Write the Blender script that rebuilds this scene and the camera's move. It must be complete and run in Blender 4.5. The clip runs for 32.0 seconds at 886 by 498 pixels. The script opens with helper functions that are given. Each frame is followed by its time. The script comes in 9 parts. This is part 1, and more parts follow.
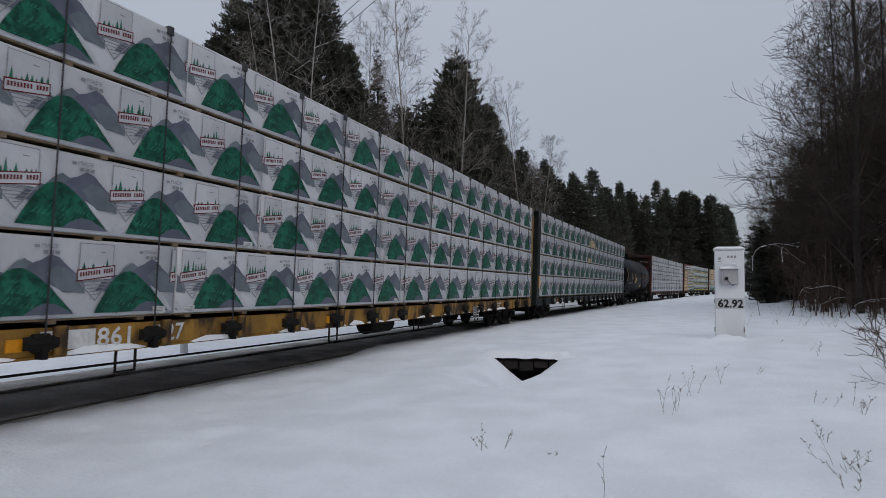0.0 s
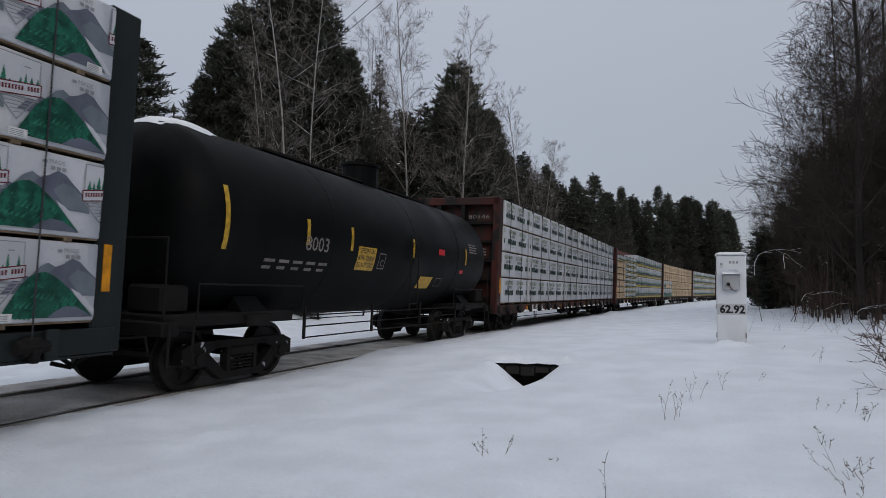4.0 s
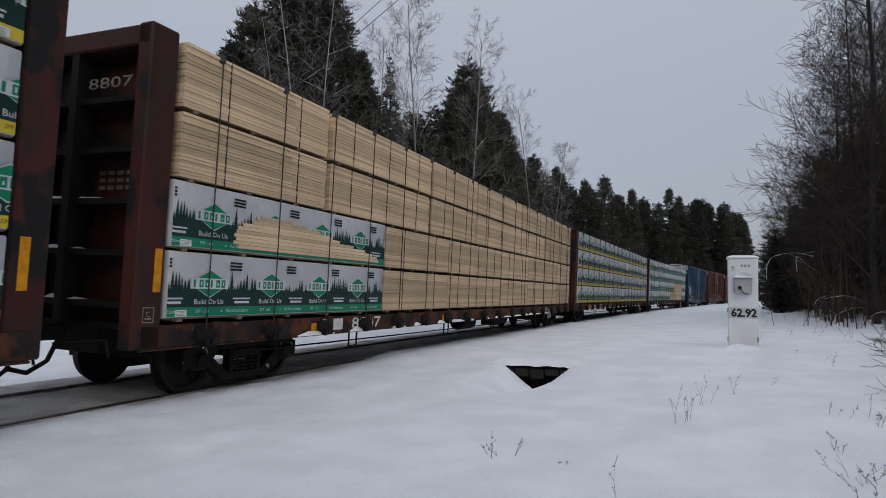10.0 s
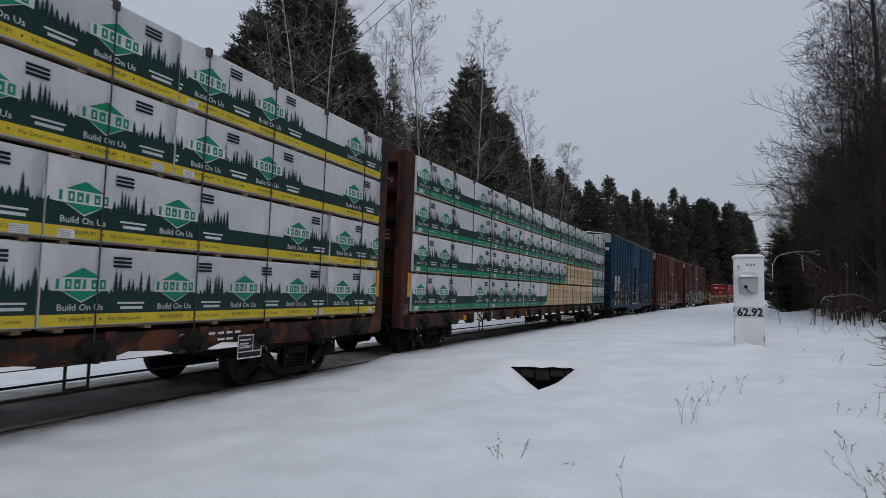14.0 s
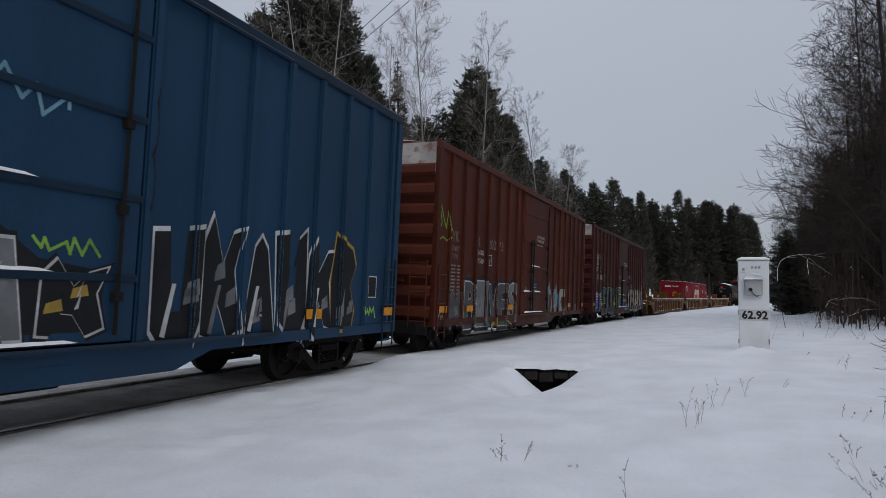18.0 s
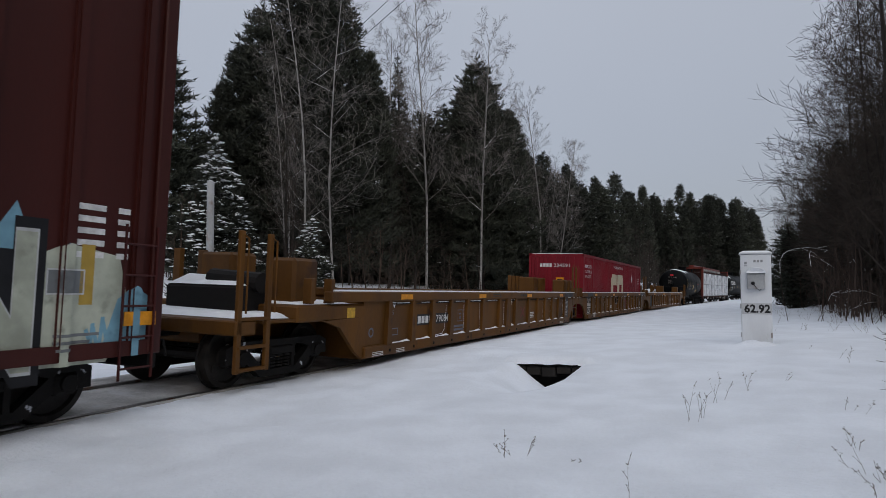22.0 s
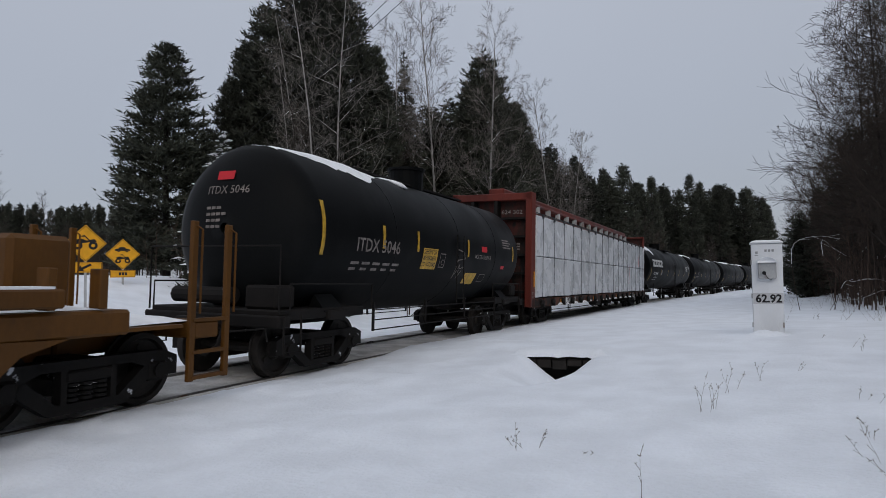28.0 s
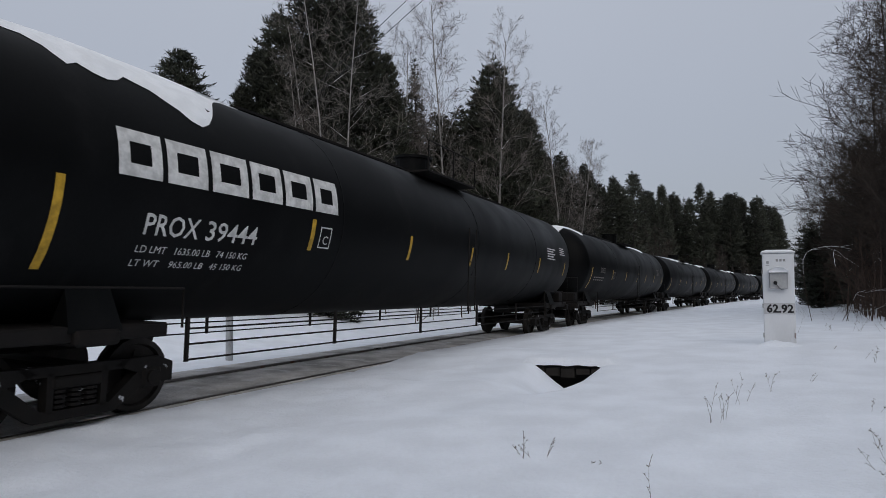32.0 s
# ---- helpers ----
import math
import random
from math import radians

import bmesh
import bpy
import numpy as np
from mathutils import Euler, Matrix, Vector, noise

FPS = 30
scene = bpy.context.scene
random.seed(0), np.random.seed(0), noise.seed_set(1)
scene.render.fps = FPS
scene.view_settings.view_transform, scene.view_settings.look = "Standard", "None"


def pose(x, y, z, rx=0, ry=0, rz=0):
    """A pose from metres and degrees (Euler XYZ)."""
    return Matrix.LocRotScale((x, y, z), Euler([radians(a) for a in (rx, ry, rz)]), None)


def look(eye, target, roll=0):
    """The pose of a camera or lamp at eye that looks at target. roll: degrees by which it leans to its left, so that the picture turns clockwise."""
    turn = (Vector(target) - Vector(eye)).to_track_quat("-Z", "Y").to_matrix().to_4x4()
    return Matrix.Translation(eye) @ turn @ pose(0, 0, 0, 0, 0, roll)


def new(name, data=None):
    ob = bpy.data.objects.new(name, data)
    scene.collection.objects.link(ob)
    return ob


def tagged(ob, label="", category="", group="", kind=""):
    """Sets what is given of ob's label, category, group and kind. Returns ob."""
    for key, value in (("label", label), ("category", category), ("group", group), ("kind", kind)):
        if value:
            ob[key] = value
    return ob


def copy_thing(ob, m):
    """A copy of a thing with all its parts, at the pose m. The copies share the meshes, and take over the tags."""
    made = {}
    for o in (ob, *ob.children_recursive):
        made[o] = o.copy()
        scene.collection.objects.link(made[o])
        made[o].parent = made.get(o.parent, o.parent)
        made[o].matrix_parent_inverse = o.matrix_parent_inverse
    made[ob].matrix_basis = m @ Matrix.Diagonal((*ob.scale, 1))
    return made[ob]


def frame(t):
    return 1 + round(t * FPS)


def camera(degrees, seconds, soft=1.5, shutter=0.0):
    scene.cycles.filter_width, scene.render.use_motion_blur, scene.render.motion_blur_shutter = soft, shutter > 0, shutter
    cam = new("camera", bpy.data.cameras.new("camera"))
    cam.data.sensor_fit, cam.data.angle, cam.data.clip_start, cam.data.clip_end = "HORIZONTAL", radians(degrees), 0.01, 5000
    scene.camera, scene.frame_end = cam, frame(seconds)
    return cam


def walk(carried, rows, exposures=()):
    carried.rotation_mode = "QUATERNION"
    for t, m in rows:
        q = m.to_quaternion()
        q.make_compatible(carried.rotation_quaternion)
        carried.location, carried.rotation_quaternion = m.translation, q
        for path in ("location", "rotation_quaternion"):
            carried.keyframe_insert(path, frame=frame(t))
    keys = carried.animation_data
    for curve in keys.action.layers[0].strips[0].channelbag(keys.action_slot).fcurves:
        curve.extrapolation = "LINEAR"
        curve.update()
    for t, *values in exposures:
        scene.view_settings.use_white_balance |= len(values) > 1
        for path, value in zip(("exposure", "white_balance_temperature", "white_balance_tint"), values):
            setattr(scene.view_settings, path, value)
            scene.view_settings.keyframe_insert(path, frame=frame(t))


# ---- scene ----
cam = camera(70, 32.0, soft=0.75, shutter=0.04)
EYE = (0.0, 0.0, 1.21)
# seconds, turn to the left of the line, tilt up, lean
VIEW = [
    (0.0, 20.248, 3.933, -0.865), (0.5, 20.292, 4.083, -0.856), (1.0, 20.394, 4.184, -0.302), (1.5, 20.45, 4.243, -0.126),
    (2.0, 20.504, 4.39, -0.314), (2.5, 20.592, 4.524, -0.403), (3.0, 20.401, 4.359, -0.354), (3.5, 20.352, 4.414, -0.617),
    (5.5, 20.404, 3.967, -0.764), (6.0, 20.467, 3.974, -0.759), (6.5, 20.572, 4.067, -0.752), (7.0, 20.63, 4.212, -0.639),
    (7.5, 20.813, 4.2, -0.534), (8.0, 20.943, 4.175, -0.609), (8.5, 20.967, 4.299, -0.717), (9.0, 21.028, 4.381, -0.45),
    (9.5, 21.097, 4.439, -0.52), (10.0, 21.255, 4.54, -0.359), (10.5, 21.309, 4.582, -0.368), (11.0, 21.278, 4.57, -0.594),
    (11.5, 21.228, 4.467, -0.627), (12.0, 21.371, 4.491, -0.651), (12.5, 21.511, 4.555, -0.43), (13.0, 21.596, 4.562, -0.659),
    (13.5, 21.662, 4.605, -0.692), (14.0, 21.657, 4.693, -0.821), (14.5, 21.692, 4.717, -0.882), (16.5, 21.74, 4.542, -0.85),
    (17.0, 21.829, 4.683, -0.772), (17.5, 21.927, 4.731, -0.558), (18.0, 22.017, 4.843, -0.601), (18.5, 22.152, 4.785, -0.297),
    (19.0, 22.177, 4.897, -0.723), (19.5, 22.118, 5.065, -0.984), (20.0, 22.031, 5.221, -1.105), (20.5, 21.965, 5.078, -1.108),
    (21.0, 22.009, 4.832, -0.964), (21.5, 22.088, 4.697, -1.144), (22.0, 22.184, 4.476, -1.014), (22.5, 22.269, 4.401, -1.005),
    (23.0, 22.519, 4.266, -1.008), (23.5, 22.827, 4.213, -1.207), (24.0, 22.945, 4.203, -1.168), (24.5, 23.015, 4.175, -1.239),
    (25.0, 23.051, 4.235, -1.494), (25.5, 23.007, 4.416, -1.727), (27.5, 22.953, 4.144, -1.868), (28.0, 22.989, 3.97, -1.81),
    (28.5, 23.034, 3.955, -1.661), (29.0, 23.054, 3.985, -1.779), (29.5, 23.126, 4.097, -1.717), (30.0, 23.291, 4.283, -1.592),
    (30.5, 23.278, 4.485, -1.326), (31.0, 23.31, 4.647, -1.308), (31.5, 23.42, 4.699, -1.322), (32.0, 23.782, 4.619, -1.27),
]
walk(cam, [(t, pose(*EYE, 90 + tilt, 0, turn) @ pose(0, 0, 0, 0, 0, lean)) for t, turn, tilt, lean in VIEW])

# ---- world and light: a flat winter overcast, brighter overhead than at the horizon
SUN_TURN, SUN_UP = radians(150), radians(32)
world = bpy.data.worlds.new("overcast_sky")
scene.world = world
world.use_nodes = True
wt = world.node_tree
wbg = wt.nodes["Background"]
sky = wt.nodes.new("ShaderNodeTexSky")
sky.sky_type, sky.sun_disc = "NISHITA", False
sky.sun_elevation, sky.sun_rotation, sky.dust_density = SUN_UP, SUN_TURN, 4.0
wco = wt.nodes.new("ShaderNodeTexCoord")
wsep = wt.nodes.new("ShaderNodeSeparateXYZ")
wt.links.new(wco.outputs["Generated"], wsep.inputs[0])
wramp = wt.nodes.new("ShaderNodeValToRGB")
cr = wramp.color_ramp
cr.elements[0].position, cr.elements[0].color = 0.0, (0.42, 0.45, 0.52, 1)
cr.elements[1].position, cr.elements[1].color = 1.0, (0.86, 0.905, 0.99, 1)
e = cr.elements.new(0.16); e.color = (0.46, 0.488, 0.56, 1)
e = cr.elements.new(0.42); e.color = (0.545, 0.578, 0.655, 1)
wn = wt.nodes.new("ShaderNodeTexNoise")
wn.inputs["Scale"].default_value, wn.inputs["Detail"].default_value = 2.0, 3.0
wt.links.new(wco.outputs["Generated"], wn.inputs["Vector"])
wt.links.new(wsep.outputs[2], wramp.inputs[0])
wm = wt.nodes.new("ShaderNodeMix"); wm.data_type = "RGBA"; wm.inputs[0].default_value = 0.03
wt.links.new(wramp.outputs[0], wm.inputs[6]); wt.links.new(sky.outputs[0], wm.inputs[7])
wv = wt.nodes.new("ShaderNodeMapRange"); wv.inputs[3].default_value, wv.inputs[4].default_value = 0.95, 1.05
wt.links.new(wn.outputs[0], wv.inputs[0])
wx = wt.nodes.new("ShaderNodeVectorMath"); wx.operation = "SCALE"
wt.links.new(wm.outputs[2], wx.inputs[0]); wt.links.new(wv.outputs[0], wx.inputs["Scale"])
wt.links.new(wx.outputs[0], wbg.inputs[0])
wbg.inputs[1].default_value = 0.745
sun = new("sun", bpy.data.lights.new("sun", "SUN"))
sun.data.energy, sun.data.angle, sun.data.color = 0.5, radians(40), (1.0, 0.97, 0.93)
sun.matrix_world = look((0, 0, 30), (-30 * math.sin(SUN_TURN) * math.cos(SUN_UP), -30 * math.cos(SUN_TURN) * math.cos(SUN_UP), 30 - 30 * math.sin(SUN_UP)))


# ---- materials
def make(name, base, rough=0.6, metal=0.0, var=0.2, scale=1.5, fine=30.0, bump=0.15, second=None, lo=0.55, hi=0.7,
         streak=0.0, island=0.0, rand=0.0, third=None, lo3=0.6, hi3=0.7, scale3=6.0, dist=0.01, spec=0.22):
    """A mottled surface: base colour varied at two scales, stains of a second and third colour, fine relief."""
    m = bpy.data.materials.new(name)
    m.use_nodes = True
    nt = m.node_tree
    bs = nt.nodes["Principled BSDF"]
    N, K = nt.nodes.new, nt.links.new
    co = N("ShaderNodeTexCoord")
    vec = co.outputs["Object"]

    def noise_at(sc, detail=4.0, squash=0.0):
        mp = N("ShaderNodeMapping")
        mp.inputs["Scale"].default_value = (sc, sc, sc * (1 - squash))
        K(vec, mp.inputs[0])
        n = N("ShaderNodeTexNoise")
        n.inputs["Scale"].default_value, n.inputs["Detail"].default_value = 1.0, detail
        K(mp.outputs[0], n.inputs["Vector"])
        return n.outputs[0]

    def blend(fac, a, b):
        x = N("ShaderNodeMix"); x.data_type = "RGBA"
        K(fac, x.inputs[0])
        for sock, val in ((x.inputs[6], a), (x.inputs[7], b)):
            if isinstance(val, tuple):
                sock.default_value = (*val, 1)
            else:
                K(val, sock)
        return x.outputs[2]

    def band(src, a, b, t0=0.0, t1=1.0):
        r = N("ShaderNodeMapRange"); r.interpolation_type = "SMOOTHSTEP"
        for i, val in ((1, a), (2, b), (3, t0), (4, t1)):
            r.inputs[i].default_value = val
        K(src, r.inputs[0])
        return r.outputs[0]

    broad, small = noise_at(scale, 5.0, streak), noise_at(fine, 3.0, streak * 0.8)
    dark, light = tuple(c * (1 - var) for c in base), tuple(min(1, c * (1 + var)) for c in base)
    col = blend(band(broad, 0.3, 0.7), dark, light)
    grain = blend(band(small, 0.25, 0.75), tuple([1 - var * 0.5] * 3), (1.0, 1.0, 1.0))
    mul = N("ShaderNodeMix"); mul.data_type, mul.blend_type = "RGBA", "MULTIPLY"; mul.inputs[0].default_value = 1.0
    K(col, mul.inputs[6]); K(grain, mul.inputs[7])
    col = mul.outputs[2]
    if second:
        col = blend(band(noise_at(scale * 2.3, 6.0, streak), lo, hi), col, second)
    if third:
        col = blend(band(noise_at(scale3, 5.0, streak * 0.5), lo3, hi3), col, third)
    for amount, src in ((island, "New"), (rand, "Info")):
        if amount:
            g = N("ShaderNodeNewGeometry") if src == "New" else N("ShaderNodeObjectInfo")
            out = g.outputs["Random Per Island"] if src == "New" else g.outputs["Random"]
            sc = N("ShaderNodeVectorMath"); sc.operation = "SCALE"
            K(col, sc.inputs[0]); K(band(out, 0, 1, 1 - amount, 1 + amount * 0.6), sc.inputs["Scale"])
            col = sc.outputs[0]
    K(col, bs.inputs["Base Color"])
    bs.inputs["Roughness"].default_value, bs.inputs["Metallic"].default_value = rough, metal
    bs.inputs["Specular IOR Level"].default_value = spec
    K(band(broad, 0.2, 0.8, max(0.05, rough - 0.1), min(1, rough + 0.1)), bs.inputs["Roughness"])
    if bump:
        bp = N("ShaderNodeBump")
        bp.inputs["Strength"].default_value, bp.inputs["Distance"].default_value = bump, dist
        add = N("ShaderNodeMath"); add.operation = "ADD"
        K(small, add.inputs[0]); K(broad, add.inputs[1]); K(add.outputs[0], bp.inputs["Height"])
        K(bp.outputs[0], bs.inputs["Normal"])
    return m


SNOW = make("snow", (0.785, 0.82, 0.88), 0.8, var=0.06, scale=1.3, fine=24, bump=0.45, dist=0.045)
SNOW_CAP = make("settled_snow", (0.82, 0.84, 0.87), 0.8, var=0.05, scale=4, fine=30, bump=0.4)
BED = make("dirty_track_snow", (0.60, 0.58, 0.565), 0.85, var=0.35, scale=1.2, fine=25, bump=0.7, dist=0.03, second=(0.74, 0.74, 0.75), lo=0.5, hi=0.75)
STEEL = make("rail_steel", (0.2, 0.19, 0.18), 0.35, 0.9, var=0.3, second=(0.12, 0.06, 0.035))
RUN_STEEL = make("wheel_steel", (0.022, 0.019, 0.017), 0.6, 0.2, var=0.4, scale=6)
TRUCK = make("truck_grime", (0.008, 0.007, 0.0065), 0.8, var=0.5, scale=4, third=(0.5, 0.52, 0.55), lo3=0.66, hi3=0.72, scale3=7)
UNDER = make("underframe_black", (0.009, 0.0075, 0.007), 0.8, var=0.4, scale=3)
RED = make("oxide_red_paint", (0.115, 0.021, 0.014), 0.55, var=0.28, scale=1.0, streak=0.8, second=(0.06, 0.014, 0.011), lo=0.55, hi=0.75)
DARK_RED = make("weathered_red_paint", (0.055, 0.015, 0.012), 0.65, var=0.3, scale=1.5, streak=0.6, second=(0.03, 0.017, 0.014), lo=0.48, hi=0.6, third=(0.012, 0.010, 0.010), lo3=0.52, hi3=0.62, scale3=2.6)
RUSTY = make("rusty_sill_steel", (0.085, 0.028, 0.015), 0.7, var=0.4, scale=1.3, second=(0.016, 0.012, 0.011), lo=0.44, hi=0.56, third=(0.15, 0.06, 0.02), lo3=0.62, hi3=0.72, scale3=3.5)
BLACK = make("black_car_paint", (0.012, 0.016, 0.016), 0.5, var=0.3, scale=1.5, streak=0.6)
YELLOW = make("yellow_car_paint", (0.30, 0.16, 0.03), 0.6, var=0.3, scale=1.4, streak=0.5, second=(0.045, 0.028, 0.016), lo=0.44, hi=0.60)
WELL = make("well_car_yellow", (0.100, 0.041, 0.0055), 0.6, var=0.25, scale=0.9, streak=0.7, second=(0.062, 0.027, 0.007), lo=0.5, hi=0.75, third=(0.045, 0.020, 0.009), lo3=0.63, hi3=0.75, scale3=2.2)
TANK = make("tank_black", (0.006, 0.0065, 0.007), 0.5, var=0.4, scale=0.7, streak=0.3, second=(0.011, 0.011, 0.0115), lo=0.55, hi=0.8, bump=0.05, spec=0.05)
CRATE = make("container_red", (0.17, 0.005, 0.013), 0.5, var=0.15, scale=0.9, streak=0.7, second=(0.14, 0.006, 0.012), lo=0.6, hi=0.8)
WRAP = make("white_lumber_wrap", (0.54, 0.55, 0.58), 0.42, var=0.08, scale=1.3, fine=6, bump=0.8, dist=0.035, rand=0.12)
FILM = make("plain_white_film", (0.60, 0.615, 0.64), 0.28, var=0.05, scale=1.1, fine=2.2, bump=0.55, dist=0.05, rand=0.06)
GREY_TAPE = make("grey_wrap_fold", (0.5, 0.51, 0.53), 0.5, var=0.1)
BOARD = make("sawn_softwood", (0.60, 0.45, 0.29), 0.75, var=0.1, scale=0.8, fine=20, bump=0.2, island=0.22, rand=0.12, third=(0.36, 0.22, 0.11), lo3=0.70, hi3=0.75, scale3=7)
DUNNAGE = make("dunnage_wood", (0.17, 0.125, 0.08), 0.8, var=0.3, scale=5)
CABLE = make("strap_cable", (0.05, 0.05, 0.055), 0.6, 0.3, var=0.2)
INK_GREEN = make("ink_dark_green", (0.008, 0.032, 0.026), 0.5, var=0.12, bump=0)
INK_LEAF = make("ink_leaf_green", (0.012, 0.105, 0.066), 0.5, var=0.45, scale=5, fine=25, bump=0, second=(0.006, 0.045, 0.032), lo=0.47, hi=0.66)
INK_HAZE = make("ink_pale_slate", (0.15, 0.175, 0.20), 0.5, var=0.15, scale=4, bump=0)
INK_MEADOW = make("ink_bright_green", (0.022, 0.15, 0.095), 0.5, var=0.35, scale=9, fine=25, bump=0)
INK_SIGN = make("ink_sign_green", (0.008, 0.20, 0.105), 0.5, var=0.1, bump=0)
INK_SLATE = make("ink_slate", (0.115, 0.125, 0.165), 0.5, var=0.15, scale=4, bump=0)
INK_YELLOW = make("ink_yellow", (0.56, 0.43, 0.035), 0.5, var=0.1, bump=0)
INK_GREY = make("ink_grey", (0.25, 0.26, 0.27), 0.5, var=0.1, bump=0)
INK_LIME = make("ink_pale_green", (0.13, 0.195, 0.075), 0.5, var=0.1, bump=0)
INK_BLACK = make("ink_black", (0.012, 0.012, 0.014), 0.5, var=0.1, bump=0)
INK_RED = make("ink_dark_red", (0.12, 0.012, 0.015), 0.5, var=0.1, bump=0)
RED_TAPE = make("red_tape", (0.5, 0.02, 0.03), 0.5, var=0.1, bump=0)
LETTER = make("stencil_white", (0.62, 0.62, 0.61), 0.6, var=0.2, scale=8, bump=0)
LETTER_DIM = make("worn_stencil", (0.21, 0.185, 0.175), 0.6, var=0.35, scale=8, bump=0)
ORANGE = make("reflector_orange", (0.62, 0.25, 0.01), 0.4, var=0.2, scale=9, bump=0)
TAPE_YELLOW = make("reflective_yellow", (0.50, 0.30, 0.03), 0.4, var=0.3, scale=9, bump=0)
CREAM = make("cream_emblem", (0.50, 0.455, 0.34), 0.5, var=0.1, bump=0)
GALV = make("galvanised_grey", (0.40, 0.41, 0.42), 0.55, 0.2, var=0.25, scale=2, streak=0.5, second=(0.25, 0.2, 0.18))
CABINET = make("cabinet_white_paint", (0.66, 0.68, 0.71), 0.5, var=0.06, scale=2, streak=0.6, second=(0.5, 0.5, 0.5), lo=0.62, hi=0.75)
SIGN_YELLOW = make("sign_yellow", (0.68, 0.33, 0.015), 0.5, var=0.1, scale=5, bump=0)
BARK = make("dark_bark", (0.035, 0.030, 0.027), 0.9, var=0.4, scale=2, fine=18, bump=0.8, streak=0.7, rand=0.3)
TWIG = make("bare_twigs", (0.052, 0.041, 0.034), 0.9, var=0.3, rand=0.35, bump=0)
BIRCH = make("birch_bark", (0.26, 0.25, 0.24), 0.8, var=0.2, scale=3, fine=12, third=(0.05, 0.045, 0.04), lo3=0.6, hi3=0.66, scale3=5)
NEEDLE = make("conifer_needles", (0.044, 0.048, 0.036), 0.7, var=0.3, scale=0.6, island=0.35, rand=0.35, bump=0)
BIRCH_TWIG = make("birch_twigs", (0.17, 0.155, 0.145), 0.9, var=0.3, rand=0.2, bump=0)
BRUSH = make("brush_stems", (0.075, 0.052, 0.041), 0.9, var=0.3, rand=0.35, bump=0)
# near-black: the shade inside the hollow is put into the concrete's colour
CONCRETE = make("shaded_culvert_concrete", (0.022, 0.019, 0.017), 0.85, var=0.35, scale=3)
WEED = make("dry_weed", (0.14, 0.12, 0.10), 0.9, var=0.3, bump=0)


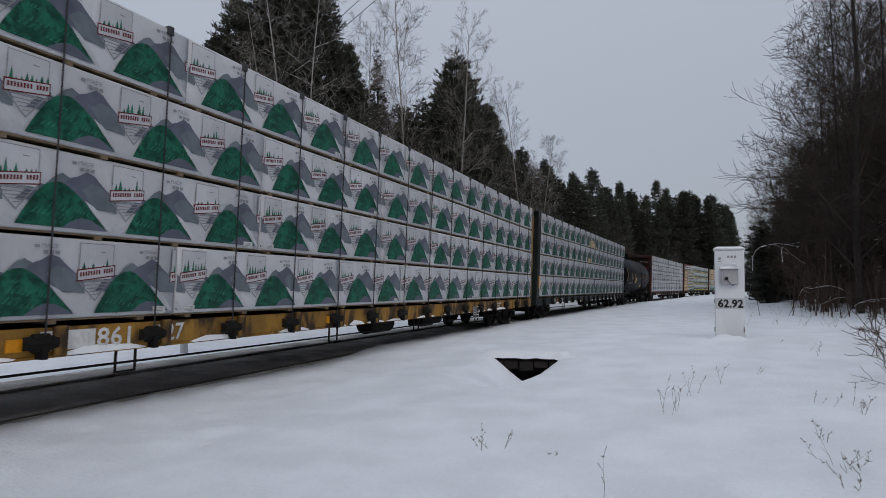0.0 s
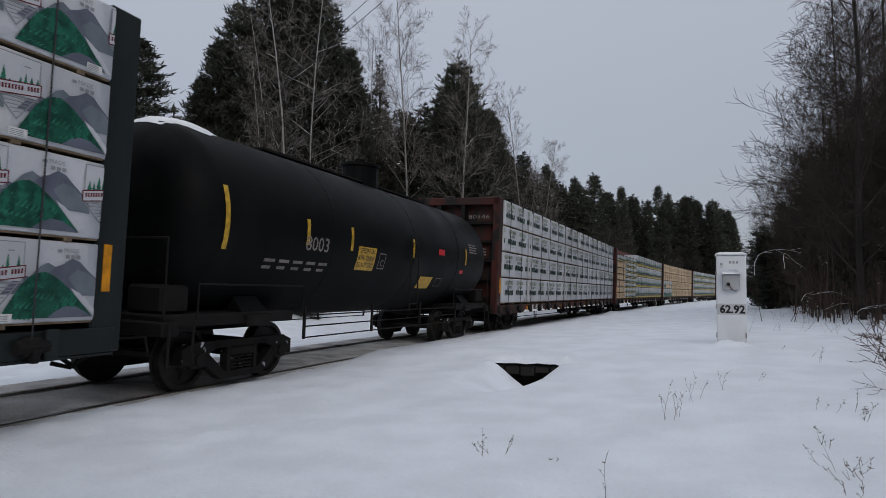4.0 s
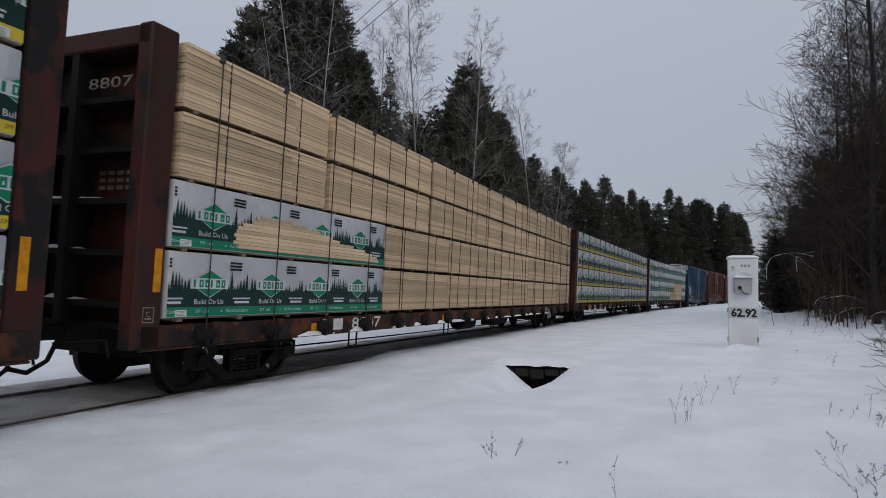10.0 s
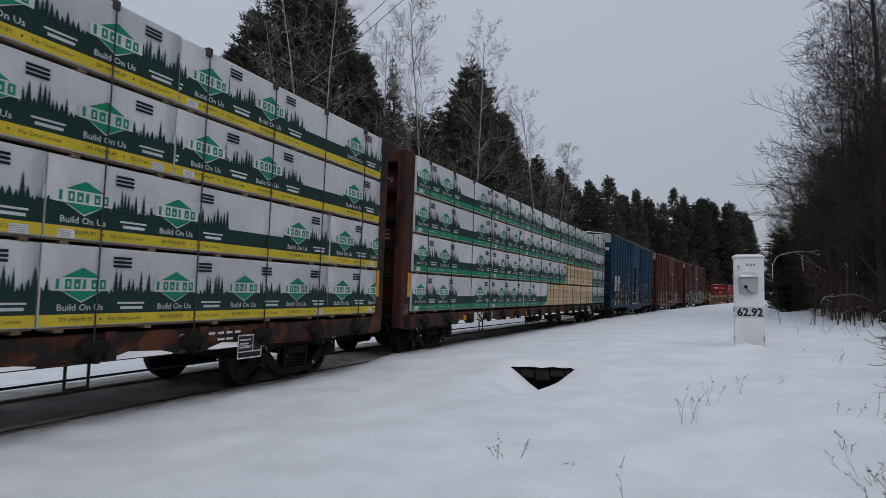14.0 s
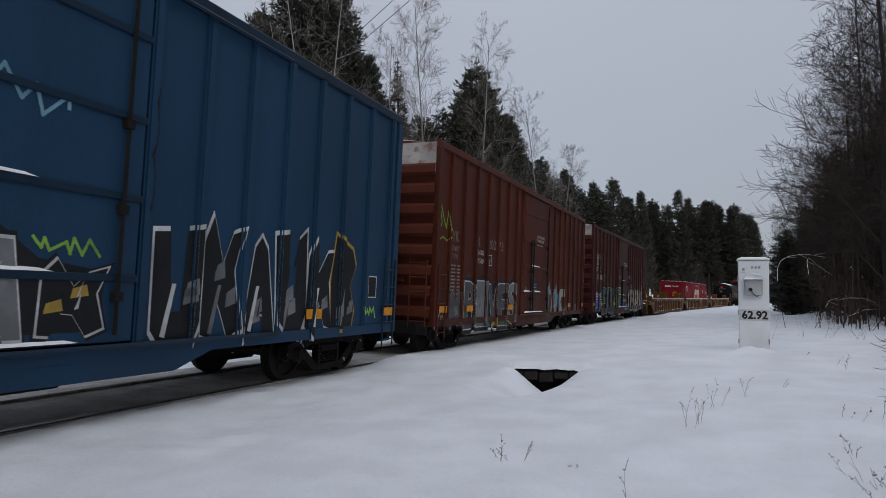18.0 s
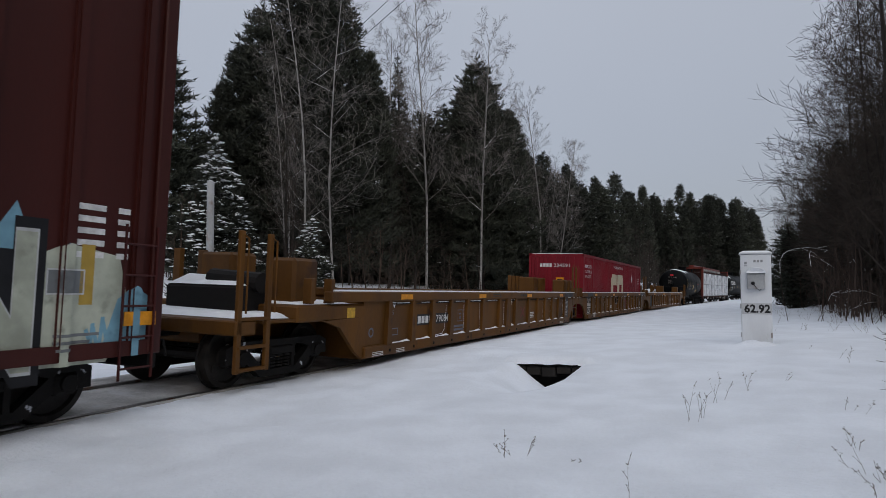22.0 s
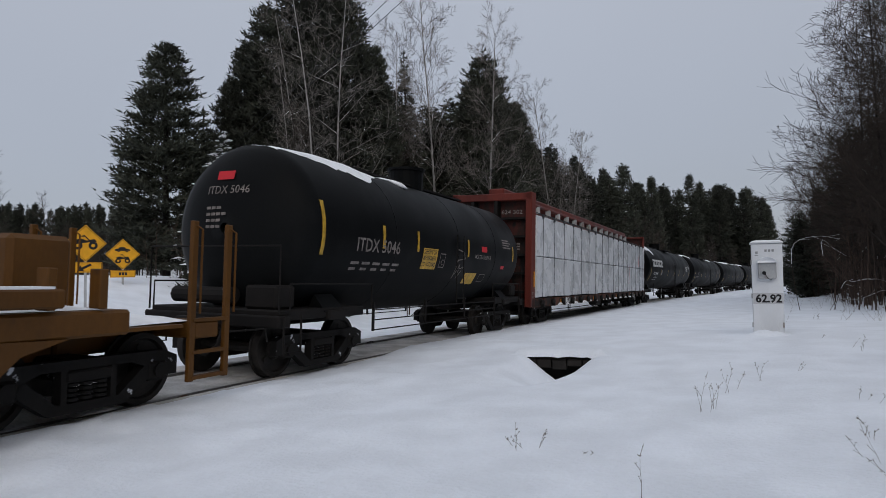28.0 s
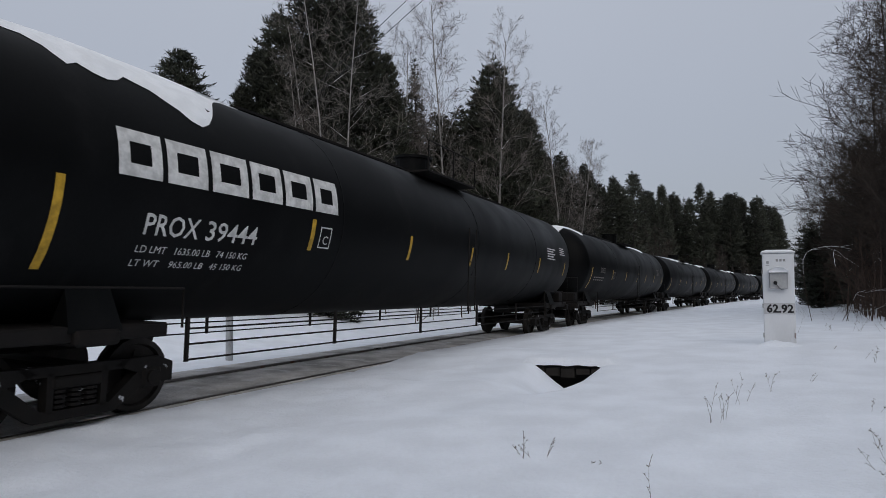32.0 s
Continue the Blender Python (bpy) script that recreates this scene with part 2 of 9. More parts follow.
# ---- shapes
class Shape:
    """Collects faces for one mesh; the axis x points off the near side of a car, y along it, z up."""

    def __init__(s):
        s.v, s.f, s.m = [], [], []

    def add(s, verts, faces, mat=0):
        k = len(s.v)
        s.v.extend(verts)
        s.f.extend(tuple(i + k for i in f) for f in faces)
        s.m.extend([mat] * len(faces))
        return s

    def box(s, x0, x1, y0, y1, z0, z1, mat=0, c=0.0):
        if c <= 0:
            return s.add([(x0, y0, z0), (x1, y0, z0), (x1, y1, z0), (x0, y1, z0), (x0, y0, z1), (x1, y0, z1), (x1, y1, z1), (x0, y1, z1)],
                         [(3, 2, 1, 0), (4, 5, 6, 7), (0, 1, 5, 4), (1, 2, 6, 5), (2, 3, 7, 6), (3, 0, 4, 7)], mat)
        vs, idx = [], {}
        for i, X in enumerate((x0, x1)):
            for j, Y in enumerate((y0, y1)):
                for k, Z in enumerate((z0, z1)):
                    a, b, d = X + c * (1 - 2 * i), Y + c * (1 - 2 * j), Z + c * (1 - 2 * k)
                    for ax, p in enumerate(((X, b, d), (a, Y, d), (a, b, Z))):
                        idx[i, j, k, ax] = len(vs)
                        vs.append(p)
        fs = []
        for ax in range(3):
            o = [q for q in range(3) if q != ax]
            for side in (0, 1):
                ring = []
                for p, q in ((0, 0), (1, 0), (1, 1), (0, 1)):
                    key = [0, 0, 0]; key[ax] = side; key[o[0]], key[o[1]] = p, q
                    ring.append(idx[(*key, ax)])
                fs.append(tuple(ring) if (side == 1) != (ax == 1) else tuple(reversed(ring)))
            for p in (0, 1):
                for q in (0, 1):
                    k0, k1 = [0, 0, 0], [0, 0, 0]
                    k0[ax], k1[ax] = 0, 1
                    for kk in (k0, k1):
                        kk[o[0]], kk[o[1]] = p, q
                    fs.append((idx[(*k0, o[0])], idx[(*k1, o[0])], idx[(*k1, o[1])], idx[(*k0, o[1])]))
        for i in (0, 1):
            for j in (0, 1):
                for k in (0, 1):
                    fs.append((idx[i, j, k, 0], idx[i, j, k, 1], idx[i, j, k, 2]))
        return s.add(vs, fs, mat)

    def tube(s, p, q, r, r2=None, n=6, mat=0, cap=True):
        p, q = Vector(p), Vector(q)
        r2 = r if r2 is None else r2
        d = (q - p).normalized()
        a = d.cross(Vector((0, 0, 1)) if abs(d.z) < 0.9 else Vector((1, 0, 0))).normalized()
        b = d.cross(a)
        vs = []
        for c, rad in ((p, r), (q, r2)):
            for i in range(n):
                w = 2 * math.pi * i / n
                vs.append(tuple(c + (a * math.cos(w) + b * math.sin(w)) * rad))
        fs = [(i, (i + 1) % n, n + (i + 1) % n, n + i) for i in range(n)]
        if cap:
            fs += [tuple(reversed(range(n))), tuple(range(n, 2 * n))]
        return s.add(vs, fs, mat)

    def pipe(s, pts, r, n=6, mat=0):
        """A bent pipe: one ring of points at each bend, closed at both ends."""
        pts = [Vector(p) for p in pts]
        vs, side = [], None
        for i, p in enumerate(pts):
            d = (pts[min(i + 1, len(pts) - 1)] - pts[max(i - 1, 0)]).normalized()
            if side is None:
                side = d.cross(Vector((0, 0, 1)) if abs(d.z) < 0.9 else Vector((1, 0, 0))).normalized()
            side = (side - d * side.dot(d)).normalized()
            up = d.cross(side)
            vs += [tuple(p + (side * math.cos(2 * math.pi * k / n) + up * math.sin(2 * math.pi * k / n)) * r) for k in range(n)]
        fs = [(j * n + k, j * n + (k + 1) % n, (j + 1) * n + (k + 1) % n, (j + 1) * n + k) for j in range(len(pts) - 1) for k in range(n)]
        return s.add(vs, fs + [tuple(reversed(range(n))), tuple(range((len(pts) - 1) * n, len(pts) * n))], mat)

    def lathe(s, prof, cx, cz, n=32, mat=0):
        """prof: (y, radius) along a horizontal axis."""
        vs = [(cx + r * math.sin(2 * math.pi * i / n), y, cz + r * math.cos(2 * math.pi * i / n)) for y, r in prof for i in range(n)]
        fs = [(k * n + i, k * n + (i + 1) % n, (k + 1) * n + (i + 1) % n, (k + 1) * n + i) for k in range(len(prof) - 1) for i in range(n)]
        fs += [tuple(range(n)), tuple(range((len(prof) - 1) * n, len(prof) * n))]
        return s.add(vs, fs, mat)

    def flat(s, pts, x=0.0, mat=0):
        """A sheet on the near side: pts are (y, z)."""
        return s.add([(x, a, b) for a, b in pts], [tuple(range(len(pts)))], mat)

    def rect(s, y0, y1, z0, z1, x=0.0, mat=0):
        return s.flat([(y0, z0), (y1, z0), (y1, z1), (y0, z1)], x, mat)

    def slab(s, pts, x0, x1, mat=0):
        """A sheet of (y, z) points given thickness in x."""
        n = len(pts)
        return s.add([(x0, a, b) for a, b in pts] + [(x1, a, b) for a, b in pts],
                     [tuple(reversed(range(n))), tuple(range(n, 2 * n))] + [(i, (i + 1) % n, n + (i + 1) % n, n + i) for i in range(n)], mat)

    def ring(s, y, z, rad, wide, x=0.0, mat=0, n=20):
        for i in range(n):
            a, b = 2 * math.pi * i / n, 2 * math.pi * (i + 1) / n
            s.flat([(y + rad * math.cos(a), z + rad * math.sin(a)), (y + rad * math.cos(b), z + rad * math.sin(b)),
                    (y + (rad - wide) * math.cos(b), z + (rad - wide) * math.sin(b)), (y + (rad - wide) * math.cos(a), z + (rad - wide) * math.sin(a))], x, mat)
        return s

    def outline(s, y0, y1, z0, z1, w, x=0.0, mat=0):
        return s.rect(y0, y1, z0, z0 + w, x, mat).rect(y0, y1, z1 - w, z1, x, mat).rect(y0, y0 + w, z0 + w, z1 - w, x, mat).rect(y1 - w, y1, z0 + w, z1 - w, x, mat)

    def text(s, words, y, z, high, x=0.0, mat=0, wide=None, bold=0.0, shear=0.0, end=False):
        """Lettering on the near side, from its lower left corner; end=True: on the leading end, read along -x... from x."""
        vs, fs = lettering(words, bold, shear)
        if not vs:
            return s
        w = max(p[0] for p in vs)
        ky = high if wide is None else wide / w
        if end:
            return s.add([(x + p[0] * ky, y, z + p[1] * high) for p in vs], fs, mat)
        return s.add([(x, y + p[0] * ky, z + p[1] * high) for p in vs], fs, mat)

    def cut(s, axis, lo, hi):
        """Keeps what lies between lo and hi along an axis."""
        old = list(zip(s.f, s.m))
        src = s.v
        s.v, s.f, s.m = [], [], []
        for f, mt in old:
            poly = [tuple(src[i]) for i in f]
            for sign, lim in ((1, lo), (-1, hi)):
                out = []
                for p, q in zip(poly, poly[1:] + poly[:1]):
                    a, b = sign * (p[axis] - lim), sign * (q[axis] - lim)
                    if a >= 0:
                        out.append(p)
                    if (a > 0 > b) or (a < 0 < b):
                        w = a / (a - b)
                        out.append(tuple(p[i] + (q[i] - p[i]) * w for i in range(3)))
                poly = out
                if len(poly) < 3:
                    break
            if len(poly) >= 3:
                s.add(poly, [tuple(range(len(poly)))], mt)
        return s

    def bands(s, axis, step):
        """Slices every face into bands along an axis, so that it can be bent."""
        vals = [p[axis] for p in s.v]
        out = Shape()
        if vals:
            k = math.floor(min(vals) / step)
            while k * step < max(vals):
                b = Shape()
                b.v, b.f, b.m = s.v, [f for f in s.f], list(s.m)
                keep = [i for i, f in enumerate(s.f) if min(s.v[j][axis] for j in f) < (k + 1) * step and max(s.v[j][axis] for j in f) > k * step]
                b.f, b.m = [s.f[i] for i in keep], [s.m[i] for i in keep]
                b.cut(axis, k * step, (k + 1) * step)
                for f, mt in zip(b.f, b.m):
                    out.add([b.v[i] for i in f], [tuple(range(len(f)))], mt)
                k += 1
        s.v, s.f, s.m = out.v, out.f, out.m
        return s

    def mesh(s, name, mats, smooth=False):
        me = bpy.data.meshes.new(name)
        me.from_pydata([tuple(p) for p in s.v], [], s.f)
        for m in mats:
            me.materials.append(m)
        if len(mats) > 1:
            me.polygons.foreach_set("material_index", s.m)
        if smooth:
            me.polygons.foreach_set("use_smooth", [True] * len(me.polygons))
        me.update()
        return me


LETTERS = {}


def lettering(words, bold=0.0, shear=0.0):
    """Vertices and faces of words set in the built-in font, capitals one unit high, lower left at the origin."""
    key = (words, bold, shear)
    if key not in LETTERS:
        cu = bpy.data.curves.new("lettering", "FONT")
        cu.body, cu.offset, cu.shear, cu.resolution_u = words, bold, shear, 2
        ob = bpy.data.objects.new("lettering", cu)
        me = bpy.data.meshes.new_from_object(ob)
        xs = [v.co.x for v in me.vertices] or [0]
        LETTERS[key] = ([((v.co.x - min(xs)) / 0.69, v.co.y / 0.69) for v in me.vertices], [tuple(p.vertices) for p in me.polygons])
        bpy.data.objects.remove(ob)
        bpy.data.curves.remove(cu)
        bpy.data.meshes.remove(me)
    return LETTERS[key]


def part(name, shape, mats, parent, label="", smooth=False, at=None):
    """One mesh under a thing or a part; shape: a Shape or a ready mesh."""
    if not isinstance(mats, (list, tuple)):
        mats = [mats]
    ob = new(name, shape.mesh(name, mats, smooth) if isinstance(shape, Shape) else shape)
    ob.parent = parent
    if at:
        ob.location = at
    if label:
        tagged(ob, label)
    return ob


def thing(name, label, category, group="", kind="", shape=None, mats=None, smooth=False, at=None):
    ob = new(name, shape.mesh(name, mats if isinstance(mats, (list, tuple)) else [mats], smooth) if shape else None)
    if at:
        ob.location = at
    return tagged(ob, label, category, group, kind)


# ---- the line: a long bend to the right, its rail tops at z = 0
K1, K2, SPEED, GAIN = 0.0019095, -5.651e-6, 10.376, -0.01829
TRACK_X = -7.18
LS = np.arange(-450, 900.01, 0.5)
LH = np.where(LS < 0, K1 * LS, np.where(LS < 220, K1 * LS + K2 * LS ** 2 / 2, K1 * 220 + K2 * 220 ** 2 / 2 + (K1 + K2 * 220) * (LS - 220)))
LX = np.concatenate([[0], np.cumsum(np.sin((LH[1:] + LH[:-1]) / 2) * 0.5)])
LY = np.concatenate([[0], np.cumsum(np.cos((LH[1:] + LH[:-1]) / 2) * 0.5)])
LX += TRACK_X - np.interp(0, LS, LX)
LY -= np.interp(0, LS, LY)


def line_point(s, off=0.0):
    h = np.interp(s, LS, LH)
    return float(np.interp(s, LS, LX) + off * math.cos(h)), float(np.interp(s, LS, LY) - off * math.sin(h))


CANT, LOW_RAIL = 3.2, 0.7525      # the outer rail lies higher: all that runs on the line leans into the bend
LEAN = pose(LOW_RAIL, 0, 0) @ pose(0, 0, 0, 0, CANT, 0) @ pose(-LOW_RAIL, 0, 0)


def car_pose(sc, base):
    (xa, ya), (xb, yb) = line_point(sc - base), line_point(sc + base)
    return pose((xa + xb) / 2, (ya + yb) / 2, 0, 0, 0, math.degrees(math.atan2(-(xb - xa), yb - ya))) @ LEAN


def run_at(s16, t):
    return s16 - SPEED * (t - 16) - GAIN * (t - 16) ** 2 / 2


def off_line(x, y):
    """How far a place lies to the right of the line."""
    s = np.interp(y, LY, LS)
    h = np.interp(s, LS, LH)
    return (x - np.interp(y, LY, LX)) * np.cos(h)

# ---- ground
def ease(a, b, v):
    t = np.clip((v - a) / (b - a), 0, 1)
    return t * t * (3 - 2 * t)


HX, HY = -2.50, 10.75      # the snowed-over culvert mouth


def ground_z(x, y):
    d = off_line(x, y)
    right = -0.10 + 0.16 * ease(2, 12, y) + 0.10 * ease(9, 14, y) * ease(1.2, 2.6, d) + 0.10 * ease(-3, 3, x) * ease(3, 9, y)
    right = right + 1.6 * ease(9, 40, x) + 0.5 * ease(60, 200, y) * ease(10, 30, d)
    right = right * ease(0.85, 2.2, d) + (1 - ease(0.85, 2.2, d)) * (-0.03 + 0.10 * ease(10.5, 13, y))
    left = -0.10 + 2.4 * (1 - ease(-15, -4.5, d)) + 2.8 * (1 - ease(-80, -15, d)) + 3 * (1 - ease(-250, -80, d))
    bed = -0.2
    z = np.where(d > 0.8, right, np.where(d < -1.6, left, bed))
    dip = np.clip(1 - np.abs(x - HX - 0.06 * (x > HX)) / 0.58, 0, 1)
    z = z - 0.46 * dip * ease(HY - 3.2, HY - 0.5, y) * (y < HY - 0.02)
    return z


def snow_sheet():
    xs = np.concatenate([np.linspace(-420, -70, 14), np.linspace(-64, -14, 34), np.linspace(-13, -8.8, 12), np.arange(-8.6, -4.45, 0.12), np.arange(-4.4, 3.0, 0.1), np.linspace(3.3, 14, 30), np.linspace(16, 60, 18), np.linspace(80, 420, 12)])
    ys = np.concatenate([np.linspace(-120, -4, 14), np.linspace(-3, 1.6, 12), np.arange(1.8, 10.6, 0.1), [10.64, 10.71, 10.75, 10.79, 10.85], np.arange(10.95, 20, 0.16), np.linspace(20.3, 60, 70), np.linspace(62, 200, 50), np.linspace(210, 900, 22)])
    X, Y = np.meshgrid(xs, ys)
    Z = ground_z(X, Y)
    D = off_line(X, Y)
    for j in range(len(ys)):
        for i in range(len(xs)):
            x, y, d = X[j, i], Y[j, i], D[j, i]
            if abs(d) > 1.6 or d > 0.95:
                a = 0.05 if y < 40 else 0.12
                Z[j, i] += a * noise.noise((x * 0.55, y * 0.55, 0)) + (0.022 * noise.noise((x * 1.1, y * 0.9, 21)) if y < 16 else 0) + 0.4 * a * noise.noise((x * 1.7, y * 1.7, 3)) * (y < 30) + ((0.024 * noise.noise((x * 3.1, y * 2.2, 9)) + 0.008 * noise.noise((x * 7, y * 6, 4))) * float(1 - ease(-3.5, -1.0, x)) if 2 < y < 14 and x < 0 else 0)
                if 0.9 < d < 3.2 and y < 30:
                    Z[j, i] += 0.03 * noise.noise((x * 3.5, y * 3.5, 7)) + 0.02 * noise.noise((x * 8, y * 8, 1)) * float(ease(1.0, 1.5, d))
    lip = int(np.argmin(abs(ys - HY)))
    for i, x in enumerate(xs):
        if abs(x - HX) < 0.75:
            Z[lip, i] = 0.06 + 0.02 * noise.noise((x * 5, 0, 0)) - 0.03 * (abs(x - HX) > 0.58)
            Z[lip + 1, i], Z[lip + 2, i] = 0.14, 0.19
            Z[lip + 3:lip + 8, i] += 0.05
    n = len(xs)
    S = Shape()
    S.v = [(float(X[j, i]), float(Y[j, i]), float(Z[j, i])) for j in range(len(ys)) for i in range(n)]
    for j in range(len(ys) - 1):
        for i in range(n - 1):
            if j == lip - 1 and abs((xs[i] + xs[i + 1]) / 2 - HX) < 0.60:
                continue
            S.f.append((j * n + i, j * n + i + 1, (j + 1) * n + i + 1, (j + 1) * n + i))
    S.m = [0] * len(S.f)
    return thing("ground", "open ground under fresh, softly uneven snow", "ground", kind="structure", shape=S, mats=SNOW, smooth=True)


snow_sheet()
# the hollow under the snow roof: side walls, back and bottom
S = Shape()
S.box(HX - 0.85, HX - 0.72, HY - 0.1, HY + 1.3, -0.8, 0.0)
S.box(HX + 0.72, HX + 0.85, HY - 0.1, HY + 1.3, -0.8, 0.0)
S.box(HX - 0.72, HX + 0.72, HY + 1.2, HY + 1.3, -0.8, 0.0)
S.box(HX - 0.72, HX + 0.72, HY + 0.02, HY + 1.2, -0.85, -0.78)
culvert = thing("culvert", "concrete culvert mouth, coloured as deep shade, under a roof of snow", "culvert", shape=S, mats=CONCRETE)
S = Shape()
for k in range(5):
    S.box(HX - 0.64 + 0.26 * k, HX - 0.40 + 0.26 * k, HY + 0.05, HY + 0.20 + 0.02 * (k % 2), -0.10 - 0.03 * (k % 3), 0.01, c=0.015)
part("cap_stone", S, CONCRETE, culvert, "rough stones under the snow lip, coloured dark as in shade")


def sweep(section, s0, s1, step, close=True):
    """Carries a section of (offset, z) along the line."""
    S, n, k = Shape(), len(section), 0
    ss = np.arange(s0, s1 + 0.01, step)
    tilted = [LEAN @ Vector((o, 0, z)) for o, z in section]
    for s in ss:
        for p in tilted:
            S.v.append((*line_point(s, p.x), p.z))
    m = n if close else n - 1
    for j in range(len(ss) - 1):
        for i in range(m):
            S.f.append((j * n + i, j * n + (i + 1) % n, (j + 1) * n + (i + 1) % n, (j + 1) * n + i))
    S.m = [0] * len(S.f)
    return S


tagged(new("track_bed", sweep([(-2.0, -0.42), (-1.5, -0.04), (-0.8, -0.015), (-0.70, -0.045), (-0.55, -0.03), (0.55, -0.03), (0.70, -0.045), (0.8, -0.012), (0.98, -0.03), (1.15, -0.25)], -60, 330, 1.5).mesh("track_bed", [BED])),
       "track bed of dirty packed snow and ballast", "track bed", kind="structure")
for side in (-0.7525, 0.7525):
    thing("rail", "worn steel railway rail in dirty snow", "rail", "rails of the track",
          shape=sweep([(side - 0.037, -0.005), (side - 0.03, 0.0), (side + 0.03, 0.0), (side + 0.037, -0.005), (side + 0.037, -0.035), (side + 0.01, -0.05), (side + 0.01, -0.13), (side + 0.07, -0.15), (side - 0.07, -0.15), (side - 0.01, -0.13), (side - 0.01, -0.05), (side - 0.037, -0.035)], -60, 330, 1.5), mats=STEEL)

# ---- the train
MOVING = []        # (thing, middle on the line at 16 s, half the truck spacing, place on the car)
WHEELS = []


def truck_meshes():
    r = 0.43
    S = Shape()
    S.lathe([(-1.0, 0.08), (1.0, 0.08)], 0, 0, 8)
    for side in (-0.7525, 0.7525):
        k = 1 if side > 0 else -1
        S.lathe([(side - 0.085 * k, r + 0.025), (side - 0.055 * k, r + 0.025), (side - 0.05 * k, r), (side + 0.06 * k, r - 0.005), (side + 0.065 * k, r - 0.07), (side + 0.02 * k, r - 0.09), (side + 0.02 * k, 0.17), (side + 0.08 * k, 0.14), (side + 0.1 * k, 0.09)], 0, 0, 28)
    # the axle runs across the car
    S.v = [(y, x, z) for x, y, z in S.v]
    for k in range(3):
        a = 2.1 * k
        S.tube((0.79, 0.25 * math.cos(a), 0.25 * math.sin(a)), (0.80, 0.25 * math.cos(a), 0.25 * math.sin(a)), 0.05, n=8)
    axle = S.mesh("wheelset", [RUN_STEEL], False)
    frames = []
    for k in (-1, 1):
        S = Shape()
        x0, x1 = (0.93, 1.06) if k > 0 else (-1.06, -0.93)
        S.slab([(-1.18, 0.36), (-1.18, 0.58), (-0.98, 0.66), (-0.55, 0.66), (-0.42, 0.60), (-0.70, 0.50), (-0.80, 0.36)], x0, x1)
        S.slab([(1.18, 0.36), (0.80, 0.36), (0.70, 0.50), (0.42, 0.60), (0.55, 0.66), (0.98, 0.66), (1.18, 0.58)], x0, x1)
        S.slab([(-0.60, 0.66), (0.60, 0.66), (0.52, 0.56), (-0.52, 0.56)], x0, x1)
        S.slab([(-0.86, 0.42), (-0.70, 0.50), (-0.36, 0.22), (0.36, 0.22), (0.70, 0.50), (0.86, 0.42), (0.44, 0.12), (-0.44, 0.12)], x0, x1)
        for y in (-0.32, 0.26):
            S.box(x0, x1, y, y + 0.07, 0.2, 0.6)
        for y in (-0.17, 0.0, 0.17):
            for z in (0.24, 0.29, 0.34, 0.39):
                S.tube(((x0 + x1) / 2, y, z), ((x0 + x1) / 2, y, z + 0.03), 0.075, n=8)
        S.box(x0 - 0.02, x1 + 0.02, -0.27, 0.27, 0.43, 0.55, c=0.02)
        for y in (-0.89, 0.89):
            S.box(x0 - 0.01, x1 + 0.03, y - 0.14, y + 0.14, 0.31, 0.55, c=0.04)
            S.tube((x1 if k > 0 else x0, y, 0.43), ((x1 if k > 0 else x0) + 0.06 * k, y, 0.43), 0.09, n=10)
        frames.append(S.mesh("side_frame", [TRUCK]))
    S = Shape().box(-0.95, 0.95, -0.2, 0.2, 0.42, 0.66, c=0.04).box(-0.6, 0.6, -0.7, -0.6, 0.4, 0.5).box(-0.6, 0.6, 0.6, 0.7, 0.4, 0.5)
    return axle, frames, S.mesh("bolster", [TRUCK])


AXLE, SIDE_FRAMES, BOLSTER = truck_meshes()
WHEEL_R = 0.43


def add_couplers(car, half):
    for k in (-1, 1):
        S = Shape()
        S.box(-0.11, 0.11, *sorted((k * (half - 0.25), k * (half + 0.38))), 0.72, 0.92, c=0.03)
        S.box(-0.17, 0.20, *sorted((k * (half + 0.30), k * (half + 0.55))), 0.69, 0.96, c=0.06)
        part("coupler", S, UNDER, car)
        S = Shape()
        S.pipe([(0.3, k * half, 0.75), (0.34, k * (half + 0.14), 0.52), (0.30, k * (half + 0.34), 0.40), (0.2, k * (half + 0.52), 0.46)], 0.028)
        part("air_hose", S, UNDER, car)
        S = Shape()
        S.pipe([(0.25, k * (half + 0.02), 0.70), (1.15, k * (half + 0.05), 0.80), (1.2, k * (half + 0.05), 0.62)], 0.016, n=5)
        part("cut_lever", S, UNDER, car)


def ladder(car, x, y, z0, z1, wide=0.42, across=False, mat=None, name="ladder", step=0.33):
    S = Shape()
    for k in (0, wide):
        S.tube((x, y + k, z0) if not across else (x + k, y, z0), (x, y + k, z1) if not across else (x + k, y, z1), 0.016, n=5)
    z = z0 + 0.12
    while z < z1:
        S.tube((x, y, z) if not across else (x, y, z), (x, y + wide, z) if not across else (x + wide, y, z), 0.013, n=5)
        z += step
    return part(name, S, mat or UNDER, car)


# -- printed wraps
def trees_row(S, y0, y1, z0, low, high, mat, rnd, x=0.0):
    y = y0
    while y < y1 - 0.02:
        w, h = rnd.uniform(0.05, 0.085), rnd.uniform(low, high)
        c = y + w / 2
        for q in range(4):
            b = z0 + (h - 0.03) * q / 4
            k = 1 - q * 0.22
            S.flat([(c - w * 0.62 * k, b), (c + w * 0.62 * k, b), (c, b + h * 0.42)], x + 0.0005 * q, mat)
        y += w * 0.75


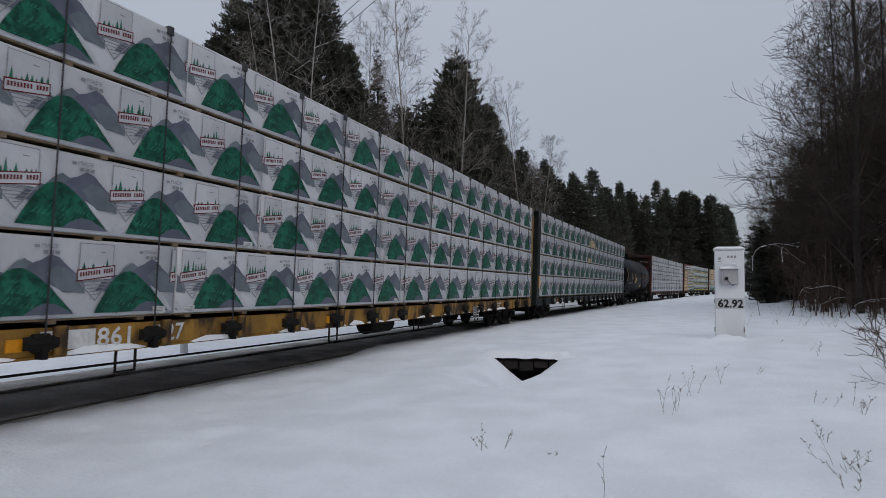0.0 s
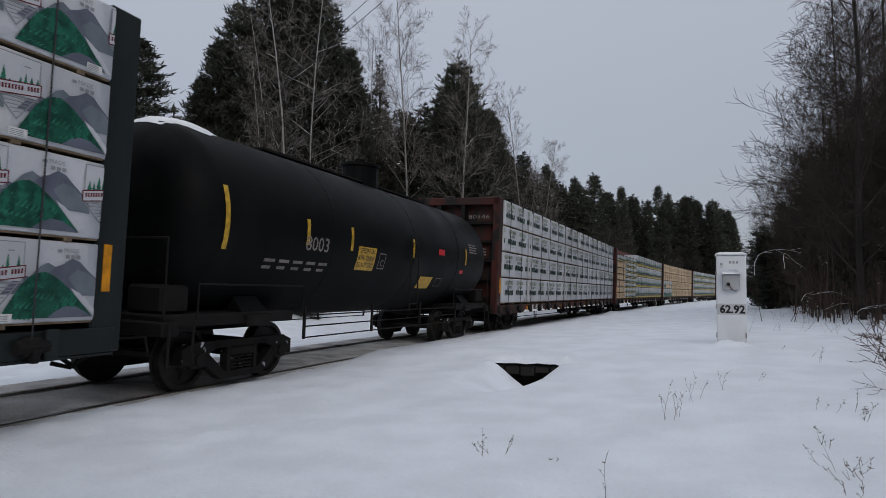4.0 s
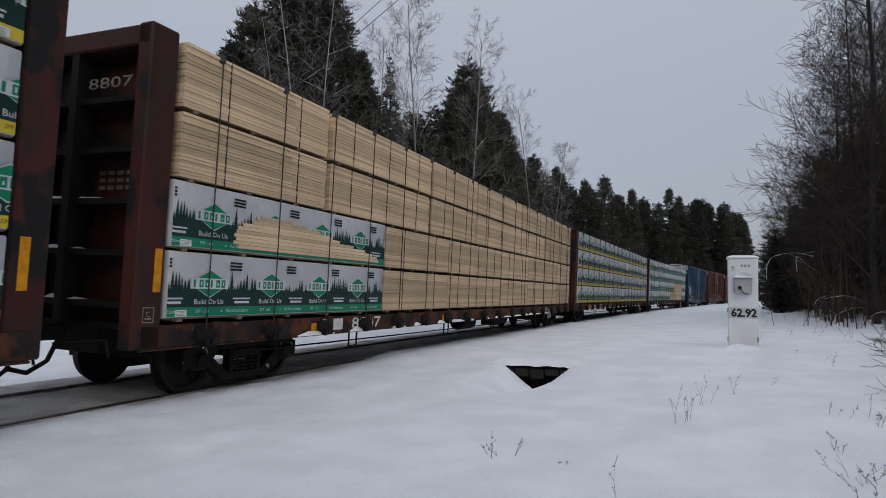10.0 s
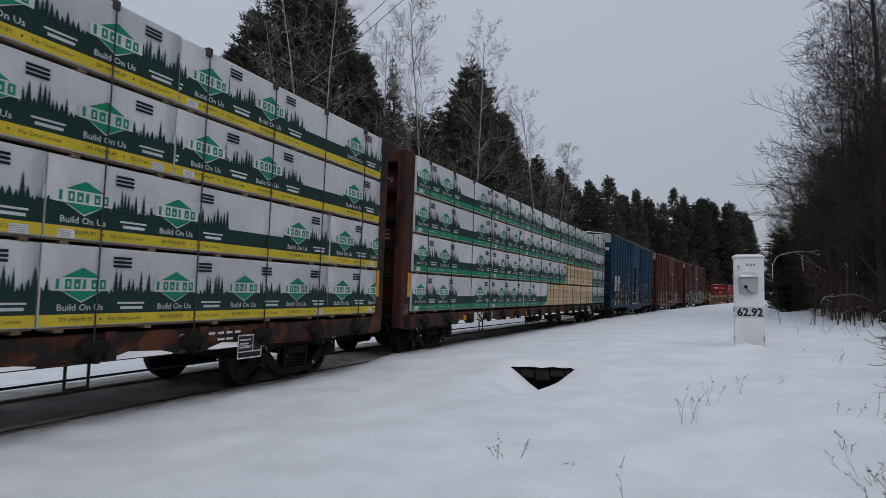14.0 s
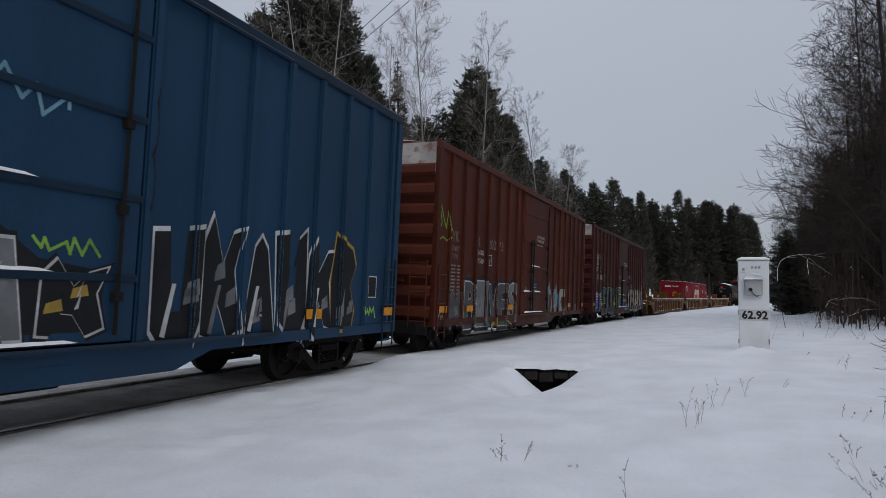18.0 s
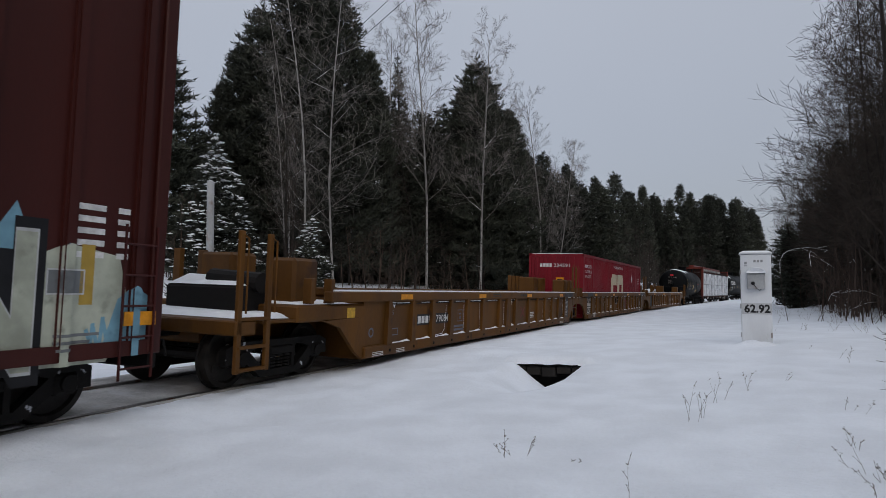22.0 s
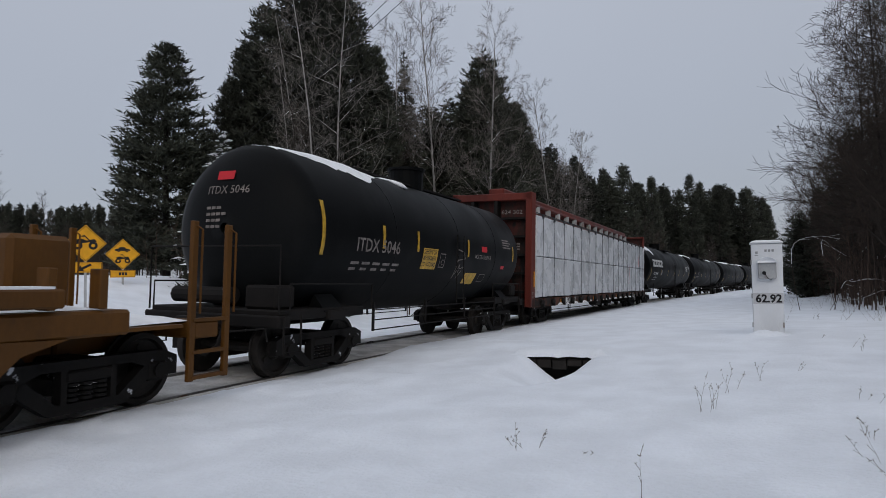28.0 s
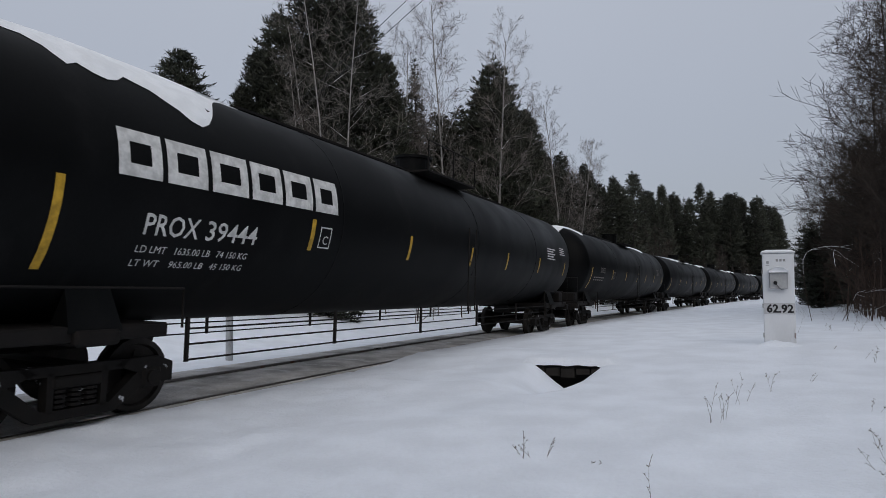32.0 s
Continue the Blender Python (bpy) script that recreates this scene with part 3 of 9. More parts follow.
def unit_pines(S, u, rnd):
    """Green lozenge emblem with a pale bar, a pine skyline, small lines of writing."""
    k = u + 0.36
    S.flat([(k - 0.31, 0.40), (k, 0.24), (k + 0.31, 0.40), (k + 0.31, 0.44), (k, 0.60), (k - 0.31, 0.44)], 0.002, 0)
    S.flat([(k - 0.28, 0.385), (k, 0.255), (k + 0.28, 0.385)], 0.003, 2)
    S.flat([(k - 0.28, 0.455), (k + 0.28, 0.455), (k, 0.585)], 0.003, 2)
    S.rect(k - 0.32, k + 0.32, 0.355, 0.485, 0.0034, 0)
    for q in range(6):
        S.rect(k - 0.28 + q * 0.095, k - 0.28 + q * 0.095 + (0.036 if q in (0, 3) else 0.07), 0.372, 0.468, 0.0044, 2)
        if q not in (0, 3):
            S.rect(k - 0.255 + q * 0.095, k - 0.235 + q * 0.095, 0.395, 0.43 + 0.014 * (q % 2), 0.0052, 0)
    S.text("Build On Us", k - 0.25, 0.165, 0.062, 0.003, 0, wide=0.5, bold=0.008)
    for q in range(3):
        S.rect(u + 0.70, u + 0.93, 0.60 + q * 0.042, 0.626 + q * 0.042, 0.002, 3)
    S.rect(u + 0.78, u + 1.12, 0.225, 0.245, 0.003, 0)
    S.rect(u + 0.82, u + 1.10, 0.17, 0.20, 0.003, 0)
    trees_row(S, u + 0.66, u + 1.20, 0.31, 0.06, 0.27, 1, rnd)
    trees_row(S, u + 0.02, u + 0.66, 0.31, 0.03, 0.13, 1, rnd)


def unit_mountains(S, u, rnd):
    """Slate hills, a green hill, and an outlined badge with a tilted name bar."""
    at = lambda pts: [(u + a, b) for a, b in pts]
    S.flat(at([(0.20, 0.28), (0.30, 0.40), (0.38, 0.46), (0.46, 0.44), (0.56, 0.54), (0.64, 0.58), (0.72, 0.54), (0.80, 0.57), (0.90, 0.63), (0.99, 0.60), (1.08, 0.52), (1.16, 0.46), (1.26, 0.36), (1.26, 0.26)]), 0.001, 3)
    S.flat(at([(0.46, 0.44), (0.56, 0.54), (0.64, 0.58), (0.72, 0.54), (0.66, 0.49)]), 0.0014, 6)
    S.flat(at([(0.86, 0.44), (0.96, 0.52), (1.06, 0.50), (1.16, 0.44), (1.28, 0.33), (1.28, 0.25), (1.0, 0.28)]), 0.0014, 6)
    S.flat(at([(0.20, 0.05), (0.25, 0.15), (0.31, 0.25), (0.38, 0.36), (0.46, 0.44), (0.54, 0.48), (0.62, 0.49), (0.70, 0.46), (0.78, 0.41), (0.86, 0.35), (0.94, 0.28), (1.02, 0.20), (1.10, 0.12), (1.17, 0.05)]), 0.0026, 2)
    for a, b, w, h in ((0.34, 0.16, 0.26, 0.10), (0.50, 0.25, 0.24, 0.12), (0.62, 0.12, 0.26, 0.10), (0.44, 0.36, 0.16, 0.06), (0.76, 0.22, 0.18, 0.10), (0.30, 0.07, 0.2, 0.05)):
        a, b = a + rnd.uniform(-0.03, 0.03), b + rnd.uniform(-0.02, 0.02)
        for q in range(5):
            c, e = a + w * q / 5, b - h * 0.25 * (q / 4) ** 2
            S.flat(at([(c, e), (c + w * 0.11, e - 0.004), (c + w * 0.30, e + h * rnd.uniform(0.5, 0.9)), (c + w * 0.22, e + h * 0.5)]), 0.0031, 7)
    S.flat(at([(0.66, 0.05), (1.17, 0.05), (1.08, 0.10), (0.98, 0.15), (0.86, 0.16), (0.76, 0.12)]), 0.0034, 3)
    S.flat(at([(0.90, 0.34), (1.00, 0.29), (1.09, 0.22), (1.17, 0.14), (1.24, 0.05), (1.19, 0.05), (1.10, 0.13), (1.02, 0.205), (0.94, 0.285)]), 0.0036, 0)
    k = u + 0.0
    S.outline(k, k + 0.40, 0.38, 0.76, 0.008, 0.002, 4)
    S.rect(k + 0.01, k + 0.39, 0.40, 0.75, 0.0016, 0)
    trees_row(S, k + 0.02, k + 0.38, 0.46, 0.06, 0.19, 7, rnd, 0.002)
    S.rect(k + 0.24, k + 0.30, 0.67, 0.68, 0.003, 4)
    S.flat([(k - 0.02, 0.37), (k + 0.42, 0.43), (k + 0.42, 0.55), (k - 0.02, 0.49)], 0.004, 5)
    S.flat([(k - 0.008, 0.382), (k + 0.408, 0.44), (k + 0.408, 0.538), (k - 0.008, 0.478)], 0.005, 0)
    for q in range(13):
        if q != 8:
            a = k + 0.012 + q * 0.030
            b = 0.417 + 0.14 * (a - k)
            S.flat([(a, b), (a + 0.02, b + 0.003), (a + 0.02, b + 0.047), (a, b + 0.044)], 0.006, 5)
    S.flat([(k, 0.37), (k + 0.2, 0.17), (k + 0.4, 0.42), (k + 0.385, 0.42), (k + 0.2, 0.19), (k + 0.015, 0.37)], 0.003, 4)
    for q in range(5):
        z = 0.36 - q * 0.032
        w = 0.17 - q * 0.034
        S.flat([(k + 0.2 - w, z), (k + 0.2 + w, z + 0.012), (k + 0.2 + w, z + 0.02), (k + 0.2 - w, z + 0.009)], 0.003, 4)
    S.text("MADE", u + 0.80, 0.69, 0.04, 0.002, 4, wide=0.17)
    for q in range(3):
        S.rect(u + 0.82 + q * 0.06, u + 0.865 + q * 0.06, 0.63, 0.665, 0.002, 4)
    S.rect(u + 0.73, u + 0.78, 0.685, 0.715, 0.002, 4)


def unit_words(S, u, rnd):
    S.text("KILN DRIED", u + 0.13, 0.60, 0.115, 0.002, 1, wide=0.80, bold=0.016)
    S.text("Lumber", u + 0.27, 0.465, 0.12, 0.003, 2, wide=0.56, shear=0.4, bold=0.004)
    S.rect(u + 0.26, u + 0.46, 0.425, 0.433, 0.003, 2)
    a = u + 0.07
    for q, w in enumerate((0.10, 0.115, 0.10, 0.10, 0.15, 0.12, 0.13)):
        lift = 0.008 * math.sin(q)
        k = 0.012 * (-1) ** q
        S.flat([(a + 0.006, 0.255 + lift), (a + w - 0.016, 0.255 + lift), (a + w - 0.016 + k, 0.41 + lift), (a + 0.006 + k, 0.41 + lift)], 0.003, 2)
        a += w + 0.014
    S.rect(u + 0.15, u + 0.92, 0.238, 0.246, 0.002, 1)
    S.rect(u + 0.36, u + 0.70, 0.155, 0.165, 0.002, 3)


PRINTS = {}


def print_mesh(design, length, high, phase):
    key = (design, round(length, 2), round(high, 2), phase)
    if key in PRINTS:
        return PRINTS[key]
    rnd = random.Random(repr(key))
    S = Shape()
    n = int((length - 0.02) / 1.2 + 0.35)
    u0 = -length / 2 + (length - n * 1.2) * (0.2, 0.5, 0.8)[phase]
    if design in ("pines_yellow", "pines_green"):
        S.rect(-length / 2, length / 2, 0.13, 0.32, 0.001, 1)
        S.rect(-length / 2, length / 2, 0.02, 0.13, 0.0012, 4)
        for i in range(-1, n + 2):
            u = u0 + 1.2 * i
            if u:
                unit_pines(S, u, rnd)
                S.rect(u, u + 0.66, 0.29, 0.36, 0.0011, 1)
                words = "SPF-PREMIUM" if design == "pines_yellow" else "SPF - #3"
                S.text(words, u + 0.14, 0.058, 0.04, 0.002, 1 if design == "pines_yellow" else 0, wide=0.36 if design == "pines_yellow" else 0.22)
                S.text("Kiln Dried Lumber", u + 0.68, 0.058, 0.04, 0.002, 1 if design == "pines_yellow" else 0, wide=0.42)
                S.rect(u + 0.58, u + 0.60, 0.065, 0.085, 0.002, 1 if design == "pines_yellow" else 0)
        mats = [WRAP, INK_GREEN, INK_SIGN, INK_BLACK, INK_YELLOW if design == "pines_yellow" else INK_SIGN]
    elif design == "mountains":
        for i in range(-1, n + 2):
            u = u0 + 1.2 * i
            unit_mountains(S, u, rnd)
        mats = [WRAP, INK_GREEN, INK_LEAF, INK_SLATE, INK_GREY, INK_RED, INK_HAZE, INK_MEADOW]
    else:
        for i in range(-1, n + 1):
            unit_words(S, u0 + 1.2 * i, rnd)
        mats = [WRAP, INK_LIME, INK_GREEN, INK_GREY]
    S.cut(1, -length / 2 + 0.004, length / 2 - 0.004)
    if high < 0.7:
        S.v = [(x, y, z * high / 0.83) for x, y, z in S.v]
    PRINTS[key] = S.mesh("printing", mats)
    return PRINTS[key]


BODIES = {}
PACK_LABEL = {
    "mountains": "white-wrapped lumber package printed with green hills",
    "words": "white-wrapped lumber package with dark green lettering",
    "pines_yellow": "white-wrapped lumber package, dark pine print, yellow bottom band",
    "pines_green": "white-wrapped lumber package, dark pine print, green bottom band",
    "boards": "bare package of pale sawn softwood boards",
    "film": "tall lumber package in plain wrinkled white film",
}


def body_mesh(design, length, high, phase):
    key = (design == "boards", design == "film", round(length, 2), round(high, 2), phase)
    if key in BODIES:
        return BODIES[key]
    rnd = random.Random(repr(key))
    S = Shape()
    h = length / 2
    if design == "boards":
        layers = max(3, round(high / 0.041))
        th = (high - 0.02) / layers
        gap = [rnd.uniform(0.0012, 0.0055) for _ in range(layers)]
        for i in range(layers):
            a = -h + rnd.uniform(0, 0.02)
            while a < h - 0.3:
                b = h - rnd.uniform(0, 0.02) if rnd.random() < 0.75 or a > h - 1.2 else a + rnd.uniform(0.8, 2.4)
                b = min(b, h)
                S.box(-1.14, rnd.uniform(-0.014, 0.006), a, b, i * th, i * th + th - gap[i])
                a = b + 0.003
        me = S.mesh("boards", [BOARD])
    else:
        # wrap with softly bulging sides
        ny, nz = (int(length / 0.06), 26) if design == "film" else (max(6, int(length / 0.22)), max(4, int(high / 0.14)))
        bulge = 0.03 if design == "film" else 0.008
        ring = [(-1.14, 0.0), (-1.14, high), (-0.03, high), (-0.008, high - 0.012)] + [(0.0, high - 0.03 - (high - 0.06) * k / nz) for k in range(nz + 1)] + [(-0.012, 0.012), (-0.035, 0.0)]
        m = len(ring)
        for j in range(ny + 1):
            y = -h + length * j / ny
            for x, z in ring:
                w = 0.0
                if x == 0.0 and design == "film":
                    fold = noise.noise((y * 0.8 + z * 0.9, z * 0.5 - y * 0.3, phase * 5.0 + length))
                    w = -0.03 * (0.5 + 0.5 * noise.noise((y * 0.9, z * 1.2, phase * 7.0))) + 0.03 * max(0, 1 - abs(fold) * 11) + 0.02 * max(0, 1 - abs(noise.noise((y * 1.9 - z * 2.4, z * 1.3, phase * 2.0 + 4))) * 8)
                elif x == 0.0:
                    w = -bulge * (0.5 + 0.5 * noise.noise((y * 1.1, z * 1.6, phase * 7.0 + length))) - bulge * 0.6 * abs(noise.noise((y * 3.3, z * 2.1, phase * 3.0)))
                S.v.append((x + w, y, z + (0.035 * noise.noise((y * 1.6, phase * 9.0, 2)) if design == "film" and z < high * 0.5 else 0)))
        for j in range(ny):
            for i in range(m):
                S.f.append((j * m + i, (j + 1) * m + i, (j + 1) * m + (i + 1) % m, j * m + (i + 1) % m))
        S.f.append(tuple(range(m)))
        S.f.append(tuple(reversed(range(ny * m, ny * m + m))))
        S.m = [0] * len(S.f)
        me = S.mesh("wrap", [FILM if design == "film" else WRAP], True)
        for i in (len(S.f) - 1, len(S.f) - 2):
            me.polygons[i].use_smooth = False
    BODIES[key] = me
    return me


PACKS = {}


def package(design, y0, y1, z, high, car, near=True):
    """One package on a car: near side at x = 1.45, or turned round on the far side."""
    length = y1 - y0
    phase = random.randrange(3)
    key = (design, round(length, 2), round(high, 2), phase)
    m = pose(1.45 + random.uniform(-0.012, 0.012), (y0 + y1) / 2, z) if near else pose(-1.45, (y0 + y1) / 2, z, 0, 0, 180)
    if key not in PACKS:
        ob = new("lumber_package", body_mesh(design, length, high - 0.045, phase))
        tagged(ob, PACK_LABEL[design], "lumber package", "lumber packages on the train")
        S = Shape()
        k = -length / 2 + 0.18
        while k < length / 2 - 0.1:
            S.box(-1.10, -0.01, k, k + 0.09, -0.045, 0.0)
            k += 1.05
        if design != "film":
            S.box(-1.0, -0.012, -length / 2 + 0.02, length / 2 - 0.02, -0.012, 0.006)
            part("dunnage", S, DUNNAGE, ob)
        if design not in ("boards", "film"):
            part("printing", print_mesh(design, length, high - 0.045, phase), None, ob, at=(0.004, 0, 0))
            S = Shape()
            k = random.choice((-1, 1)) * (length / 2 - 0.22)
            S.rect(k - 0.09, k + 0.09, 0.02, 0.10, 0.010, 0)
            for q in range(4):
                S.rect(k - 0.08, k + 0.05, 0.03 + q * 0.016, 0.036 + q * 0.016, 0.0115, 1)
            part("paper_tag", S, [LETTER, INK_GREY], ob)
        if design == "boards":
            S = Shape()
            for q in range(max(2, int(length / 1.3))):
                k = -length / 2 + length * (q + 0.5) / max(2, int(length / 1.3))
                S.box(-0.005, 0.007, k, k + 0.013, -0.01, high - 0.04)
            part("steel_band", S, CABLE, ob)
        PACKS[key] = ob
        ob.matrix_basis = m
    else:
        ob = copy_thing(PACKS[key], m)
    MOVING.append((ob, *car, m))
    return ob


def split(y0, y1, sizes, rnd, shift=0.0):
    """Cuts a load into packages of about the given sizes."""
    cuts, y = [y0], y0 + shift
    if shift > 0.5:
        cuts.append(y)
    i = 0
    while y + sizes[i % len(sizes)] * 0.75 < y1:
        y += sizes[i % len(sizes)]
        i += 1
        if y1 - y < sizes[i % len(sizes)] * 0.4:
            break
        cuts.append(y)
    cuts.append(y1)
    return [(a + 0.012, b - 0.012) for a, b in zip(cuts, cuts[1:])]


def stroke(G, pts, w, x, ink):
    for (a, b), (c, d) in zip(pts, pts[1:]):
        n = math.hypot(c - a, d - b) or 1
        u, v = (c - a) / n * w / 2, (d - b) / n * w / 2
        G.flat([(a - u + v, b - v - u), (c + u + v, d + v - u), (c + u - v, d + v + u), (a - u - v, b - v + u)], x, ink)


def flat_car(s0, s1, paint, label, loads, top_beam=False, number="", weights=None, mark_bar=True, code_y=2.2, sill_paint=None, marks=()):
    """A centre-beam flat car between the bulkheads at s0 and s1. loads(y0, y1, car) puts the packages on."""
    half = (s1 - s0) / 2
    car = thing("flat_car", label, "freight car", "freight cars of the train")
    key = ((s0 + s1) / 2, half - 1.9)
    own = len(MOVING)
    MOVING.append((car, *key, Matrix.Identity(4)))
    sp = sill_paint or paint
    S = Shape()
    S.box(-1.40, 1.40, -half - 0.25, half + 0.25, 0.90, 0.97, c=0.01)
    S.box(-0.4, 0.4, -half, half, 0.55, 0.92, c=0.02)
    for k in range(12):
        y = -half + 0.8 + k * (2 * half - 1.6) / 11
        S.box(-1.35, 1.35, y - 0.06, y + 0.06, 0.70, 0.92)
    part("deck", S, UNDER, car)
    for x in (1, -1):
        S = Shape()
        a, b = (1.36, 1.42) if x > 0 else (-1.42, -1.36)
        S.box(a, b, -half - 0.3, half + 0.3, 0.70, 0.97, c=0.012)
        S.box(a - 0.07 * x if x > 0 else a, b if x > 0 else b + 0.07, -half - 0.3, half + 0.3, 0.675, 0.70)
        part("side_sill", S, sp, car)
        n = int(2 * half / 1.27)
        stake = Shape().box(*sorted((x * 1.415, x * 1.475)), -0.07, 0.07, 0.69, 0.985, c=0.012).mesh("stake_pocket", [sp])
        for i in range(n if x > 0 else 0):
            part("stake_pocket", stake, None, car, at=(0, -half + 1.05 + i * (2 * half - 1.3) / (n - 1) - 0.2, 0))
    if half > 5:
        y = -half + 2.6
        rnd = random.Random(int(s0))
        while y < half - 3.2:
            w, h = rnd.uniform(0.3, 1.1), rnd.uniform(0.03, 0.085)
            part("sill_snow", Shape().add([(1.422, y, 0.70), (1.45, y + 0.04, 0.69), (1.45, y + w - 0.04, 0.69), (1.422, y + w, 0.70), (1.423, y + w * 0.3, 0.70 + h), (1.423, y + w * 0.8, 0.70 + h * 0.6)], [(0, 1, 4), (1, 2, 5, 4), (2, 3, 5), (0, 3, 2, 1)]), SNOW_CAP, car)
            y += w + rnd.uniform(0.05, 0.9)
    S = Shape()
    S.box(-0.12, 0.12, -half, half, 4.1 if top_beam else 4.0, 4.38 if top_beam else 4.25, c=0.03)
    S.box(-0.2, 0.2, -half, half, 4.30 if top_beam else 4.2, 4.36 if top_beam else 4.24)
    for k in range(11):
        y = -half + 1.2 + k * (2 * half - 2.4) / 10
        S.box(-0.1, 0.1, y - 0.1, y + 0.1, 0.97, 4.1)
    part("centre_beam", S, paint, car)
    if top_beam:
        part("top_chord", Shape().box(-0.28, 0.28, -half + 0.02, half - 0.02, 4.36, 4.64, c=0.04), paint, car)
        for i in range(16):
            y = -half + 0.7 + i * (2 * half - 1.4) / 15
            part("cable_guide", Shape().box(0.25, 0.45, y - 0.04, y + 0.04, 4.1, 4.37, c=0.01), GALV, car)
    if top_beam:
        S = Shape()
        S.tube((0.30, -half, 4.40), (0.30, half, 4.40), 0.07, n=10)
        part("top_rail", S, paint, car)
    for k in (-1, 1):
        y0, y1 = sorted((k * (half + 0.02), k * (half + 0.42)))
        yo = y1 if k > 0 else y0
        S = Shape()
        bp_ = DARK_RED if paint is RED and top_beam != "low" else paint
        # red cars: darker red back plate; every car: near-black shelves and stiffeners
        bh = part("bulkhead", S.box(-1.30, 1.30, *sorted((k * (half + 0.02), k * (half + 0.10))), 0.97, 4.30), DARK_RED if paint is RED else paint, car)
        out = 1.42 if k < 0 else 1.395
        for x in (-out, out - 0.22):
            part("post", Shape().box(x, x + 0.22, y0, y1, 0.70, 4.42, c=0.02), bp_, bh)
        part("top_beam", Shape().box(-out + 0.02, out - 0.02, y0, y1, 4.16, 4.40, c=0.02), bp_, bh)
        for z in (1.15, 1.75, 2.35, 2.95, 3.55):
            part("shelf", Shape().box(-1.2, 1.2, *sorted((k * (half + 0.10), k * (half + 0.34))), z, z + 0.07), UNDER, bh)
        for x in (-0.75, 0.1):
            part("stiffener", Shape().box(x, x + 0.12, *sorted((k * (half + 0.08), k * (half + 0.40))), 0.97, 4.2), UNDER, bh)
        # snow on the bulkhead's shelves
        S = Shape()
        for z in (1.22, 1.82, 2.42, 3.02) if k < 0 else ():
            a, b = sorted((k * (half + 0.14), k * (half + 0.33)))
            x, w = random.uniform(-0.6, -0.1), random.uniform(0.5, 1.2)
            S = Shape().add([(x, a, z), (x + w, a, z), (x + w, b, z), (x, b, z), (x + 0.03, (a + b) / 2, z + 0.05), (x + w - 0.06, (a + b) / 2, z + 0.02)], [(0, 1, 5, 4), (1, 2, 5), (2, 3, 4, 5), (3, 0, 4)])
            part("shelf_snow", S, SNOW_CAP, bh)
        ladder(bh, -1.15, yo + 0.05 * k, 1.0, 4.1, 0.38, True, UNDER)
        S = Shape()
        if k > 0:
            part("reflector", S.box(1.39, 1.402, yo - 0.30, yo - 0.20, 1.35, 1.85), ORANGE, bh)
            continue
        S.box(1.415, 1.43, yo - k * 0.30 - 0.05, yo - k * 0.30 + 0.05, 1.35, 1.85, 0)
        part("reflector", S, ORANGE, bh)
        S = Shape()
        S.outline(yo - k * 0.21 - 0.08, yo - k * 0.21 + 0.08, 1.00, 1.18, 0.012, 1.424, 0)
        S.rect(yo - k * 0.21 - 0.045, yo - k * 0.21 + 0.045, 1.04, 1.06, 1.424, 0)
        S.text("C", yo - k * 0.21 - 0.03, 1.07, 0.06, 1.424, 0)
        if k < 0 and number:
            S.text(number, -half - 0.345, 3.72, 0.13, 0.35, 0, wide=0.72, end=True)
            for q in range(3):
                for w in range(4):
                    S.add([(0.35 + w * 0.15, -half - 0.112, 2.55 + q * 0.09), (0.46 + w * 0.15, -half - 0.112, 2.55 + q * 0.09), (0.46 + w * 0.15, -half - 0.112, 2.60 + q * 0.09), (0.35 + w * 0.15, -half - 0.112, 2.60 + q * 0.09)], [(0, 1, 2, 3)], 0)
        part("stencil", S, LETTER_DIM, bh)
    # winches under the sill and the cables over the load
    win = Shape()
    win.box(1.36, 1.50, -0.10, 0.10, 0.74, 0.92, c=0.03).tube((1.44, -0.16, 0.83), (1.44, 0.16, 0.83), 0.065, n=10).box(1.42, 1.52, -0.03, 0.03, 0.68, 0.80)
    wm_ = win.mesh("winch", [TRUCK])
    cab = Shape().tube((1.475, 0, 0.9), (1.475, 0, 4.33), 0.009, n=5).box(1.40, 1.485, -0.04, 0.04, 4.28, 4.385, c=0.01)
    lower = Shape().tube((1.475, 0, 0.9), (1.475, 0, 3.72), 0.009, n=5).tube((1.475, 0, 3.72), (0.25, 0, 4.2), 0.009, n=5).box(1.42, 1.49, -0.05, 0.05, 3.62, 3.77, c=0.01)
    cm = (lower if top_beam == "low" else cab).mesh("tie_down_cable", [CABLE])
    dip = Shape().pipe([(1.475, 0, 0.9), (1.475, 0, 4.0), (0.25, 0, 4.25)], 0.009, n=5).box(1.40, 1.485, -0.04, 0.04, 3.95, 4.05, c=0.01).mesh("tie_down_cable", [CABLE])
    n = int(2 * half / 1.27)
    for i in range(n):
        y = -half + 0.65 + i * (2 * half - 1.3) / (n - 1)
        part("winch", wm_, None, car, at=(0, y, 0))
        over = dip if top_beam is True and y < -half + 7.7 else cm
        part("tie_down_cable", over, None, car, at=(0, y + random.uniform(-0.03, 0.03), 0))
    for k in range(4):
        y = -half + 3.2 + k * (2 * half - 6.4) / 3
        part("reflector", Shape().box(1.42, 1.427, y - 0.22, y + 0.22, 0.76, 0.88), ORANGE, car)
    S = Shape()
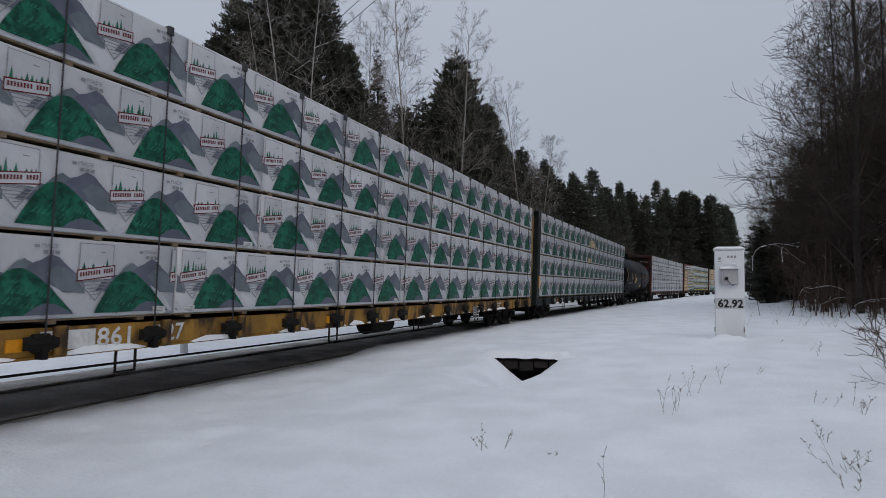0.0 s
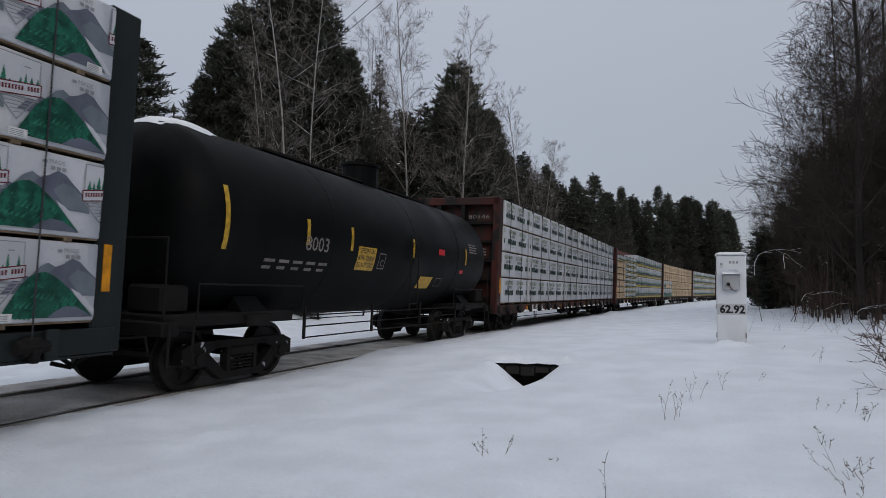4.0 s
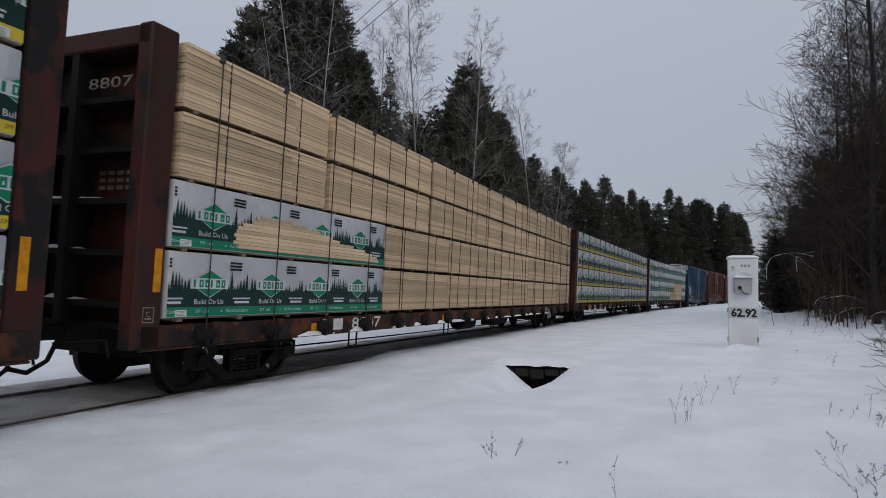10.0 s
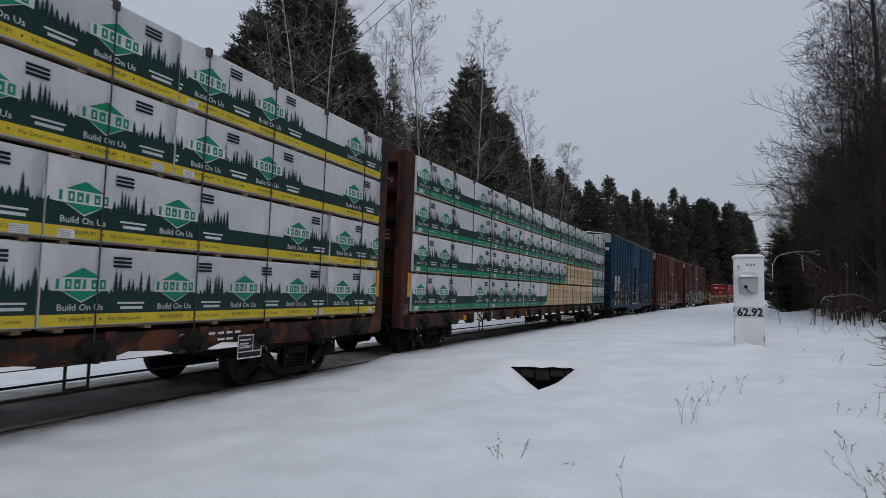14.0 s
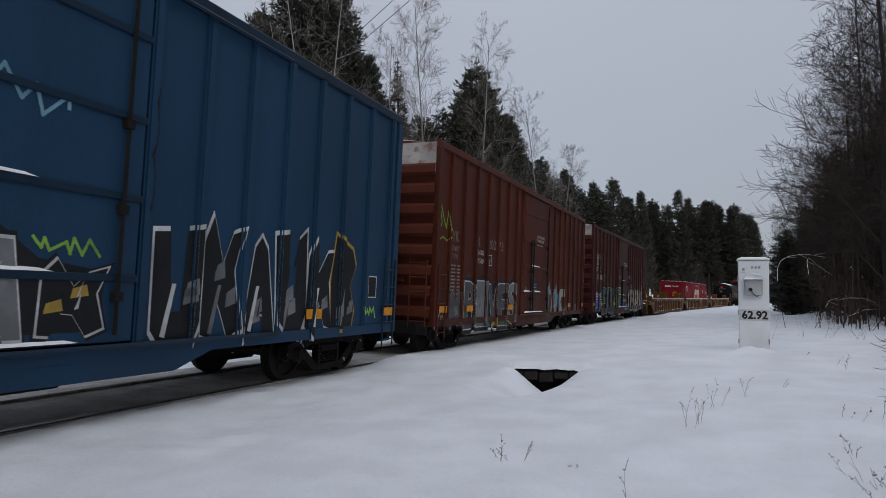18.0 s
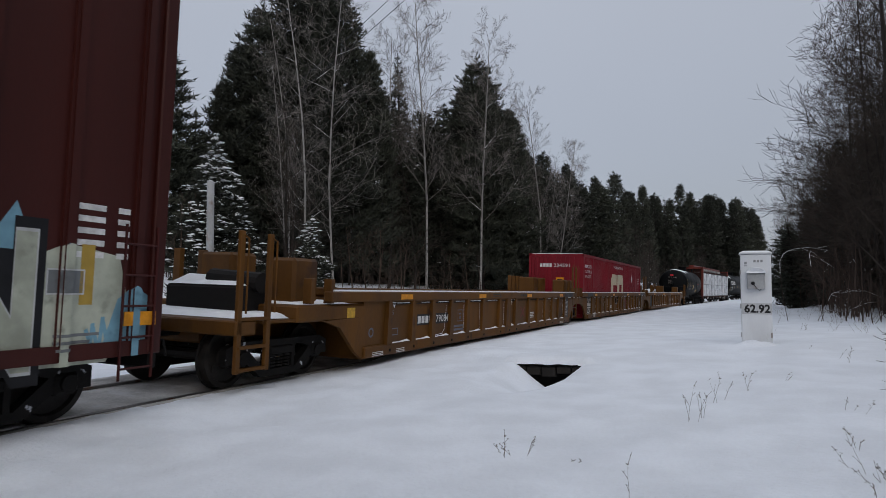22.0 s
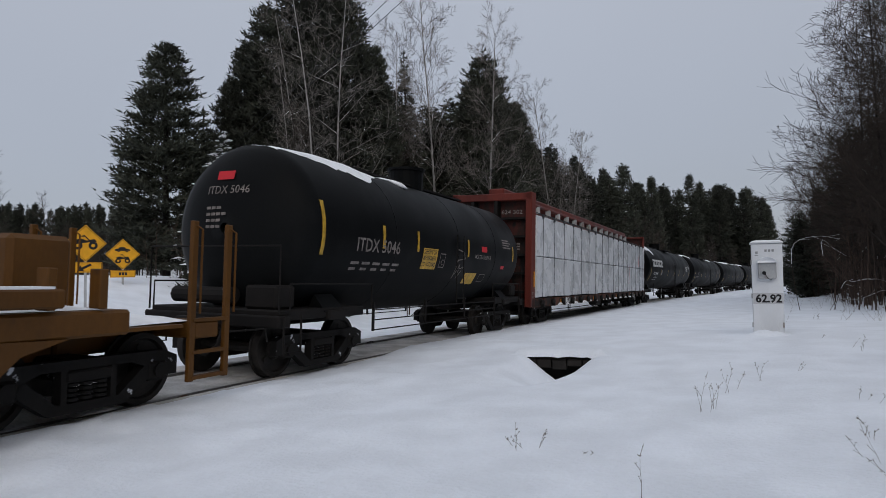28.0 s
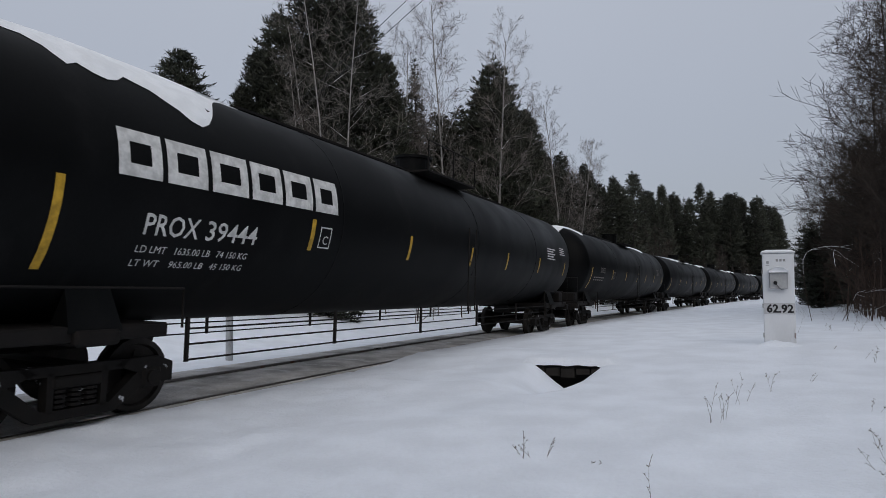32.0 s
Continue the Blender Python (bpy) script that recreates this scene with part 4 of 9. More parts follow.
    if number:
        if marks:
            pass
        elif " " in number:
            for q, digits in enumerate(number.split()):
                S.text(digits, -half + 3.92 + 0.78 * q, 0.745, 0.19, 1.426, 0, wide=0.14 * len(digits), bold=0.015)
        else:
            S.text(number, -half + 4.2, 0.745, 0.19, 1.426, 0, wide=1.05, bold=0.015)
        S.rect(-half + 3.3, -half + 3.9, 0.745, 0.935, 1.4255, 0) if mark_bar and not marks else None
    for words, q, w in marks:
        S.text(words, -half + q, 0.745, 0.17, 1.426, 0, wide=w, bold=0.012)
    if weights:
        S.text("LD LMT  " + weights[0], -half + code_y + 4.5, 0.85, 0.085, 1.426, 0, wide=0.95)
        S.text("LT WT    " + weights[1], -half + code_y + 4.5, 0.73, 0.085, 1.426, 0, wide=0.95)
    for q in range(7):
        y = half - 4.8 + q * 0.16
        S.rect(y, y + 0.11, 0.87, 0.90, 1.426, 0)
        S.rect(y, y + 0.13 * (q % 3 > 0), 0.79, 0.82, 1.426, 0)
    pb = half - (6.58 if paint is YELLOW else 3.8)
    S.rect(pb, pb + 0.5, 0.52, 0.84, 1.447, 1)
    S.outline(pb, pb + 0.5, 0.52, 0.84, 0.018, 1.45, 0).rect(pb + 0.3, pb + 0.315, 0.62, 0.82, 1.45, 0).rect(pb, pb + 0.5, 0.605, 0.62, 1.45, 0)
    for q in range(3):
        S.rect(pb + 0.04, pb + 0.26 - 0.04 * (q % 2), 0.66 + q * 0.05, 0.68 + q * 0.05, 1.45, 0)
    if half > 9:
        stroke(S, [(half - 7.95 + 0.07 * q, 0.77 if q % 2 else 0.86) for q in range(10)], 0.018, 1.426, 1)
    part("stencil", S, [LETTER, INK_BLACK], car)
    # rods and steps below the sill
    S = Shape().pipe([(1.2, -half + 2.0, 0.52), (1.2, -half + 6, 0.50), (1.15, 0, 0.48), (1.2, half - 3, 0.5)], 0.014, n=5)
    part("brake_rod", S, UNDER, car)
    for y in (-half + 4.2, -half + 8.5, 0.8, half - 6.2):
        S = Shape().pipe([(1.38, y, 0.70), (1.38, y, 0.44), (1.38, y + 0.26, 0.44), (1.38, y + 0.26, 0.70)], 0.018, n=5)
        part("step", S, UNDER, car)
    S = Shape().lathe([(-0.55, 0.05), (-0.5, 0.2), (0.5, 0.2), (0.55, 0.05)], 0.85, 0.58, 14)
    part("air_tank", S, UNDER, car, smooth=False)
    S = Shape().box(0.7, 1.1, half - 9.3, half - 8.6, 0.42, 0.66, c=0.03).tube((0.9, half - 8.6, 0.55), (0.9, half - 7.8, 0.55), 0.11, n=10)
    part("brake_cylinder", S, UNDER, car)
    for k in (-1, 1):
        add_truck_to(own, car, k * (half - 1.9))
    add_couplers(car, half + 0.45)
    if loads:
        loads(-half, half, key)
    return car


def add_truck_to(own, car, y):
    tk = new("truck")
    tk.parent, tk.location = car, (0, y, 0)
    for m in SIDE_FRAMES:
        part("side_frame", m, None, tk)
    part("bolster", BOLSTER, None, tk)
    for a in (-0.89, 0.89):
        w = part("wheelset", AXLE, None, tk, at=(0, a, WHEEL_R))
        WHEELS.append((w, a, own))


DECK_Z, TIER = 1.0, 0.842


def tiers(design, sizes, seed, count=4, z0=DECK_Z + 0.045, high=TIER, y_from=None, y_to=None):
    def put(y0, y1, car):
        rnd = random.Random(seed)
        for side in (True, False):
            for k in range(count):
                for a, b in split(y_from if y_from is not None else y0, y_to if y_to is not None else y1, sizes, rnd, rnd.choice((0, 0, 1.5)) if len(sizes) > 1 else 0):
                    package(design, round(a, 1), round(b, 1) - 0.02, z0 + k * high, high, car, side)
    return put


def both(*puts):
    def put(y0, y1, car):
        for p in puts:
            p(y0, y1, car)
    return put


def mixed_board(y0, y1, car):
    """Two printed tiers at the leading end of a load of bare boards."""
    for side in (True, False):
        for k in range(4):
            z = DECK_Z + 0.045 + k * TIER
            a = y0
            if k < 2 and side:
                package("pines_green", y0 + 0.01, y0 + 5.2, z, TIER, car, True)
                a = y0 + 5.25
            for p, q in split(a, y1, (3.2, 4.1, 3.0, 4.3), random.Random(k * 7), 0):
                package("boards", round(p, 1), round(q, 1) - 0.03, z, TIER, car, side)


def half_green(y0, y1, car):
    for side in (True, False):
        for k in range(4):
            z = DECK_Z + 0.045 + k * TIER
            lo, hi = (11.0, 19.4) if k == 0 else (13.9, 19.4)
            runs = [("pines_green", y0, y1)] if k > 1 or not side else [("pines_green", y0, y0 + lo), ("boards", y0 + lo, y0 + hi), ("pines_green", y0 + hi, y1)]
            for d, a, b in runs:
                for p, q in split(a, b, (4.9, 3.1, 4.9), random.Random(k + 3), 0):
                    package(d, round(p, 1), round(q, 1) - 0.02, z, TIER, car, side)


def narrow_first(y0, y1, car):
    hz, h7 = 2.98 / 8, 2.98 / 7
    for side in (True, False):
        for k in range(7):
            package("boards" if k < 6 else "pines_yellow", y0, y0 + 2.85, DECK_Z + 0.045 + k * h7, h7, car, side)
        for k in range(8):
            for p, q in split(y0 + 2.9, y0 + 7.7, (2.4,), random.Random(k), 0):
                package("pines_yellow", round(p, 1), round(q, 1) - 0.02, DECK_Z + 0.045 + k * hz, hz, car, side)
        for k in range(4):
            for p, q in split(y0 + 7.75, y1, (4.9, 4.9, 4.9), random.Random(k + 5), 0):
                package("pines_yellow", round(p, 1), round(q, 1) - 0.02, DECK_Z + 0.045 + k * TIER, TIER, car, side)


def film_load(y0, y1, car):
    for side in (True, False):
        for k in range(2):
            for p, q in split(y0, y1, (4.9, 3.7, 4.9), random.Random(4 + k), 0):
                package("film", round(p, 1), round(q, 1) - 0.01, DECK_Z + 0.01 + k * 1.36, 1.38, car, side)


def tear(mid, y, z, rows):
    """Bare boards where the wrap of the package at (y, z) on a car is torn away; rows: (height, from, to) up the package."""
    for ob, at, base, m in MOVING:
        p = m.translation
        if ob.name.startswith("lumber_package") and abs(at - mid) < 0.01 and p.x > 0 and abs(p.z - z) < 0.3 and abs(p.y - y) < max(c[1] for c in ob.bound_box):
            rnd = random.Random(int(y * 10))
            S = Shape()
            for (h0, a0, b0), (h1, a1, b1) in zip(rows, rows[1:]):
                n = max(1, round((h1 - h0) / 0.041))
                for i in range(n):
                    w = (i + 0.5) / n
                    z0, z1 = h0 + (h1 - h0) * i / n, h0 + (h1 - h0) * (i + 1) / n
                    S.box(-0.02, rnd.uniform(0.012, 0.017), a0 + (a1 - a0) * w - p.y + rnd.uniform(-0.05, 0.05), b0 + (b1 - b0) * w - p.y + rnd.uniform(-0.05, 0.05), z0, z1 - 0.004)
            part("torn_opening", S, BOARD, ob, "bare boards behind a torn wrap")
            return


flat_car(-167.3, -144.85, YELLOW, "yellow centre-beam flat car stacked with printed lumber packages", tiers("mountains", (4.9, 3.7, 2.5, 4.9), 3), number="861 227", mark_bar=True)
flat_car(-143.3, -120.95, BLACK, "black centre-beam flat car stacked with printed lumber packages", tiers("mountains", (3.7, 4.9, 2.5), 5), number="873 157", marks=(("WRWK", 2.02, 0.66), ("873", 3.42, 0.5), ("157", 4.5, 0.5)))


BLACK_MID = (-143.3 - 120.95) / 2
tear(BLACK_MID, -0.6, DECK_Z + 0.045 + 3 * TIER, ((0.02, -1.6, 0.75), (0.12, -1.6, 0.3), (0.22, -1.55, -0.1), (0.32, -1.4, -0.4), (0.42, -1.05, -0.75)))
tear(BLACK_MID, -1.4, DECK_Z + 0.045 + 2 * TIER, ((0.02, -1.85, -0.6), (0.10, -1.85, -0.95), (0.18, -1.8, -1.3), (0.25, -1.75, -1.6)))


def cap_profile(y0, y1, R, dome=0.75, n=7):
    out = [(y0 + dome * (1 - math.cos(math.pi / 2 * i / n)), R * math.sin(math.pi / 2 * max(i, 0.25) / n)) for i in range(n + 1)]
    return out + [(y0 + y1 - y, r) for y, r in reversed(out)]


def tank_car(s0, s1, R, cz, label, trucks, snow=(), bars=5, seed=0, gantry=0.5, pattern="", weights=None, number="", reach=0.62, mark=""):
    half = (s1 - s0) / 2
    car = thing("tank_car", label, "tank car", "freight cars of the train")
    own = len(MOVING)
    MOVING.append((car, (s0 + s1) / 2, trucks, Matrix.Identity(4)))
    rnd = random.Random(seed)
    part("tank_shell", Shape().lathe(cap_profile(-half, half, R, 0.62), 0, cz, 48), TANK, car, smooth=True)
    # weld rings
    for y in (-half * 0.45, half * 0.1, half * 0.55):
        part("weld_seam", Shape().lathe([(y - 0.02, R - 0.01), (y - 0.015, R + 0.006), (y + 0.015, R + 0.006), (y + 0.02, R - 0.01)], 0, cz, 40), TANK, car)
    for k in (-1, 1):
        y = k * trucks
        S = Shape().box(-0.25, 0.25, *sorted((k * (half + 0.25), k * (trucks - 1.6))), 0.72, 0.98, c=0.03)
        S.box(-1.35, 1.35, y - 0.25, y + 0.25, 0.86, 1.02, c=0.03)
        S.box(-1.35, 1.35, *sorted((k * (half + 0.0), k * (half + 0.28))), 0.80, 0.98, c=0.02)
        S.box(-1.28, 1.28, *sorted((k * (trucks - 0.9), k * (half + 0.2))), 0.90, 1.06, c=0.02)
        part("stub_sill", S, UNDER, car)
        S = Shape().box(0.55, 1.15, *sorted((k * (half - 0.35), k * (half + 0.12))), 1.06, 1.42, c=0.04).tube((-0.9, k * (half + 0.05), 1.25), (0.3, k * (half + 0.05), 1.25), 0.13, n=10)
        part("brake_gear", S, UNDER, car)
        S = Shape()
        for x in (-1, 1):
            pts = [(x * 1.3, y - 0.3, 1.0), (x * 1.3, y + 0.3, 1.0), (x * R * 0.72, y + 0.25, cz - R * 0.72), (x * R * 0.72, y - 0.25, cz - R * 0.72), (x * 0.9, y - 0.25, 1.0), (x * 0.9, y + 0.25, 1.0)]
            S.add(pts, [(0, 1, 2, 3), (4, 5, 2, 3), (0, 3, 4), (1, 5, 2)])
        part("saddle", S, TANK, car)
        S = Shape()
        for x in (-1.38, 1.38):
            S.pipe([(x, y - 1.3, 1.0), (x, y - 1.3, 1.45), (x, y + 1.0, 1.45), (x, y + 1.0, 1.0)], 0.016, n=5)
            S.pipe([(x, k * (half + 0.2), 0.98), (x, k * (half + 0.2), 0.45), (x, k * (half - 0.2), 0.45), (x, k * (half - 0.2), 0.98)], 0.018, n=5)
        S.pipe([(-1.3, k * (half + 0.22), 1.0), (-1.3, k * (half + 0.22), 2.0), (1.3, k * (half + 0.22), 2.0), (1.3, k * (half + 0.22), 1.0)], 0.016, n=5)
        part("handrail", S, UNDER, car)
        add_truck_to(own, car, y)
    add_couplers(car, half + 0.28)
    # walkway rails low along the side
    for x in (-1.36, 1.36):
        S = Shape()
        L = trucks - 1.1
        for z in (0.62, 0.80, 0.98):
            S.tube((x, -L, z), (x, L, z), 0.012, n=4)
        n = max(3, int(L / 1.3))
        for i in range(n + 1):
            y = -L + 2 * L * i / n
            S.box(x - 0.02, x + 0.02, y - 0.02, y + 0.02, 0.60, 1.12)
        part("side_rail", S, UNDER, car)
    # manway, platform, top rails
    dome = part("manway", Shape().tube((0, gantry, cz + R - 0.1), (0, gantry, cz + R + 0.42), 0.42, n=20).tube((0, gantry, cz + R + 0.42), (0, gantry, cz + R + 0.48), 0.47, n=20), TANK, car)
    S = Shape()
    for x in (-0.8, 0.8):
        S.box(x - 0.3, x + 0.3, gantry - 1.3, gantry + 1.3, cz + R - 0.12, cz + R - 0.08)
        top = 0.12 if pattern == "old" else 0.55
        for y in (gantry - 1.3, gantry, gantry + 1.3):
            S.tube((x * 1.35, y, cz + R - 0.1), (x * 1.35, y, cz + R + top), 0.016, n=5)
        S.tube((x * 1.35, gantry - 1.3, cz + R + top), (x * 1.35, gantry + 1.3, cz + R + top), 0.016, n=5)
    if pattern != "old":
        part("platform", S, UNDER, car)
    part("top_walk", Shape().box(-0.28, 0.28, -half * 0.55, half * 0.6, cz + R + 0.02, cz + R + 0.06), UNDER, car)
    ladder(car, R + 0.05, gantry - 0.2, 1.0, cz + R * 0.2, 0.4)
    # reflective strips follow the shell
    strips = (1.03, 4.83, 7.83, 10.83, 13.3, 16.2, 19.2) if half > 7 else (0.6, 2.5, 3.9, 6.6, 10.0)
    for i, spot in enumerate(strips):
        y = -half + spot
        S = Shape()
        z_lo, z_hi = ((-0.95, -0.07), (-0.54, -0.09), (-0.39, 0.47), (-0.20, 0.22))[(0 if half > 7 else 2) + (i > 0)]
        steps = 6
        pts = []
        for q in range(steps + 1):
            a = cz + z_lo + (z_hi - z_lo) * q / steps
            d = math.sqrt(max(0.01, (R + 0.006) ** 2 - (a - cz) ** 2))
            pts.append((d, a))
        for (x0, z0), (x1, z1) in zip(pts, pts[1:]):
            S.add([(x0, y, z0), (x0, y + 0.09, z0), (x1, y + 0.09, z1), (x1, y, z1)], [(0, 1, 2, 3)])
        part("reflective_strip", S, TAPE_YELLOW, car)

    def on_shell(shape, mats, name, label=""):
        """Wraps flat (y, z) lettering round the shell."""
        shape.bands(2, 0.12)
        shape.v = [((R + 0.006) * math.cos((z - cz) / R), y, cz + (R + 0.006) * math.sin((z - cz) / R)) for x, y, z in shape.v]
        part(name, shape, mats, car, label)

    if pattern == "name":
        # the big white company name, drawn as blocks
        y = -half + 1.66
        for w in (0.60, 0.64, 0.67, 0.65, 0.67, 0.63):
            on_shell(Shape().outline(y, y + w - 0.07, cz + 0.03, cz + 0.53, 0.135, 0, 0), LETTER, "name_block", "white block of a large painted name")
            y += w
    S = Shape()
    y = -half + (2.05 if pattern == "name" else 1.65)
    nz = -0.55 if pattern == "name" else -0.28
    if number:
        if mark:
            S.text(mark, y, cz + nz, 0.23, 0, 0, wide=0.74, bold=0.01)
        S.text(number, y + 0.85, cz + nz, 0.23, 0, 0, wide=0.85 if len(number) > 4 else 0.68, bold=0.01)
    if weights:
        S.text("LD LMT   " + weights[0], y - 0.02, cz - 0.76, 0.085, 0, 0, wide=1.65)
        S.text("LT WT    " + weights[1], y - 0.02, cz - 0.93, 0.085, 0, 0, wide=1.65)
    elif number:
        for q in range(5):
            S.rect(y - 0.1 + q * 0.36, y + 0.16 + q * 0.36, cz - 0.52, cz - 0.47, 0, 0)
            S.rect(y - 0.1 + q * 0.36, y + 0.10 + q * 0.36, cz - 0.63, cz - 0.58, 0, 0)
    for q in range(5 if pattern != "old" else 0):
        S.rect(half - 3.4, half - 2.5 - 0.2 * (q % 2), cz + 0.25 - q * 0.08, cz + 0.29 - q * 0.08, 0, 0)
    if pattern == "old" and mark:
        S.text("MOLTEN SULPHUR", 1.58, cz - 0.22, 0.10, 0, 0, wide=1.12, bold=0.01)
        stroke(S, [(0.5, cz - 0.05), (0.85, cz - 0.1), (0.95, cz - 0.25), (0.55, cz - 0.3), (0.5, cz - 0.75), (0.7, cz - 0.4), (0.75, cz - 0.75), (0.95, cz - 0.45), (0.6, cz - 0.55)], 0.025, 0, 0)
    for q in range(4):
        S.rect(half - 1.9, half - 1.35 + 0.1 * (q % 2), cz + 0.35 - q * 0.07, cz + 0.385 - q * 0.07, 0, 0)
    S.outline(-half + 5.05, -half + 5.33, cz - 0.50, cz - 0.18, 0.02, 0, 0)
    S.text("C", -half + 5.14, cz - 0.44, 0.13, 0, 0)
    on_shell(S, LETTER_DIM if pattern != "name" else LETTER, "stencil")
    # leading head: small rows, a lozenge placard
    S = Shape()
    def head_y(x, z):
        return -half + 0.62 * (1 - math.sqrt(max(0, 1 - (math.hypot(x, z) / R) ** 2))) - 0.012

    if mark:
        S.text(mark + " " + number, 0, 0.55, 0.13, -0.42, 0, wide=0.84, end=True)
    for z, w in ((0.30, 0.35), (0.20, 0.45), (0.10, 0.4), (0.0, 0.42)):
        for q in range(int(w / 0.11)):
            x = -0.4 + q * 0.11
            S.add([(x, 0, z), (x + 0.09, 0, z), (x + 0.09, 0, z + 0.045), (x, 0, z + 0.045)], [(0, 1, 2, 3)], 0)
    S.v = [(x, head_y(x, z), cz + z) for x, y, z in S.v]
    part("head_stencil", S, LETTER_DIM, car)
    y = -half + 0.02
    for x, z, r, mt in ((-0.55, -0.75, 0.17, RED_TAPE),) if pattern == "name" else ((-0.05, 0.85, 0.0, RED_TAPE),):
        S = Shape()
        if r:
            S.add([(x, y, cz + z - r), (x + r, y + 0.02, cz + z), (x, y, cz + z + r), (x - r, y + 0.02, cz + z)], [(0, 1, 2, 3)])
        else:
            S.add([(x - 0.2, y + 0.06, cz + z - 0.07), (x + 0.14, y + 0.06, cz + z - 0.07), (x + 0.14, y + 0.10, cz + z + 0.07), (x - 0.2, y + 0.10, cz + z + 0.07)], [(0, 1, 2, 3)])
        part("placard", S, mt, car)
    if pattern == "old":
        S = Shape()
        S.rect(-half + 4.2, -half + 4.9, cz - 0.55, cz - 0.1, 0, 0)
        for q, words in enumerate(("DO NOT LOAD", "MOVING FOR REPAIR", "DEFECTIVE CAR")):
            S.text(words, -half + 4.24, cz - 0.49 + q * 0.135, 0.095, 0.003, 1, wide=0.62, bold=0.02)
        S.rect(2.0, 2.38, cz - 0.04, cz + 0.10, 0, 2)
        S.rect(1.22, 1.95, cz - 0.92, cz - 0.60, 0, 0)
        S.outline(2.2, 2.6, cz - 0.85, cz - 0.62, 0.015, 0, 3)
        S.rect(3.6, 3.85, cz - 0.45, cz - 0.36, 0, 2)
        on_shell(S, [TAPE_YELLOW, INK_BLACK, RED_TAPE, LETTER_DIM], "notice")
    # snow lying along the top, ragged at its edges
    for a, b in snow:
        S = Shape()
        ny = max(6, int((b - a) / 0.14))
        ang = [-0.55, -0.3, 0.0, reach * 0.5, reach * 0.8, reach]
        for j in range(ny + 1):
            y = a + (b - a) * j / ny
            taper = min(1, 0.08 + 2.6 * min(j, ny - j) / ny)
            for q, w in enumerate(ang):
                th = (0.02, 0.07, 0.09, 0.07, 0.05, 0.008)[q] * taper
                ww = w * (0.8 + 0.45 * noise.noise((y * 0.9, w * 3, seed)) + 0.2 * noise.noise((y * 4.1, w, seed))) * (0.5 + 0.5 * taper)
                yy = min(max(y, -half + 0.12), half - 0.12)
                e = min(yy + half, half - yy)
                rr = R if e > 0.62 else R * math.sqrt(max(0, 1 - (1 - e / 0.62) ** 2))
                S.v.append(((rr + th) * math.sin(ww), yy, cz + (rr + th) * math.cos(ww)))
        m = len(ang)
        for j in range(ny):
            for q in range(m - 1):
                S.f.append((j * m + q, j * m + q + 1, (j + 1) * m + q + 1, (j + 1) * m + q))
        S.m = [0] * len(S.f)
        part("snow_cap", S, SNOW_CAP, car, smooth=True)
    return car


tank_car(-119.6, -107.4, 1.43, 2.31, "short black tank car, dusty, with yellow strips", 4.55, snow=((-5.7, -4.6),), seed=1, pattern="old", number="8003")
flat_car(-106.05, -83.45, RED, "red centre-beam flat car stacked with white lumber packages", tiers("words", (2.95,), 7), number="80146", mark_bar=True, sill_paint=RUSTY)
flat_car(-81.6, -58.75, RED, "red centre-beam flat car with bare and wrapped lumber", narrow_first, top_beam=True, number="624 377", marks=(("IANR", 2.62, 0.62), ("624", 4.05, 0.42), ("77", 4.95, 0.3)), sill_paint=RUSTY)
flat_car(-56.85, -34.55, RED, "red centre-beam flat car stacked with bare softwood boards", mixed_board, number="8807", sill_paint=RUSTY)
tear((-56.85 - 34.55) / 2, -11.15 + 2.6, DECK_Z + 0.045 + TIER, ((0.06, -10.0, -6.1), (0.16, -10.1, -6.3), (0.26, -10.1, -6.9), (0.36, -10.0, -7.7), (0.46, -9.7, -8.3), (0.54, -9.5, -9.0)))
flat_car(-32.75, -10.2, RED, "red centre-beam flat car stacked with pine-printed lumber packages", tiers("pines_yellow", (4.9, 3.7, 4.9, 2.5), 12), number="LRS 3702", weights=("223500", "63500"), sill_paint=RUSTY, code_y=0.5, marks=(("LRS", 2.4, 0.42), ("3702", 3.6, 0.55)))
flat_car(-8.55, 14.05, RED, "red centre-beam flat car stacked with green-banded lumber packages", half_green, number="624 379", sill_paint=RUSTY)


